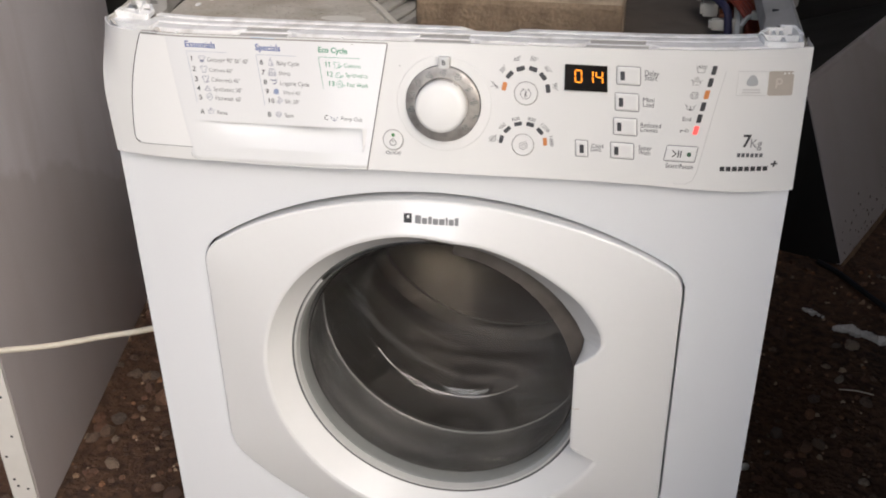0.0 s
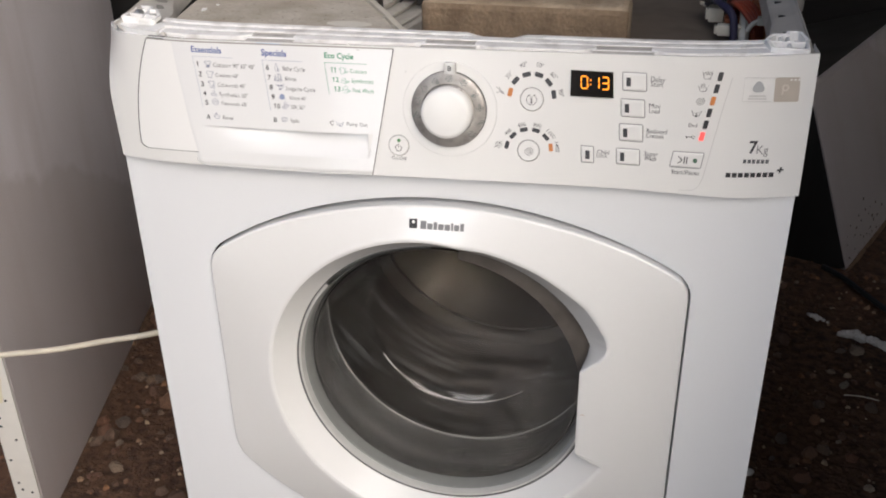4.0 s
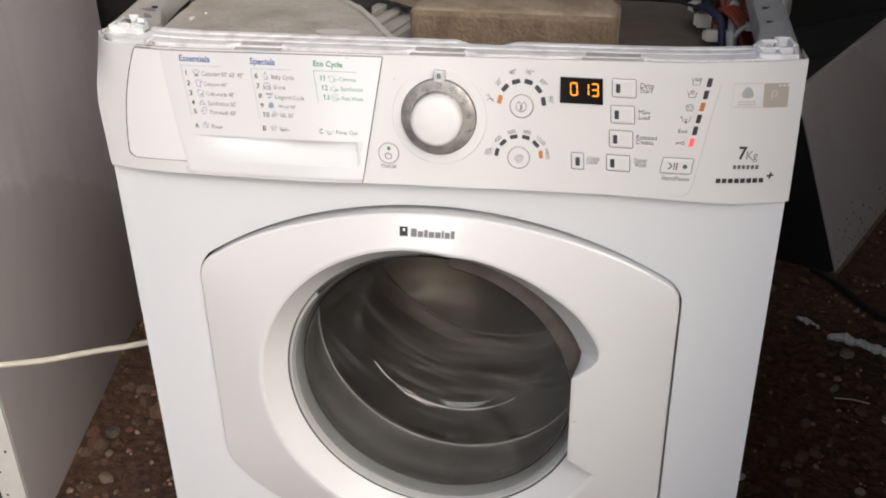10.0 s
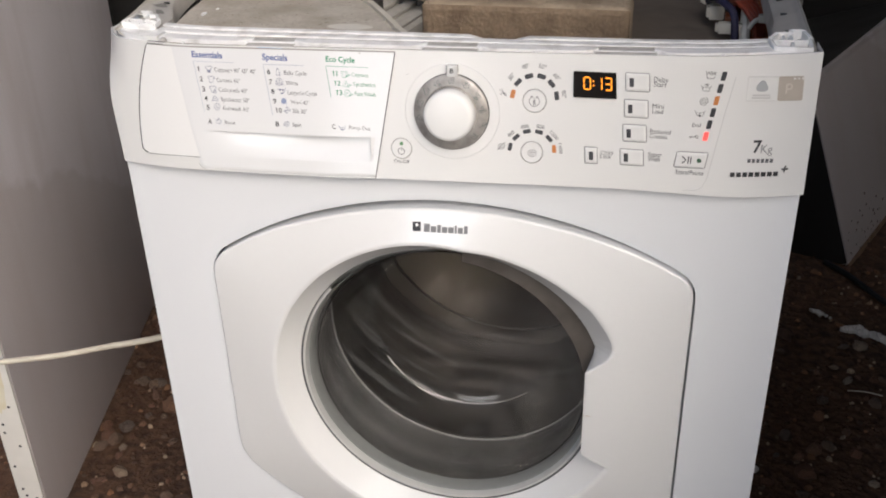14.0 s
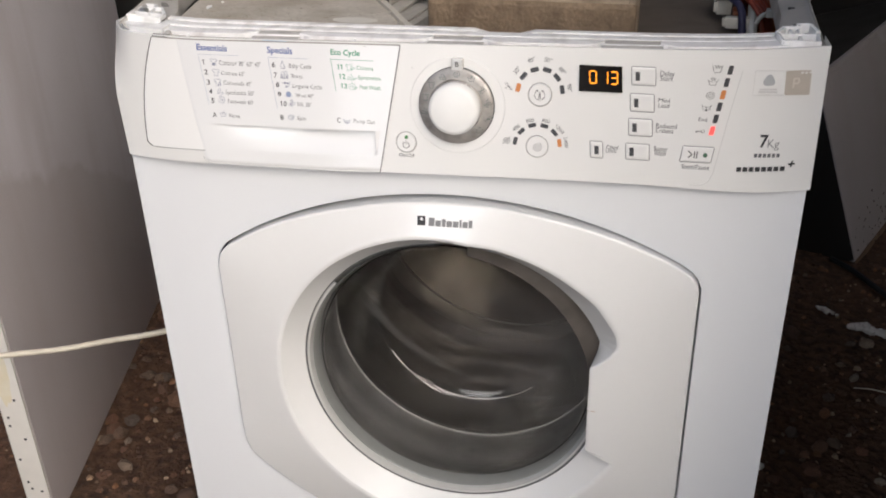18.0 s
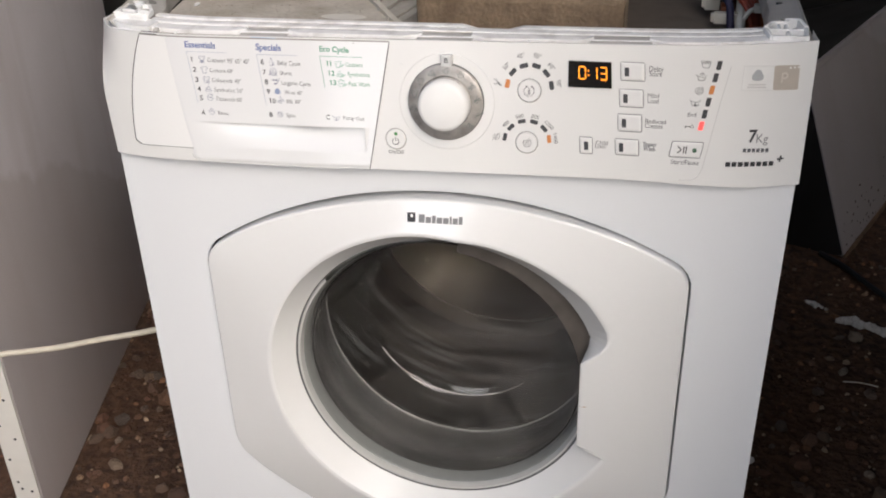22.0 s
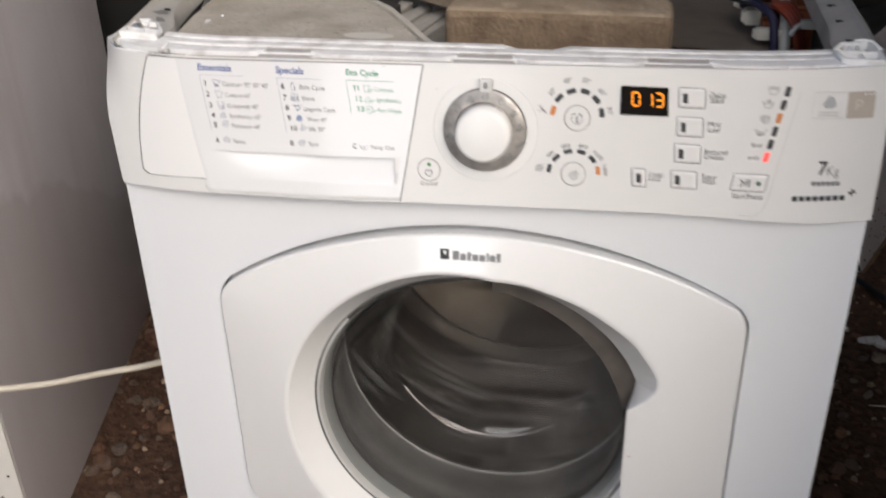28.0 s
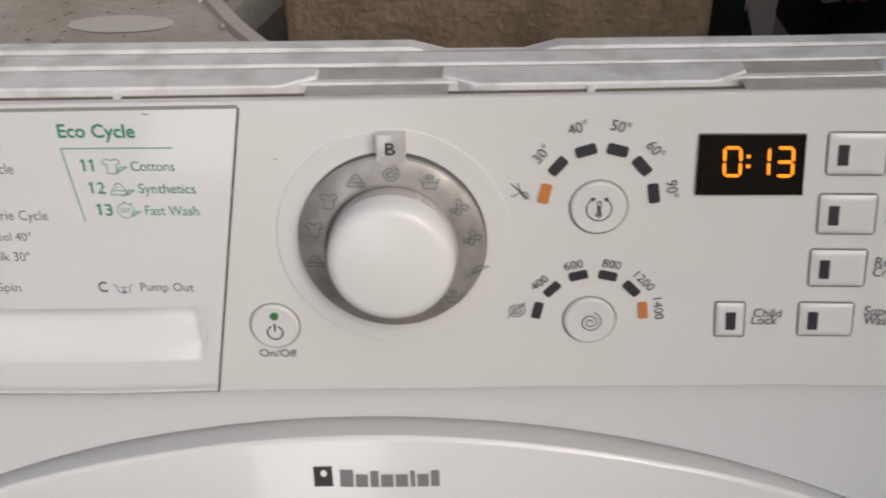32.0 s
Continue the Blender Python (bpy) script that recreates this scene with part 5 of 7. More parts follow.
def build_display():
    shape = [(0.1132, 0.8125), (0.1463, 0.8126), (0.1479, 0.7924), (0.1139, 0.7922)]
    d = mapped("display", [shape], 0.0012, DISPLAY, machine, "black display window showing amber digits", 0.002)

    def segment(x0, z0, x1, z1, name="digit_segment"):
        bm = bmesh.new()
        q = Vector((x1 - x0, z1 - z0))
        n = Vector((-q.y, q.x)).normalized() * 0.00044
        t = q.normalized() * 0.0006
        pts = [(x0, z0), (x0 + t.x + n.x, z0 + t.y + n.y), (x1 - t.x + n.x, z1 - t.y + n.y), (x1, z1), (x1 - t.x - n.x, z1 - t.y - n.y), (x0 + t.x - n.x, z0 + t.y - n.y)]
        f = bm.faces.new([bm.verts.new(surf(x, z, 0.0016)) for x, z in pts])
        r = bmesh.ops.extrude_face_region(bm, geom=[f])
        bmesh.ops.translate(bm, verts=[v for v in r["geom"] if isinstance(v, bmesh.types.BMVert)], vec=(0, 0.0005, 0))
        return part(name, bm, DIGIT, d, "lit amber segment", smooth=False)

    def digit(x, z, names):
        w, h, k, g = 0.0050, 0.0047, -0.08, 0.00022
        P = lambda u, v: (x + u * w + k * v * h, z + v * h)
        ends = {"a": (P(0, 2), P(1, 2)), "g": (P(0, 1), P(1, 1)), "d": (P(0, 0), P(1, 0)), "f": (P(0, 1), P(0, 2)), "b": (P(1, 1), P(1, 2)), "e": (P(0, 0), P(0, 1)), "c": (P(1, 0), P(1, 1))}
        made = {}
        for s in names:
            (x0, z0), (x1, z1) = ends[s]
            dx, dz = (g, 0) if s in "agd" else (0, g)
            made[s] = segment(x0 + dx, z0 + dz, x1 - dx, z1 - dz)
        return made
    digit(0.1222, 0.7990, "abcdef")
    digit(0.1311, 0.7990, "bc")
    last = digit(0.1386, 0.7990, "abcdgf")
    dots = [part("colon_dot", dot_mesh(x, z), DIGIT, d, "amber colon dot", smooth=False) for x, z in ((0.1291, 0.8055), (0.1294, 0.8022))]
    return last, dots


def dot_mesh(x, z):
    bm = bmesh.new()
    f = bm.faces.new([bm.verts.new(surf(x + a, z + b, 0.0016)) for a, b in ((-0.0005, -0.0005), (0.0005, -0.0005), (0.0005, 0.0005), (-0.0005, 0.0005))])
    r = bmesh.ops.extrude_face_region(bm, geom=[f])
    bmesh.ops.translate(bm, verts=[v for v in r["geom"] if isinstance(v, bmesh.types.BMVert)], vec=(0, 0.0005, 0))
    return bm


last_digit, colon = build_display()

# stickers and marks at the end of the panel
mapped("sticker", [tab(0.2568, 0.8042, 0.0230, 0.0186, 0, -0.04, 0.07)], 0.0005, STICKER_W, panel, "pale silver quality sticker")
mapped("sticker", [tab(0.2776, 0.8042, 0.0186, 0.0186, 0, -0.04, 0.07)], 0.0006, STICKER_G, panel, "beige silver sticker")
mapped("sticker_edge", lines([(0.2455, 0.7951), (0.2455, 0.8134), (0.2682, 0.8134)], 0.0003) + lines([(0.2455, 0.7951), (0.2682, 0.7951)], 0.0003), 0.0010, STICKER_GREY, panel)
mapped("sticker_emblem", [[(0.2564 + 0.0042 * math.cos(a) * (1 + 0.12 * math.cos(3 * (a - 1.57))), 0.8060 + 0.0042 * math.sin(a) * (1 + 0.12 * math.cos(3 * (a - 1.57)))) for a in (6.28319 * i / 24 for i in range(24))]], 0.0010, PALE, panel)
mapped("small_print", [bar(0.2500, 0.7993, 0.2628, 0.7993, 0.0012), bar(0.2495, 0.7973, 0.2632, 0.7973, 0.0012)], 0.0010, STICKER_GREY, panel)
mapped("sticker_sign", lines([(0.2745, 0.8006), (0.2745, 0.8076), (0.2775, 0.8076), (0.2785, 0.8056), (0.2775, 0.8038), (0.2745, 0.8038)], 0.0012), 0.0011, STICKER_SIGN, panel)
mapped("sticker_dots", [bar(0.2790 + 0.0030 * i, 0.8118, 0.2806 + 0.0030 * i, 0.8118, 0.0013) for i in range(3)], 0.0011, STICKER_W, panel)
mapped("small_print", [bar(0.2520 + 0.0034 * i, 0.7478, 0.2544 + 0.0034 * i, 0.7478, 0.0030) for i in range(6)], 0.0006, GREY, panel)
mapped("small_print", [bar(0.2400 + 0.0047 * i, 0.7364 + 0.0001 * i, 0.2436 + 0.0047 * i, 0.7364 + 0.0001 * i, 0.0036) for i in range(8)], 0.0006, INK, panel)
mapped("small_sign", [bar(0.2786, 0.7406, 0.2838, 0.7410, 0.0013), bar(0.2808, 0.7382, 0.2816, 0.7434, 0.0013)], 0.0006, INK, panel)
mapped("sweep_line", lines([(0.205, 0.7222), (0.2150, 0.7226), (0.2195, 0.7255), (0.2226, 0.7330), (0.2260, 0.7540), (0.2310, 0.7850), (0.2362, 0.8130)], 0.0006), 0.0003, STICKER_GREY, panel)


def build_emblem():
    """The maker's mark above the porthole: a small dark square and plain bars."""
    def lay(name, poly, off, material):
        bm = bmesh.new()
        bm.faces.new([bm.verts.new(Vector((x, door_y(x, z) - off, z))) for x, z in poly])
        return part(name, bm, material, door, smooth=False)
    lay("maker_mark", bar(-0.0195, 0.6711, -0.0122, 0.6716, 0.0076), 0.0005, INK)
    lay("maker_mark_spot", disc_of(-0.0156, 0.6727, 0.0013, 10)[0], 0.0007, CAP)
    x = -0.0092
    for i, w in enumerate((0.0052, 0.0048, 0.0032, 0.0048, 0.0048, 0.0018, 0.0044, 0.0032)):
        h = 0.0066 if i == 0 else (0.0062 if i in (2, 5, 7) else 0.0048)
        z = 0.6677 + 0.02 * (x + 0.0088)
        lay("mark_bar", bar(x, z + h / 2, x + w, z + h / 2 + 0.0001, h), 0.0005, MARK_GREY)
        x += w + 0.0009


build_emblem()


def build_marks():
    """A rusty nick on the door and a speck on the panel."""
    rust = plain("rust_stain", (0.40, 0.20, 0.07), 0.8)
    for pts in (((0.1386, 0.4921), (0.1402, 0.4925), (0.1420, 0.4926), (0.1436, 0.4931), (0.1419, 0.4932), (0.1400, 0.4930)), ((0.1366, 0.4917), (0.1374, 0.4917), (0.1374, 0.4924), (0.1366, 0.4924))):
        bm = bmesh.new()
        bm.faces.new([bm.verts.new(Vector((x, door_y(x, z) - 0.0006, z))) for x, z in pts])
        part("rust_nick", bm, rust, door, "small rusty nick", smooth=False)
    mapped("speck", [bar(-0.0225, 0.8039, -0.0214, 0.8035, 0.0003)], 0.0006, GREY, panel, thick=0)
    mapped("speck", [bar(-0.0632, 0.8190, -0.0614, 0.8188, 0.0004)], 0.0010, BROWN_GRIME, panel, thick=0)


build_marks()

# ---- top of the open machine ----
def z_rail(x):
    return z_high(x) - 0.0015


def build_rail():
    bend = lambda x: 0.75 * max(0.0, abs(x) - 0.2) ** 2 * 2.2
    # the ribs stand higher towards the drawer's end
    lift = lambda x: 0.0040 * min(1.0, max(0.0, (0.2 - x) / 0.46))
    rail = new("top_rail")
    rail.parent = machine
    tagged(rail, "dusty white plastic rail with ribs and cut-outs")

    def rib(name, x0, x1, front, y1, h, cuts=(), low=-0.006, ease=0.004, taper=0.0, rise=0.0):
        bm = bmesh.new()
        xs = sorted({x0 + (x1 - x0) * i / 90 for i in range(91)} | {c for a, b in cuts for c in (a - 0.011, a, a + ease, b - ease, b, b + 0.011)})
        rows = []
        for x in xs:
            k = 1.0
            for a, b in cuts:
                if a <= x <= b:
                    k = max(0.0, 1 - min(x - a, b - x) / ease)
            top = z_rail(x) + rise * lift(x) + low + 0.002 + (h - low - 0.002) * k
            o = bend(x)
            trim = max([0.0] + [1 - abs(x - e) / 0.011 for a, b in cuts for e, out in ((a, x <= a), (b, x >= b)) if out and abs(x - e) < 0.011]) if taper else 0.0
            inside = taper and any(a < x < b for a, b in cuts)
            y0 = front + taper * (1.0 if inside else trim)
            rows.append([bm.verts.new((x, y, z)) for y, z in ((y0 + o, z_rail(x) - 0.012), (y0 + o, top - 0.0006), (y0 + o + 0.0006, top), (y1 + o - 0.0006, top), (y1 + o, top - 0.0006), (y1 + o, z_rail(x) - 0.012))])
        for a, b in zip(rows, rows[1:]):
            for j in range(5):
                bm.faces.new((a[j], b[j], b[j + 1], a[j + 1]))
        bm.faces.new(rows[0][::-1]), bm.faces.new(rows[-1])
        return part(name, bm, RAIL, rail)
    bm = bmesh.new()
    grid(bm, lambda u, v: Vector((-0.2955 + 0.591 * u, 0.0105 + bend(-0.2955 + 0.591 * u) + (0.048 + 0.018 * step(0.25, 0.27, abs(-0.2955 + 0.591 * u))) * v, z_rail(-0.2955 + 0.591 * u) - 0.0006 - 0.0034 * step(0, 0.2, v))), 120, 10)
    part("rail_floor", bm, RAIL_DIRT_SHADE, rail)
    bm = bmesh.new()
    grid(bm, lambda u, v: Vector((-0.262 + 0.534 * u, 0.0153 + bend(-0.262 + 0.534 * u) + 0.0038 * v, z_rail(-0.262 + 0.534 * u) - 0.0008)), 60, 1)
    part("gap_grime", bm, BROWN_GRIME, rail, "brown grime in the rail's gap")
    # grey strips just below the rib tops paint the grooves' shade
    for y, h, rise in ((0.0337, 0.0003, 0.5), (0.0457, 0.0003, 0.8)):
        bm = bmesh.new()
        grid(bm, lambda u, v: Vector((-0.262 + 0.524 * u, y + bend(-0.262 + 0.524 * u) + 0.0018 * v, z_rail(-0.262 + 0.524 * u) + h + rise * lift(-0.262 + 0.524 * u))), 60, 1)
        part("groove_shade", bm, RAIL_DIRT_SHADE, rail, "grey strip for the shade and dirt in a groove")
    for a, b in ((-0.167, -0.124), (-0.0125, 0.0340), (0.128, 0.176)):
        bm = bmesh.new()
        grid(bm, lambda u, v: Vector((a + (b - a) * u, 0.0154 + 0.0186 * v, z_rail(a + (b - a) * u) - 0.0006 + (0.0008 + 0.4 * lift(a)) * v)), 16, 3)
        part("notch_floor", bm, RAIL_DIRT_SHADE, rail, "grey dusty floor of a cut-out")
    for s in (-1, 1):
        bm = bmesh.new()
        grid(bm, lambda u, v: Vector((s * (0.2945 - 0.0335 * u), surf(0.2945 - 0.0335 * u, 0.82).y + 0.0045 + (0.0085 + 0.004 * u) * v, z_rail(s * (0.2945 - 0.0335 * u)) + 0.0004 - 0.0016 * step(0.45, 0.55, v))), 16, 10)
        part("corner_ledge", bm, RAIL, rail)
    shelf = [(-0.3020, 0.0420), (-0.2900, 0.0320), (-0.2760, 0.0246), (-0.2620, 0.0200), (-0.2500, 0.0188), (-0.2500, 0.0360), (-0.2600, 0.0420), (-0.2757, 0.0470), (-0.2945, 0.0500), (-0.2990, 0.0540)]
    bm = bmesh.new()
    top = [bm.verts.new((x, y - 0.001, 0.8222)) for x, y in shelf]
    low = [bm.verts.new((x, y, 0.8130)) for x, y in shelf]
    bm.faces.new(top)
    for i in range(len(shelf)):
        j = (i + 1) % len(shelf)
        bm.faces.new((top[i], top[j], low[j], low[i]))
    part("corner_shelf", bm, RAIL, rail, "white ledge below the corner bracket")
    cuts = ((-0.165, -0.126), (-0.0105, 0.0320), (0.1300, 0.1740))
    bm = bmesh.new()
    grid(bm, lambda u, v: Vector((-0.262 + 0.534 * u, 0.0109 + bend(-0.262 + 0.534 * u) + 0.0018 * v, z_rail(-0.262 + 0.534 * u) + 0.0004 + 0.0003 * noise.noise((u * 60, v, 0)))), 120, 1)
    part("grime_line", bm, BROWN_GRIME, rail, "brown grime along the panel's back edge")
    rib("front_lip", -0.262, 0.272, 0.0132, 0.0152, 0.0002)
    rib("front_rib", -0.262, 0.272, 0.0192, 0.0338, 0.0009, cuts, low=-0.0110, taper=0.0075, rise=0.5)
    rib("notch_ledge", -0.262, 0.272, 0.0232, 0.0268, 0.0001, rise=0.4)
    rib("middle_rib", -0.262, 0.262, 0.0354, 0.0458, 0.0008, rise=0.8)
    rib("back_rib", -0.262, 0.262, 0.0474, 0.0552, 0.0012, ((0.020, 0.071),), low=-0.0040, ease=0.012, rise=1.0)
    for x in (-0.226, -0.0745, 0.0795, 0.226):
        boxed("rail_peg", (x - 0.0012, x + 0.0012, 0.0166 + bend(x), 0.0215 + bend(x), z_rail(x) - 0.004, z_rail(x) + 0.0006), RAIL, rail, bevel=0.0004)
    turned("rail_screw", [(0.0, -0.0024), (0.0014, -0.0024), (0.0016, -0.0030), (0.0026, -0.0022), (0.0031, -0.0006), (0.0031, 0.004)], pose(-0.2430, 0.0170, 0.8188, -90, 0, 0), STEEL, rail, "small steel screw", 20)
    bm = bmesh.new()
    grid(bm, lambda u, v: surf(-0.2565 + 0.017 * u, z_high(-0.2565 + 0.017 * u) - 0.0012 + 0.0012 * v, 0.0008) + Vector((0, 0.004 * v, 0.0004)), 4, 2)
    part("drawer_latch_gap", bm, GAP, rail)
    bm = bmesh.new()
    grid(bm, lambda u, v: surf(-0.152 + 0.022 * u, z_high(-0.14) - 0.0008 + 0.0006 * v, 0.0012), 10, 2)
    part("blue_smear", bm, plain("faint_blue_smear", (0.45, 0.58, 0.72), 0.4), panel)
    for s in (-1, 1):
        br = new("corner_bracket")
        br.parent = machine
        tagged(br, "white ribbed plastic corner bracket")
        dy, dz = (0.034, 0.8214) if s < 0 else (0.028, 0.8235)
        X = lambda v: s * (0.2915 - (0.2885 - v) * 0.74)
        def wall(x0, y0, x1, y1, h, w=0.0030):
            d = math.hypot(x1 - x0, y1 - y0)
            bm = bmesh.new()
            box(bm, 0, d, -w / 2, w / 2, 0, h, 0.0006, 1, pose(x0, y0, dz + 0.001, 0, 0, math.degrees(math.atan2(y1 - y0, x1 - x0))))
            part("bracket_wall", bm, RAIL, br)
        pts = [(0.287, 0.001 + dy), (0.2885, 0.026 + dy), (0.284, 0.046 + dy), (0.272, 0.046 + dy), (0.270, 0.038 + dy), (0.256, 0.036 + dy), (0.248, 0.022 + dy), (0.252, 0.001 + dy)]
        if s < 0:
            q = [(-0.2957, 0.0399), (-0.3000, 0.0749), (-0.3015, 0.0878), (-0.2875, 0.0885), (-0.2840, 0.0750), (-0.2759, 0.0761), (-0.2632, 0.0534), (-0.2600, 0.0325), (-0.2757, 0.0352)]
            draw_in = lambda p: (-0.282 + 0.92 * (p[0] + 0.282), 0.063 + 0.80 * (p[1] - 0.065))
            q = [draw_in(p) for p in q]
            for a, b in zip(q, q[1:] + q[:1]):
                wall(*a, *b, 0.0042, 0.0028)
            for a, b in (((-0.2995, 0.0749), (-0.2850, 0.0757)), ((-0.2975, 0.0584), (-0.2818, 0.0545)), ((-0.2868, 0.0880), (-0.2758, 0.0365)), ((-0.2815, 0.0562), (-0.2649, 0.0500))):
                a, b = draw_in(a), draw_in(b)
                wall(*a, *b, 0.0038, 0.0024)
            bm = bmesh.new()
            bm.faces.new([bm.verts.new((x, y, dz + 0.0016)) for x, y in q])
            part("bracket_floor", bm, RAIL_DIRT_SHADE, br)
            turned("bracket_nut", [(0.0, -0.0034), (0.0030, -0.0032), (0.0048, -0.0014), (0.0048, 0.004)], pose(-0.2918, 0.0662, dz + 0.0020, -90, 0, 0), plain("shiny_nut_steel", (0.56, 0.55, 0.52), 0.38, 1.0), br, "shiny steel nut", 6)
            continue
        for a, b in zip(pts, pts[1:] + pts[:1]):
            wall(X(a[0]), a[1], X(b[0]), b[1], 0.0080)
        for a, b in (((0.287, 0.020 + dy), (0.250, 0.018 + dy)), ((0.270, 0.002 + dy), (0.270, 0.040 + dy)), ((0.262, 0.019 + dy), (0.262, 0.036 + dy))):
            wall(X(a[0]), a[1], X(b[0]), b[1], 0.0070)
        boxed("bracket_floor", (min(X(0.25), X(0.287)), max(X(0.25), X(0.287)), 0.003 + dy, 0.034 + dy, dz - 0.006, dz + 0.0025), RAIL_DIRT_SHADE, br, bevel=0)
        turned("bracket_screw", [(0.0, -0.0030), (0.0022, -0.0028), (0.0036, -0.0012), (0.0036, 0.004)], pose(X(0.279), 0.031 + dy, dz + 0.003, -90, 0, 0), STEEL, br, "", 20)


build_rail()


def build_plate():
    """The dusty cover of the detergent box, with a curved edge and a tab towards the back."""
    right = lambda y: float(np.interp(y, (0.055, 0.088, 0.132, 0.177, 0.213, 0.232, 0.250), (-0.030, -0.053, -0.078, -0.106, -0.139, -0.167, -0.206)))
    left = lambda y: float(np.interp(y, (0.05, 0.108, 0.1411, 0.179, 0.2136, 0.255), (-0.262, -0.2716, -0.2772, -0.2820, -0.2849, -0.2880)))
    bm = bmesh.new()
    grid(bm, lambda u, v: Vector((left(0.055 + 0.2 * v) + (right(0.055 + 0.2 * v) - left(0.055 + 0.2 * v)) * u, 0.055 + 0.2 * v, 0.8135 + 0.0003 * noise.noise((u * 4, v * 4, 0)))), 40, 40)
    cover = part("detergent_box_cover", bm, DUST, machine, "dusty grey plastic cover of the detergent box")
    bm = bmesh.new()
    grid(bm, lambda u, v: Vector((-0.2835 + 0.072 * u - 0.012 * v, 0.2545 + 0.17 * v, 0.8145)), 12, 14)
    part("cover_tab", bm, DUST, cover)
    bm = bmesh.new()
    edge = [(right(0.056 + 0.176 * i / 20), 0.056 + 0.176 * i / 20, 0.8150) for i in range(21)]
    for a, b in zip(edge, edge[1:]):
        d = (Vector(b) - Vector(a))
        n = Vector((d.y, -d.x, 0)).normalized() * 0.0055
        q = [Vector(a), Vector(b), Vector(b) + n, Vector(a) + n]
        top = [bm.verts.new(p + Vector((0, 0, 0.0022))) for p in q]
        low = [bm.verts.new(p - Vector((0, 0, 0.03))) for p in q]
        bm.faces.new(top)
        bm.faces.new((top[2], top[3], low[3], low[2])), bm.faces.new((top[0], top[1], low[1], low[0]))
    bmesh.ops.remove_doubles(bm, verts=bm.verts, dist=0.0003)
    part("cover_edge", bm, surface("dusty_beige_rim", (0.56, 0.53, 0.46), (0.40, 0.36, 0.30), 0.7, big=30), cover, "pale curved rim")
    boxed("cover_slot", (-0.263, -0.246, 0.2300, 0.2330, 0.8150, 0.8154), GAP, cover, bevel=0)
    boxed("cover_ridge", (-0.284, -0.212, 0.2535, 0.2555, 0.8130, 0.8170), DUST, cover, bevel=0.0008)
    for x, y, r in ((-0.0570, 0.0900, 0.0013), (-0.0730, 0.1180, 0.0012), (-0.1150, 0.1850, 0.0010)):
        bm = bmesh.new()
        bmesh.ops.create_uvsphere(bm, u_segments=12, v_segments=6, radius=r, matrix=pose(x, y, 0.8165))
        part("cover_pin", bm, DUST_PALE, cover)
    bm = bmesh.new()
    r = [bm.verts.new((-0.1000 + 0.0215 * math.cos(a), 0.0985 + 0.0095 * math.sin(a), 0.8142)) for a in (6.28319 * i / 32 for i in range(32))]
    bm.faces.new(r)
    part("worn_patch", bm, surface("clean_grey_patch", (0.66, 0.635, 0.58), (0.60, 0.57, 0.51), 0.7, big=30), cover, "cleaner oval patch")
    bm = bmesh.new()
    r = [bm.verts.new((-0.262 + 0.0080 * math.cos(a), 0.2600 + 0.004 * math.sin(a), 0.8150 + 0.0075 * math.sin(a))) for a in (math.pi * i / 16 for i in range(17))]
    bm.faces.new(r)
    part("white_half_disc", bm, RAIL, cover)
    rng = random.Random(3)
    for x, y, a, w in ((-0.2546, 0.1210, 96, 0.0115), (-0.2491, 0.1410, 15, 0.0026), (-0.258, 0.330, 85, 0.010)):
        bm = bmesh.new()
        flat = bm.faces.new([bm.verts.new(pose(x, y, 0.8139, 0, 0, a) @ Vector((w * 0.55 * math.cos(q) * rng.uniform(0.7, 1.15), w * 0.24 * math.sin(q) * rng.uniform(0.7, 1.2), 0))) for q in (0, 0.9, 1.9, 2.8, 3.6, 4.5, 5.5)])
        top = bmesh.ops.extrude_face_region(bm, geom=[flat])
        bmesh.ops.translate(bm, verts=[v for v in top["geom"] if isinstance(v, bmesh.types.BMVert)], vec=(0, 0, 0.0012))
        part("paint_flake", bm, RAIL, cover, "flake of white paint")
    bm = bmesh.new()
    for i in range(230):
        x, y = rng.uniform(-0.26, -0.06), 0.062 + abs(rng.gauss(0, 0.075))
        if y > 0.235 or x > right(y) - 0.010 or math.hypot((x + 0.1000) / 0.023, (y - 0.0985) / 0.0115) < 1:
            continue
        r = rng.uniform(0.0003, 0.0010)
        bm.faces.new([bm.verts.new((x + r * rng.uniform(0.5, 1.6) * math.cos(a), y + r * rng.uniform(0.5, 1.2) * math.sin(a), 0.8141)) for a in (0, 1.1, 2.2, 3.1, 4.2, 5.3)])
    tagged(part("dirt_specks", bm, surface("dark_dirt", (0.15, 0.12, 0.09), (0.08, 0.06, 0.045), 0.9, big=60), cover), "dark specks of dirt", kind="stuff")
    bm = bmesh.new()
    for i in range(46):
        x, y, a, w = rng.gauss(-0.185, 0.025), rng.gauss(0.165, 0.02), rng.uniform(0.2, 1.0), rng.uniform(0.002, 0.010)
        d = Vector((math.cos(a), math.sin(a), 0)) * w
        n = Vector((-d.y, d.x, 0)).normalized() * rng.uniform(0.0002, 0.0006)
        p = Vector((x, y, 0.81405))
        bm.faces.new([bm.verts.new(q) for q in (p - d, p + n, p + d, p - n)])
    tagged(part("scratches", bm, surface("pale_scratch", (0.46, 0.40, 0.32), (0.34, 0.28, 0.21), 0.9, big=60), cover), "pale scratches in the dust", kind="stuff")
    boxed("detergent_box", (-0.255, -0.10, 0.062, 0.21, 0.72, 0.8125), BLACK_RUBBER, machine, bevel=0.002, label="dark detergent box")
    bm = bmesh.new()
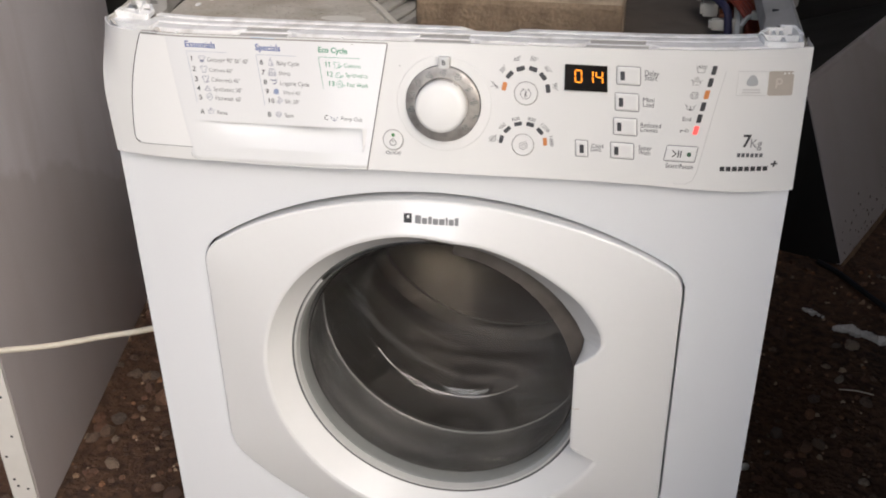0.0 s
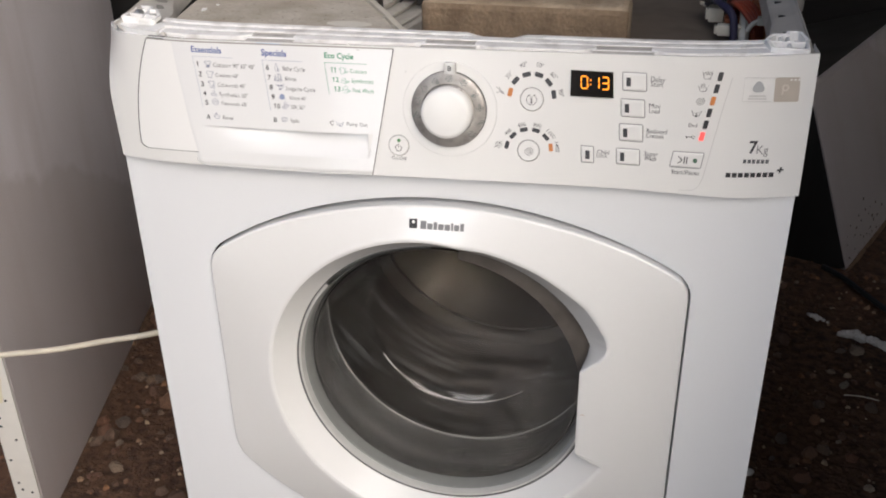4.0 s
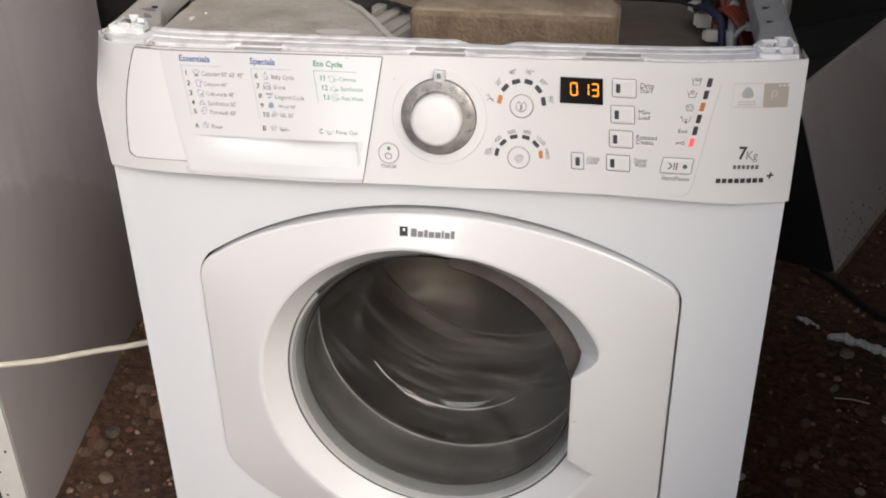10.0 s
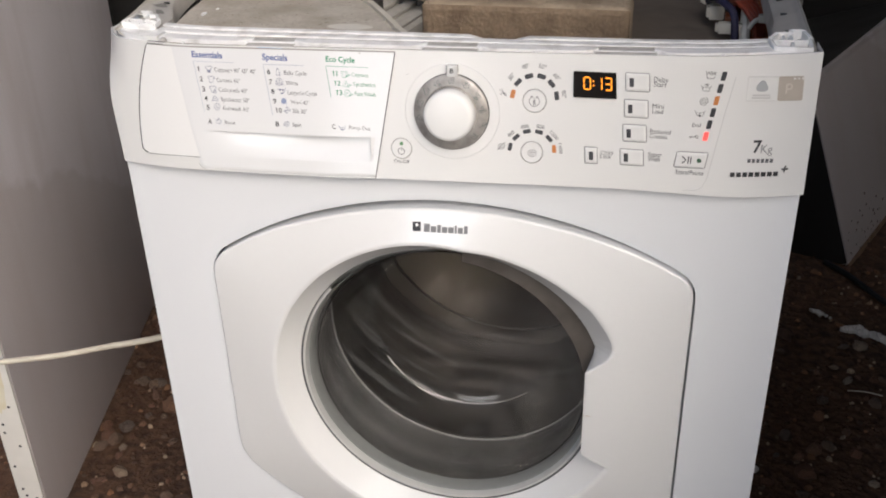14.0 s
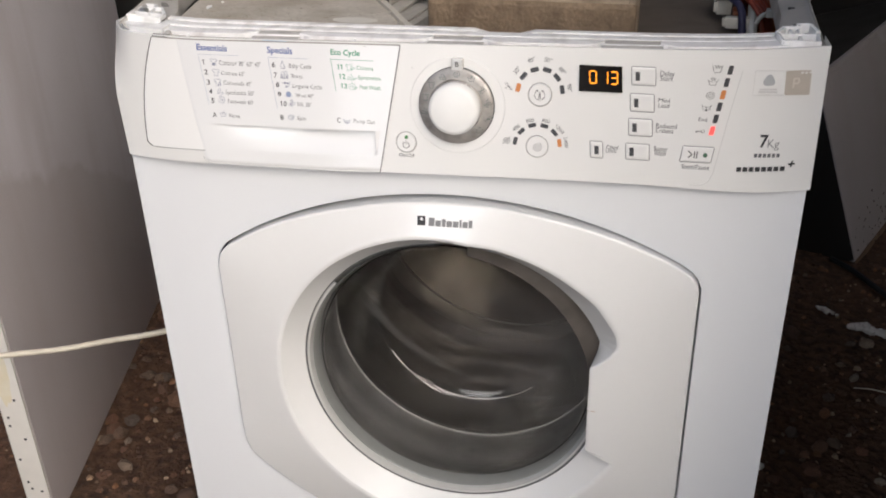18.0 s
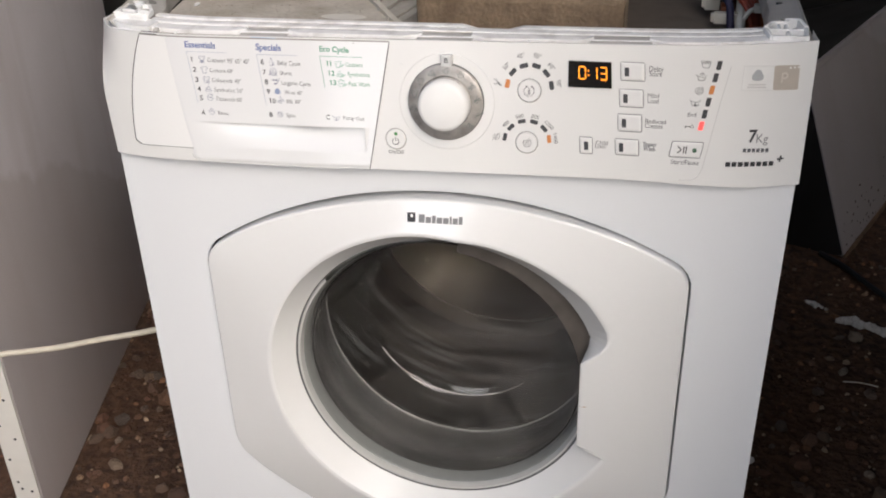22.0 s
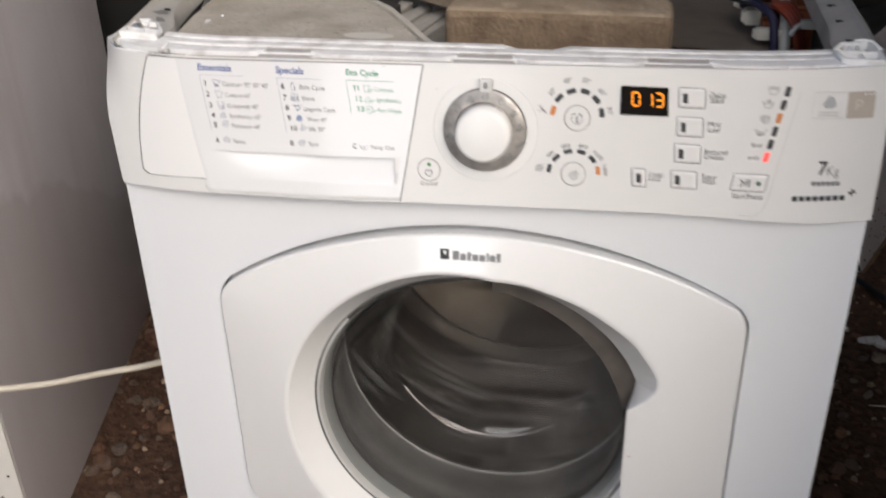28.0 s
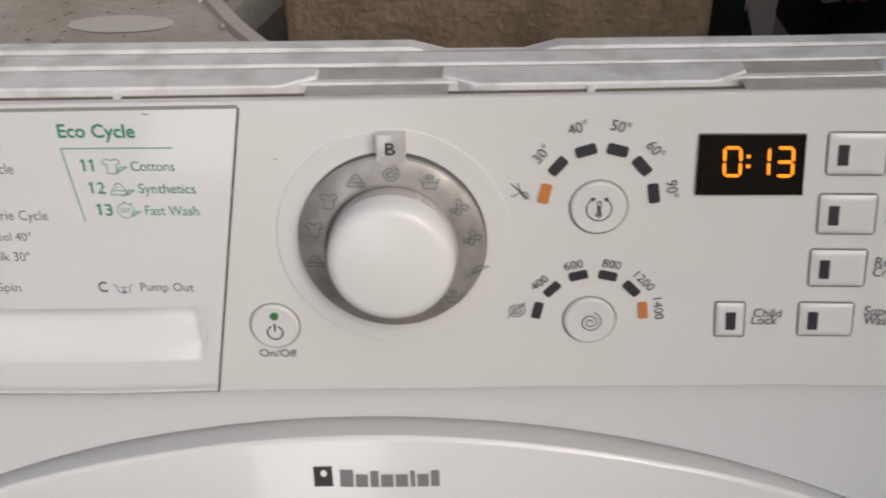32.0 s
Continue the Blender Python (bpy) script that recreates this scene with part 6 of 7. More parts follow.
    tube(bm, [(-0.222, 0.385, 0.822), (-0.213, 0.372, 0.830), (-0.217, 0.360, 0.826), (-0.235, 0.372, 0.823)], 0.0045, 8)
    part("white_clip", bm, RAIL, cover, "torn white plastic clip")


build_plate()


def rough_block(bm, x0, x1, y0, y1, z0, z1, seed, n=26, rough=0.0035):
    """A cast block with chipped, uneven faces."""
    dx, dy, dz = x1 - x0, y1 - y0, z1 - z0
    faces = [
        (lambda u, v: Vector((x0 + dx * u, y0, z0 + dz * v)), n * 5, n * 2),
        (lambda u, v: Vector((x0 + dx * u, y1, z0 + dz * v)), n * 5, n * 2),
        (lambda u, v: Vector((x0, y0 + dy * u, z0 + dz * v)), n * 2, n * 2),
        (lambda u, v: Vector((x1, y0 + dy * u, z0 + dz * v)), n * 2, n * 2),
        (lambda u, v: Vector((x0 + dx * u, y0 + dy * v, z1)), n * 5, n * 2),
        (lambda u, v: Vector((x0 + dx * u, y0 + dy * v, z0)), 2, 2),
    ]
    for f, nu, nv in faces:
        grid(bm, f, nu, nv)
    for v in bm.verts:
        c = v.co
        ex = min(c.x - x0, x1 - c.x)
        ey = min(c.y - y0, y1 - c.y)
        ez = z1 - c.z
        near = sorted((ex, ey, ez))
        front = 1.0 if abs(c.y - y0) < 1e-5 and c.z < z1 - 0.006 else 0.12
        k = rough * front
        c = c.copy()
        off = Vector((noise.noise((c.x * 50, c.y * 90, c.z * 110 + seed)), noise.noise((c.x * 50 + 9, c.y * 90, c.z * 110 + seed)), noise.noise((c.x * 50, c.y * 90 + 7, c.z * 110 + seed)))) * k
        off += Vector((0, noise.noise((c.x * 170, c.y * 170, c.z * 170 + seed)), 0)) * k * 0.9
        off += Vector((0, noise.noise((c.x * 420, c.y * 420, c.z * 420 + seed)), 0)) * k * 1.1
        if near[1] < 0.007:
            t = (1 - near[1] / 0.007) * (1 - min(near[0], 0.007) / 0.007)
            mid = Vector(((x0 + x1) / 2, (y0 + y1) / 2, (z0 + z1) / 2 + 0.0))
            d = Vector((0 if ex > 0.007 else (1 if c.x < mid.x else -1), 0 if ey > 0.007 else (1 if c.y < mid.y else -1), 0 if ez > 0.007 else -1))
            off += d * 0.0024 * t
        v.co = v.co + off
    bmesh.ops.remove_doubles(bm, verts=bm.verts, dist=0.0002)


def build_weight():
    bm = bmesh.new()
    rough_block(bm, -0.0485, 0.1490, 0.156, 0.40, 0.752, 0.8240, 3, rough=0.0006)
    # a pocket for the bolt
    for v in bm.verts:
        if v.co.y > 0.212 and v.co.x > 0.1405:
            v.co.x -= 0.0085
        d = math.hypot((v.co.x - 0.012) / 0.033, (v.co.y - 0.300) / 0.030)
        if v.co.z > 0.80 and d < 1.0:
            v.co.z -= 0.038 * step(1.0, 0.88, d)
        for x, y, r in ((0.009, 0.172, 0.010), (0.062, 0.170, 0.008), (0.112, 0.178, 0.012), (0.128, 0.196, 0.006), (0.09, 0.24, 0.004), (0.03, 0.215, 0.003)):
            q = math.hypot(v.co.x - x, (v.co.y - y) / 0.7) / r
            if v.co.z > 0.80 and q < 1.0:
                v.co.z -= 0.0050 * (1 - q * q)
    block = part("counterweight", bm, CONCRETE, machine, "rough cast concrete counterweight, dusty and pitted")
    block.data.materials.append(ROUGH_CONCRETE)
    for p in block.data.polygons:
        if p.center.y < 0.1605 and p.center.z < 0.8215:
            p.material_index = 1
    turned("bolt", [(0.0, -0.024), (0.0044, -0.024), (0.0047, -0.014), (0.0048, -0.013), (0.0088, -0.013), (0.0088, -0.002), (0.0125, -0.002), (0.0125, 0.002)], pose(0.012, 0.300, 0.800, -90, 0, 0), STEEL, block, "galvanised bolt and washer", 6)
    bm = bmesh.new()
    rough_block(bm, -0.056, 0.072, -0.03, 0.02, -0.028, 0.028, 8, 12, 0.0003)
    b2 = part("counterweight", bm, CONCRETE, machine, "second pale concrete counterweight")
    b2.matrix_local = pose(-0.0975, 0.365, 0.811, 0, 0, -39)
    bm = bmesh.new()
    grid(bm, lambda u, v: Vector((0.135 + 0.148 * u, 0.328 + 0.208 * v, 0.746 - 0.006 * u ** 2 + 0.0010 * noise.noise((u * 6, v * 14, 2)))), 24, 30)
    part("tub_deck", bm, surface("dusty_brown_plastic", (0.155, 0.128, 0.104), (0.10, 0.082, 0.066), 0.85, big=14, fine=180, stain=0.7), machine, "brown dusty deck behind the wires")
    duct = boxed("duct_body", (-0.036, 0.036, -0.050, 0.050, -0.070, 0.0), DUST_PALE, machine, 0.004, "dusty grey stepped plastic duct")
    duct.matrix_local = pose(-0.122, 0.312, 0.762, 6, 0, -18)
    for k in range(3):
        boxed("duct_rib", (-0.035 + 0.024 * k, -0.020 + 0.024 * k, -0.049, 0.049, 0.0005, 0.007 - 0.0015 * k), DUST_PALE, duct, 0.002)


build_weight()


def build_wiring():
    loom = new("wiring_loom")
    loom.parent = machine
    loom.location = (0.0055, 0.080, -0.0224)
    tagged(loom, "loose wires and connectors beside the tub")
    RED_WIRE = surface("rust_red_wire", (0.26, 0.05, 0.025), (0.17, 0.03, 0.018), 0.45, big=30)
    NAVY = plain("navy_wire", (0.025, 0.022, 0.06), 0.5)
    IVORY = surface("ivory_connector", (0.66, 0.63, 0.55), (0.5, 0.46, 0.38), 0.4, big=30)
    ORANGE = surface("orange_brown_case", (0.34, 0.10, 0.035), (0.24, 0.07, 0.03), 0.45, big=20)
    def wire(points, radius, material, label="", name="wire"):
        bm = bmesh.new()
        tube(bm, points, radius, 9)
        return part(name, bm, material, loom, label)
    wire([(0.2480, 0.259, 0.760), (0.2478, 0.262, 0.774), (0.2450, 0.268, 0.794), (0.2370, 0.278, 0.801), (0.2260, 0.300, 0.803), (0.2200, 0.340, 0.79)], 0.0042, NAVY, "thick navy wire")
    wire([(0.2460, 0.282, 0.79), (0.2400, 0.280, 0.799), (0.2330, 0.286, 0.804), (0.2300, 0.310, 0.803), (0.232, 0.36, 0.79)], 0.0036, BLACK_CABLE, "black wire")
    wire([(0.2330, 0.290, 0.801), (0.2180, 0.300, 0.802), (0.2000, 0.318, 0.802), (0.178, 0.345, 0.800), (0.165, 0.39, 0.79)], 0.0018, BLACK_CABLE, "thin black wire")
    for i in range(4):
        k = 0.0042 * i
        wire([(0.2440 + k, 0.300 + k, 0.800), (0.2480 + k, 0.280 + k, 0.804), (0.2560 + k, 0.266 + k, 0.800), (0.2640 + 0.7 * k, 0.256 + k, 0.791), (0.2700 + 0.5 * k, 0.254 + k, 0.772), (0.2700 + 0.5 * k, 0.256 + k, 0.760)], 0.0030, RED_WIRE)
    for x, y in ((0.2500, 0.322), (0.2550, 0.330)):
        wire([(x, y, 0.77), (x - 0.002, y - 0.010, 0.802), (x - 0.006, y + 0.02, 0.806), (x - 0.004, y + 0.07, 0.78)], 0.0030, RED_WIRE)
    wire([(0.2590, 0.259, 0.758), (0.2585, 0.266, 0.772), (0.2588, 0.284, 0.792), (0.2600, 0.315, 0.801), (0.2610, 0.36, 0.79)], 0.0058, IVORY, "ivory woven sleeve", "wire_sleeve")
    for x0, x1, y, z, h in ((0.2205, 0.2370, 0.312, 0.785, 0.008), (0.2300, 0.2560, 0.273, 0.778, 0.006), (0.2140, 0.2260, 0.350, 0.790, 0.006)):
        bm = bmesh.new()
        box(bm, x0, x1, y - h, y + h, z - h, z + h, 0.002)
        box(bm, x0 - 0.003, x0 + 0.003, y - 0.7 * h, y + 0.7 * h, z - 0.7 * h, z + 0.7 * h, 0.001)
        part("connector", bm, IVORY, loom, "ivory plug connector")
    boxed("plug_housing", (0.2385, 0.2540, 0.296, 0.318, 0.762, 0.784), ORANGE, loom, 0.002)
    bm = bmesh.new()
    box(bm, 0.2650, 0.2875, 0.276, 0.345, 0.757, 0.8015, 0.002)
    box(bm, 0.2690, 0.2840, 0.285, 0.335, 0.80, 0.8045, 0.002)
    part("relay_case", bm, ORANGE, loom, "orange-brown component case")
    bm = bmesh.new()
    box(bm, 0.2690, 0.2830, 0.242, 0.252, 0.792, 0.8005, 0.0015)
    box(bm, 0.2815, 0.2840, 0.250, 0.268, 0.797, 0.8015, 0.0008)
    tube(bm, [(0.2700, 0.246, 0.796), (0.2640, 0.243, 0.793), (0.2600, 0.242, 0.786)], 0.0026, 7)
    part("cable_clip", bm, IVORY, loom, "ivory cable clip")
    boxed("side_board", (0.2805, 0.2855, 0.32, 0.44, 0.682, 0.822), BLACK_RUBBER, loom)


build_wiring()


# ---- neighbours ----
def build_left_shell():
    shell = thing("appliance_cabinet", "grey-white sheet steel appliance cabinet with its front missing", "appliance cabinet", at=(-0.6645, 0.200, -0.01))
    shell.rotation_euler = (0, 0, radians(14.3))
    H = 1.32
    boxed("side_panel", (-0.004, 0.0, 0.002, 0.7200, 0.0, H), GREY_SIDE, shell, bevel=0.0015)
    fl = boxed("front_flange", (-0.036, -0.0005, -0.004, 0.0, 0.0, H), WORN_WHITE, shell, bevel=0.0012, label="white folded front flange with screw holes and scuffs")
    for x, z in ((-0.012, 0.235), (-0.028, 0.19), (-0.027, 0.205), (-0.012, 0.165), (-0.026, 0.085), (-0.023, 0.072), (-0.010, 0.066), (-0.028, 0.128)):
        bm = bmesh.new()
        r = [bm.verts.new((x + 0.0022 * math.cos(a), -0.0046, z + 0.0022 * math.sin(a))) for a in (6.28319 * i / 12 for i in range(12))]
        bm.faces.new(r)
        part("screw_hole", bm, GAP, fl)
    bm = bmesh.new()
    ring = [(-0.022 + 0.012 * math.cos(a) * (1 + 0.3 * noise.noise((math.cos(a) * 2, math.sin(a) * 2, 3))), 0.285 + 0.055 * math.sin(a) * (1 + 0.3 * noise.noise((math.cos(a) * 2, math.sin(a) * 2, 8)))) for a in (6.28319 * i / 40 for i in range(40))]
    bm.faces.new([bm.verts.new((max(-0.0355, x), -0.0045, z)) for x, z in ring])
    part("yellow_stain", bm, surface("yellowed_paint", (0.66, 0.60, 0.45), (0.68, 0.65, 0.57), 0.5, big=60, stain=0.9), fl)
    boxed("back_panel", (-0.60, -0.004, 0.7160, 0.7200, 0.0, H), GREY_SIDE, shell)
    boxed("side_panel", (-0.60, -0.596, 0.002, 0.7160, 0.0, H), GREY_SIDE, shell)
    boxed("top_panel", (-0.60, 0.0, 0.0, 0.7200, H, H + 0.02), WORN_WHITE, shell)
    boxed("base_rail", (-0.60, -0.004, 0.68, 0.7160, 0.0, 0.05), STEEL, shell)


build_left_shell()


def build_tilted():
    d, G = Vector((0.41, 0.912, 0)).normalized(), Vector((0.613, 1.25, -0.012))
    e = Vector((-0.136, 0.045, 0.385))
    e = (e - d * e.dot(d)).normalized()
    n = d.cross(e).normalized()
    m = Matrix((( -n.x if n.x < 0 else n.x, d.x, e.x, G.x), (-n.y if n.x < 0 else n.y, d.y, e.y, G.y), (-n.z if n.x < 0 else n.z, d.z, e.z, G.z), (0, 0, 0, 1)))
    cab = new("tilted_appliance")
    tagged(cab, "white appliance with a black front leaning over, rusty along its foot", "appliance")
    cab.matrix_world = m
    boxed("side_panel", (-0.004, 0.0, 0, 0.85, 0.012, 0.412), GREY_SIDE, cab, bevel=0.001)
    boxed("top_panel", (-0.55, -0.0125, -0.002, 0.852, 0.4125, 0.420), SHED, cab, bevel=0.002, label="dark open top")
    boxed("top_rim", (-0.012, 0.001, -0.002, 0.852, 0.4125, 0.424), GREY_SIDE, cab, bevel=0.002, label="pale folded rim")
    boxed("front_panel", (-0.55, -0.0045, 0.0005, 0.004, 0.012, 0.412), plain("black_front_glass", (0.022, 0.020, 0.019), 0.5), cab, bevel=0.001, label="black front panel")
    boxed("base", (-0.54, -0.006, 0.006, 0.84, 0.0, 0.0115), STEEL, cab, bevel=0)
    boxed("foot_rail", (-0.003, 0.0015, 0.0, 0.85, 0.0, 0.0118), surface("rusty_edge", (0.22, 0.14, 0.09), (0.12, 0.07, 0.045), 0.8, big=30), cab, bevel=0.0008, label="rusty bottom edge")
    bm = bmesh.new()
    rng = random.Random(8)
    for i in range(60):
        y, z = rng.uniform(0.02, 0.5), 0.012 + abs(rng.gauss(0, 0.045))
        s = rng.uniform(0.0015, 0.0055)
        v = [bm.verts.new((0.0006, y + s * math.cos(a) * rng.uniform(0.5, 1.3), z + s * 0.7 * math.sin(a))) for a in (0, 1.1, 2.2, 3.1, 4.2, 5.3)]
        bm.faces.new(v)
    tagged(part("grime_spots", bm, surface("brown_grime", (0.13, 0.10, 0.075), (0.08, 0.06, 0.045), 0.9, big=40), cab), kind="stuff")


build_tilted()


def build_background():
    cab = thing("tall_cabinet", "tall white panelled cabinet standing behind in the gloom", "cabinet", at=(-0.918, 1.30, -0.01))
    boxed("carcass", (0.0, 0.50, 0.02, 0.5, 0.0, 1.5), COOL_WHITE, cab)
    for x0, x1 in ((0.0, 0.040), (0.044, 0.50)):
        boxed("door_leaf", (x0, x1, 0.0, 0.0195, 0.02, 1.48), COOL_WHITE, cab, bevel=0.003)
    boxed("hinge_cap", (0.071, 0.081, -0.012, -0.0005, 0.58, 0.64), plain("blue_plastic", (0.05, 0.10, 0.25), 0.5), cab)
    # the board stands in deep shade; its colour is darkened for that
    board = boxed("dark_board", (-1.55, -0.782, 1.0, 1.018, -0.015, 1.25), surface("shade_darkened_board", (0.008, 0.007, 0.0065), (0.004, 0.0035, 0.003), 0.95, big=4, fine=40), bevel=0.002)
    tagged(board, "weathered board standing upright on the earth, shade put into its near-black colour", "board")
    turned("screw_head", [(0.0, -0.002), (0.004, -0.0018), (0.005, 0.0005)], pose(-0.8285, 0.9995, 0.4685), RAIL, board, "small pale screw head", 14)
    blk = thing("black_case", "black appliance case with two small white marks", "appliance", at=(-0.40, 0.82, -0.01))
    boxed("case_body", (0.0, 0.24, 0.0, 0.4, 0.0, 0.71), plain("black_case_plastic", (0.02, 0.019, 0.018), 0.5), blk, bevel=0.006)
    boxed("white_mark", (0.176, 0.188, -0.0012, 0.0, 0.690, 0.698), RAIL, blk, bevel=0)
    boxed("white_mark", (0.178, 0.186, -0.0012, 0.0, 0.674, 0.681), RAIL, blk, bevel=0)
    tub = thing("white_tub", "rounded white plastic tub on the black case", "tub", at=(-0.285, 0.98, 0.70))
    bm = bmesh.new()
    box(bm, -0.055, 0.055, -0.05, 0.10, -0.0005, 0.14, 0.02, 4)
    part("tub_body", bm, WORN_WHITE, tub)
    crate = thing("dark_post", "black wooden post with a bottle standing on it", "post", at=(0.396, 1.245, -0.012))
    boxed("post_body", (-0.05, 0.05, -0.045, 0.055, 0.0, 0.492), plain("black_timber", (0.012, 0.011, 0.010), 0.9), crate, bevel=0.004)
    boxed("post_cap", (-0.055, 0.055, -0.05, 0.06, 0.4922, 0.517), plain("black_paint", (0.012, 0.011, 0.010), 0.9), crate, bevel=0.004)
    b = thing("bottle", "dark bottle with a white paper label", "bottle", at=(0.396, 1.245, 0.505))
    bm = bmesh.new()
    lathe(bm, [(0.0, 0.0), (0.032, 0.0), (0.035, -0.004), (0.035, -0.16), (0.030, -0.185), (0.015, -0.215), (0.0145, -0.27), (0.0, -0.27)], (0, 0), 32)
    for v in bm.verts:
        v.co = Vector((v.co.x, v.co.z, -v.co.y))
    part("bottle_body", bm, plain("dark_brown_glass", (0.03, 0.018, 0.012), 0.12), b)
    bm = bmesh.new()
    grid(bm, lambda u, v: Vector((0.0356 * math.sin((u - 0.5) * 3.6), -0.0356 * math.cos((u - 0.5) * 3.6), 0.053 + 0.068 * v)), 20, 4)
    lab = part("paper_label", bm, surface("off_white_paper", (0.62, 0.60, 0.56), (0.5, 0.47, 0.42), 0.8, big=40), b)
    bm = bmesh.new()
    for z, w in ((0.086, 0.004),):
        grid(bm, lambda u, v: Vector((0.0359 * math.sin((u - 0.5) * 2 * w / 0.035), -0.0359 * math.cos((u - 0.5) * 2 * w / 0.035), z + 0.003 * v)), 4, 1)
    part("label_print", bm, GREY, lab)


build_background()


def build_cables():
    c = thing("power_cable", "dirty cream mains cable hanging across the gap", "cable", at=(0, 0, 0))
    bm = bmesh.new()
    tube(bm, [(-0.30, 0.30, 0.384), (-0.36, 0.235, 0.378), (-0.42, 0.195, 0.372), (-0.482, 0.172, 0.3655), (-0.537, 0.150, 0.360), (-0.600, 0.128, 0.3575), (-0.70, 0.09, 0.354), (-0.85, 0.05, 0.30), (-0.95, 0.02, 0.10), (-1.0, 0.0, 0.0), (-1.15, -0.05, -0.006)], 0.0039, 12)
    part("cable_sheath", bm, CABLE, c)
    k = thing("black_cable", "thin black cable lying on the earth", "cable")
    bm = bmesh.new()
    tube(bm, [(0.560, 1.255, -0.003), (0.580, 1.225, 0.001), (0.604, 1.185, 0.004), (0.675, 1.07, 0.003), (0.80, 0.96, 0.0), (1.0, 0.90, -0.002)], 0.006, 8)
    part("cable_sheath", bm, BLACK_CABLE, k)


build_cables()


def build_debris():
    rng = random.Random(21)
    for pts, w, label in (([(0.566, 0.985), (0.585, 0.984), (0.603, 0.972)], 0.011, ""), ([(0.612, 0.972), (0.636, 0.962), (0.660, 0.944), (0.70, 0.92)], 0.011, ""), ([(0.508, 1.046), (0.525, 1.033), (0.545, 1.027)], 0.006, "")):
        bm = bmesh.new()
        for a, b in zip(pts, pts[1:]):
            for k in range(7):
                t = k / 7
                p = Vector((a[0] + (b[0] - a[0]) * t, a[1] + (b[1] - a[1]) * t, -0.004))
                bmesh.ops.create_icosphere(bm, subdivisions=1, radius=w * rng.uniform(0.55, 0.95), matrix=Matrix.Translation(p + Vector((rng.gauss(0, 0.003), rng.gauss(0, 0.003), rng.uniform(0, 0.004)))))
        tagged(part("foam_scrap", bm, FOAM), "crumbled strip of dirty white foam on the earth", "debris", "foam scraps")
    for x, y, a, w, t, m, label in ((0.571, 1.316, -50, 0.045, 0.006, surface("dry_stick", (0.30, 0.20, 0.13), (0.2, 0.12, 0.08), 0.8, big=30), "short pale stick on the earth"), (0.577, 0.779, -5, 0.058, 0.0022, CABLE, "thin pale straw on the earth")):
        bm = bmesh.new()
        tube(bm, [(-w / 2, 0, 0), (0, 0.002, 0.0015), (w / 2, 0, 0)], t / 2, 6)
        ob = tagged(part("twig", bm, m), label, "debris", "twigs")
        ob.matrix_world = pose(x, y, 0.0 + ground_height(x, y) + 0.004, 0, 0, a)
    bm = bmesh.new()
    bmesh.ops.create_icosphere(bm, subdivisions=2, radius=0.010, matrix=Matrix.Diagonal((1, 0.7, 0.5, 1)))
    ob = tagged(part("plastic_scrap", bm, FOAM), "small pale plastic scrap on the earth", "debris")
    ob.matrix_world = pose(0.376, 0.540, ground_height(0.376, 0.54) + 0.003, 0, 0, 40)


build_debris()


# ---- pebbles: those near the machine one by one, the rest as grit ----
def pebble_mesh(seed):
    bm = bmesh.new()
    bmesh.ops.create_icosphere(bm, subdivisions=2, radius=1.0)
    rng = random.Random(seed)
    sx, sy, sz = 1.0, rng.uniform(0.65, 0.95), rng.uniform(0.4, 0.65)
    for v in bm.verts:
        k = 1 + 0.42 * noise.noise(v.co * 1.3 + Vector((seed * 3.7, 0, 0))) + 0.12 * noise.noise(v.co * 3.1 + Vector((0, seed * 2.1, 0)))
        v.co = Vector((v.co.x * sx * k, v.co.y * sy * k, v.co.z * sz * k))
    me = bpy.data.meshes.new("stone")
    bm.to_mesh(me)
    bm.free()
    me.materials.append(STONE)
    for p in me.polygons:
        p.use_smooth = True
    me.set_sharp_from_angle(angle=radians(28))
    return me


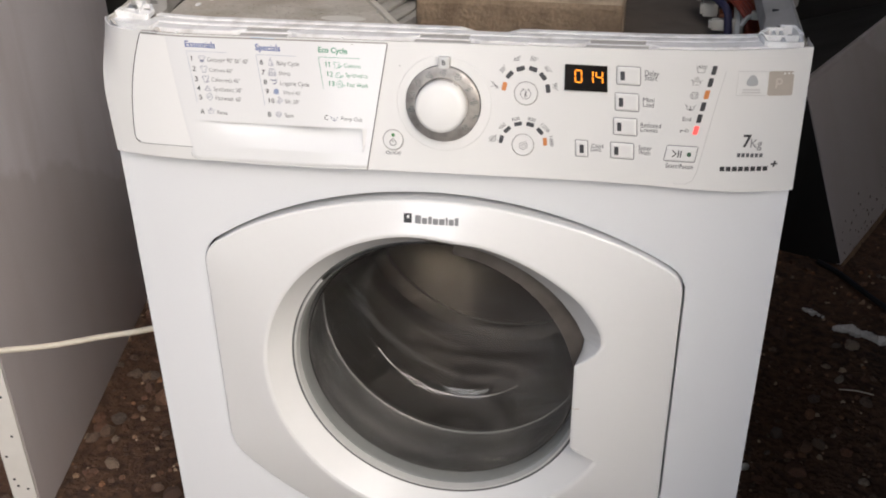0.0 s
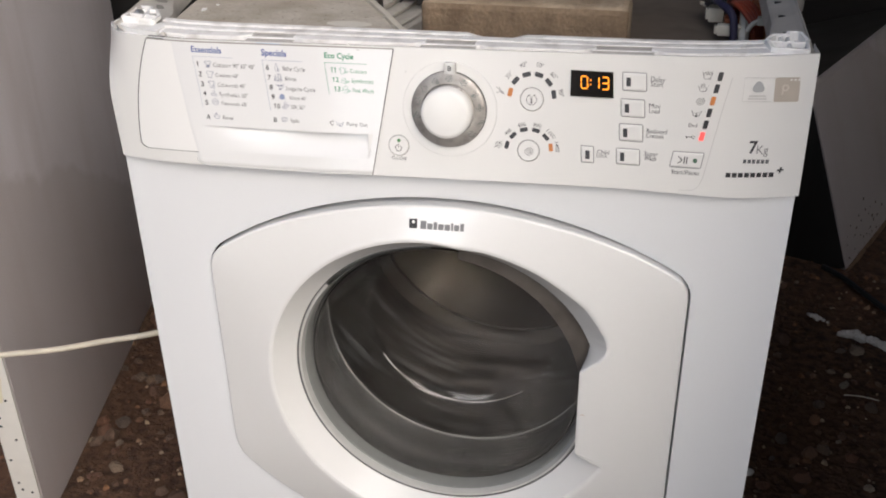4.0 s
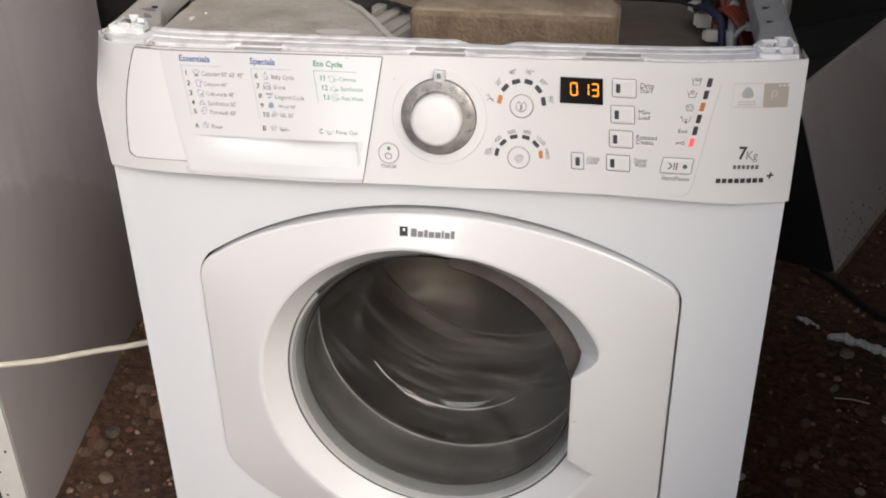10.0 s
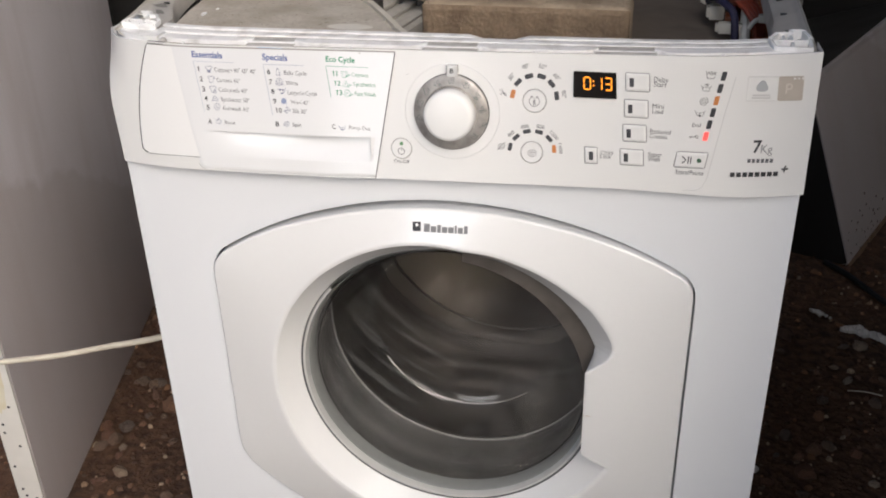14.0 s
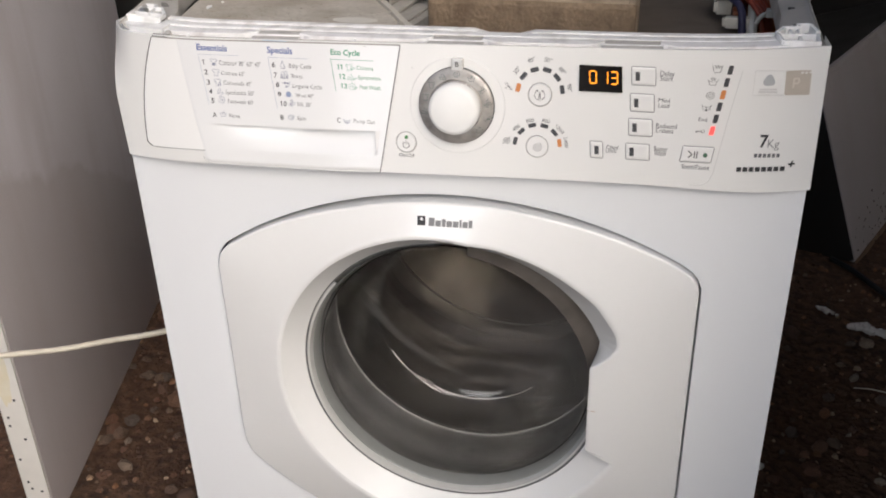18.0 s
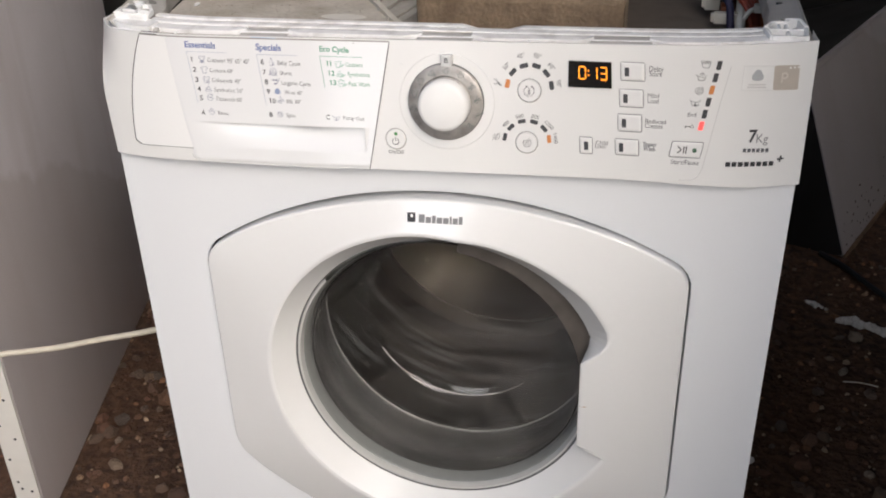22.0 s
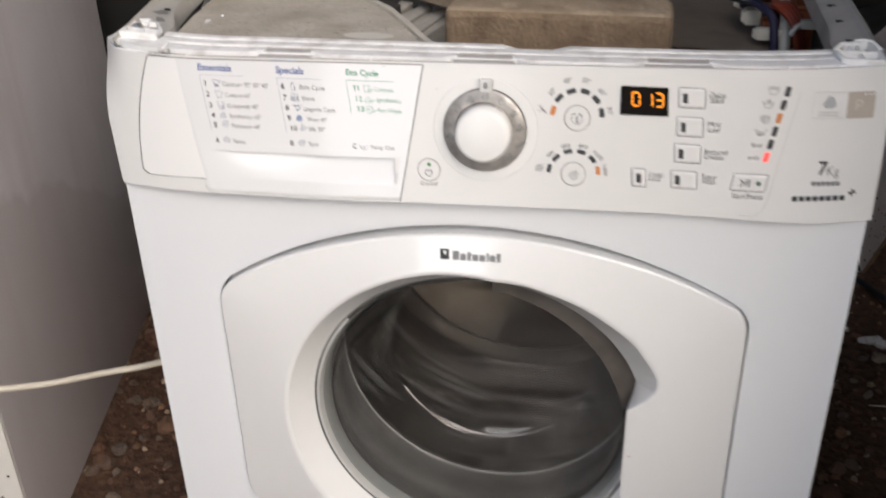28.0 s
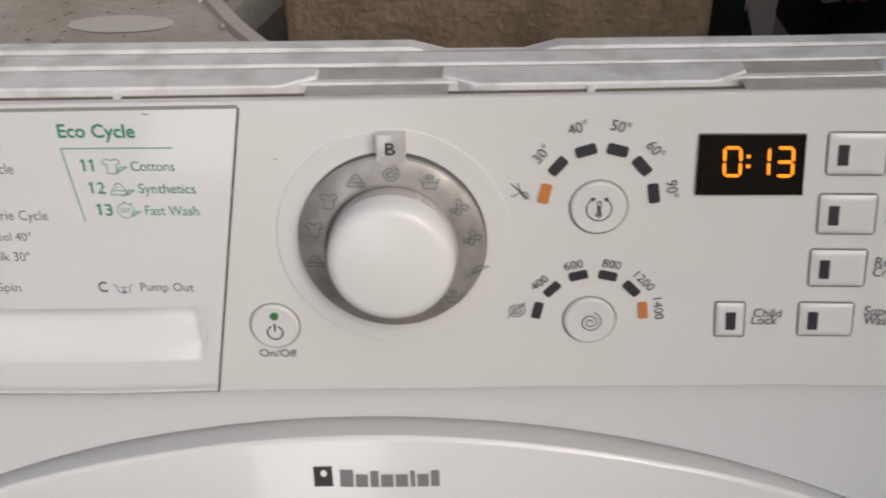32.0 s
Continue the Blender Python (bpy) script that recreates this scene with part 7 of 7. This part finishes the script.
def scatter():
    rng = random.Random(77)
    meshes = [pebble_mesh(i) for i in range(8)]
    made = 0
    while made < 290:
        left = made < 190
        x, y = (rng.uniform(-0.80, -0.31), rng.uniform(0.0, 1.1)) if made >= 22 and left else (rng.uniform(-0.98, -0.68), rng.uniform(0.0, 0.30)) if left else (rng.uniform(0.31, 0.75), rng.uniform(0.3, 1.25))
        if left and made >= 22 and x < -0.640 - 0.287 * (y - 0.158):
            continue
        if left and made >= 22 and x > -0.47 and rng.random() < 0.6:
            continue
        s = min(0.024, 0.006 + abs(rng.gauss(0, 0.0065))) * (1 if left else 0.85)
        o = new("stone", meshes[rng.randrange(8)])
        o.parent = ground
        o.matrix_local = Matrix.Translation((x, y, ground_height(x, y) + 0.28 * s)) @ Euler((rng.gauss(0, 0.25), rng.gauss(0, 0.25), rng.random() * 6.28)).to_matrix().to_4x4() @ Matrix.Diagonal((s, s, s, 1))
        made += 1
    verts, faces = [], []
    for i in range(11000):
        x, y = rng.uniform(-1.2, 1.2), rng.uniform(-0.4, 2.2)
        if abs(x) < 0.28 and 0.03 < y < 0.52:
            continue
        s = min(0.010, 0.0020 + abs(rng.gauss(0, 0.0030)))
        z, a = ground_height(x, y) + 0.2 * s, rng.random() * 6.28
        k = len(verts)
        q = [rng.uniform(0.6, 1.25) for _ in range(6)]
        for j in range(5):
            b = a + 1.2566 * j
            verts.append((x + s * q[j] * math.cos(b), y + s * q[j] * math.sin(b), z - 0.3 * s))
        for j in range(5):
            b = a + 1.2566 * j + 0.3
            verts.append((x + 0.55 * s * q[j] * math.cos(b), y + 0.55 * s * q[j] * math.sin(b), z + 0.5 * s * q[5]))
        for j in range(5):
            n = (j + 1) % 5
            faces.append((k + j, k + n, k + 5 + n, k + 5 + j))
        faces.append(tuple(k + 5 + j for j in range(5)))
    me = bpy.data.meshes.new("grit")
    me.from_pydata(verts, [], faces)
    me.materials.append(GRAVEL)
    tagged(new("grit", me), "brown and grey grit strewn over the earth", "gravel", kind="stuff")


scatter()


# ---- what moves ----
def motions():
    # the drum turns fifty degrees every thirtieth of a second
    home = Matrix.Translation((CX, 0.29, CZ))
    walk(drum, [(i / 30, home @ pose(0, 0, 0, 0, (50.0 * i) % 360.0, 0)) for i in range(961)])
    # the display counts down from fourteen to thirteen minutes, and its colon blinks
    shown, sunk = Matrix.Identity(4), Matrix.Translation((0, 0.0016, 0))
    for name, before, after in (("f", shown, sunk), ("a", sunk, shown), ("d", sunk, shown)):
        walk(last_digit[name], [(0, before), (0.9, before), (0.94, after), (32, after)])
    rows, k = [(0, sunk), (0.04, sunk)], 0
    while 0.08 + 0.7196 * k < 31.9:
        t = 0.08 + 0.7196 * k
        rows += [(t, shown), (min(t + 0.34, 31.98), shown)]
        if t + 0.68 < 31.9:
            rows += [(t + 0.38, sunk), (t + 0.68, sunk)]
        k += 1
    rows += [(32, rows[-1][1])]
    for dot in colon:
        walk(dot, rows)


motions()
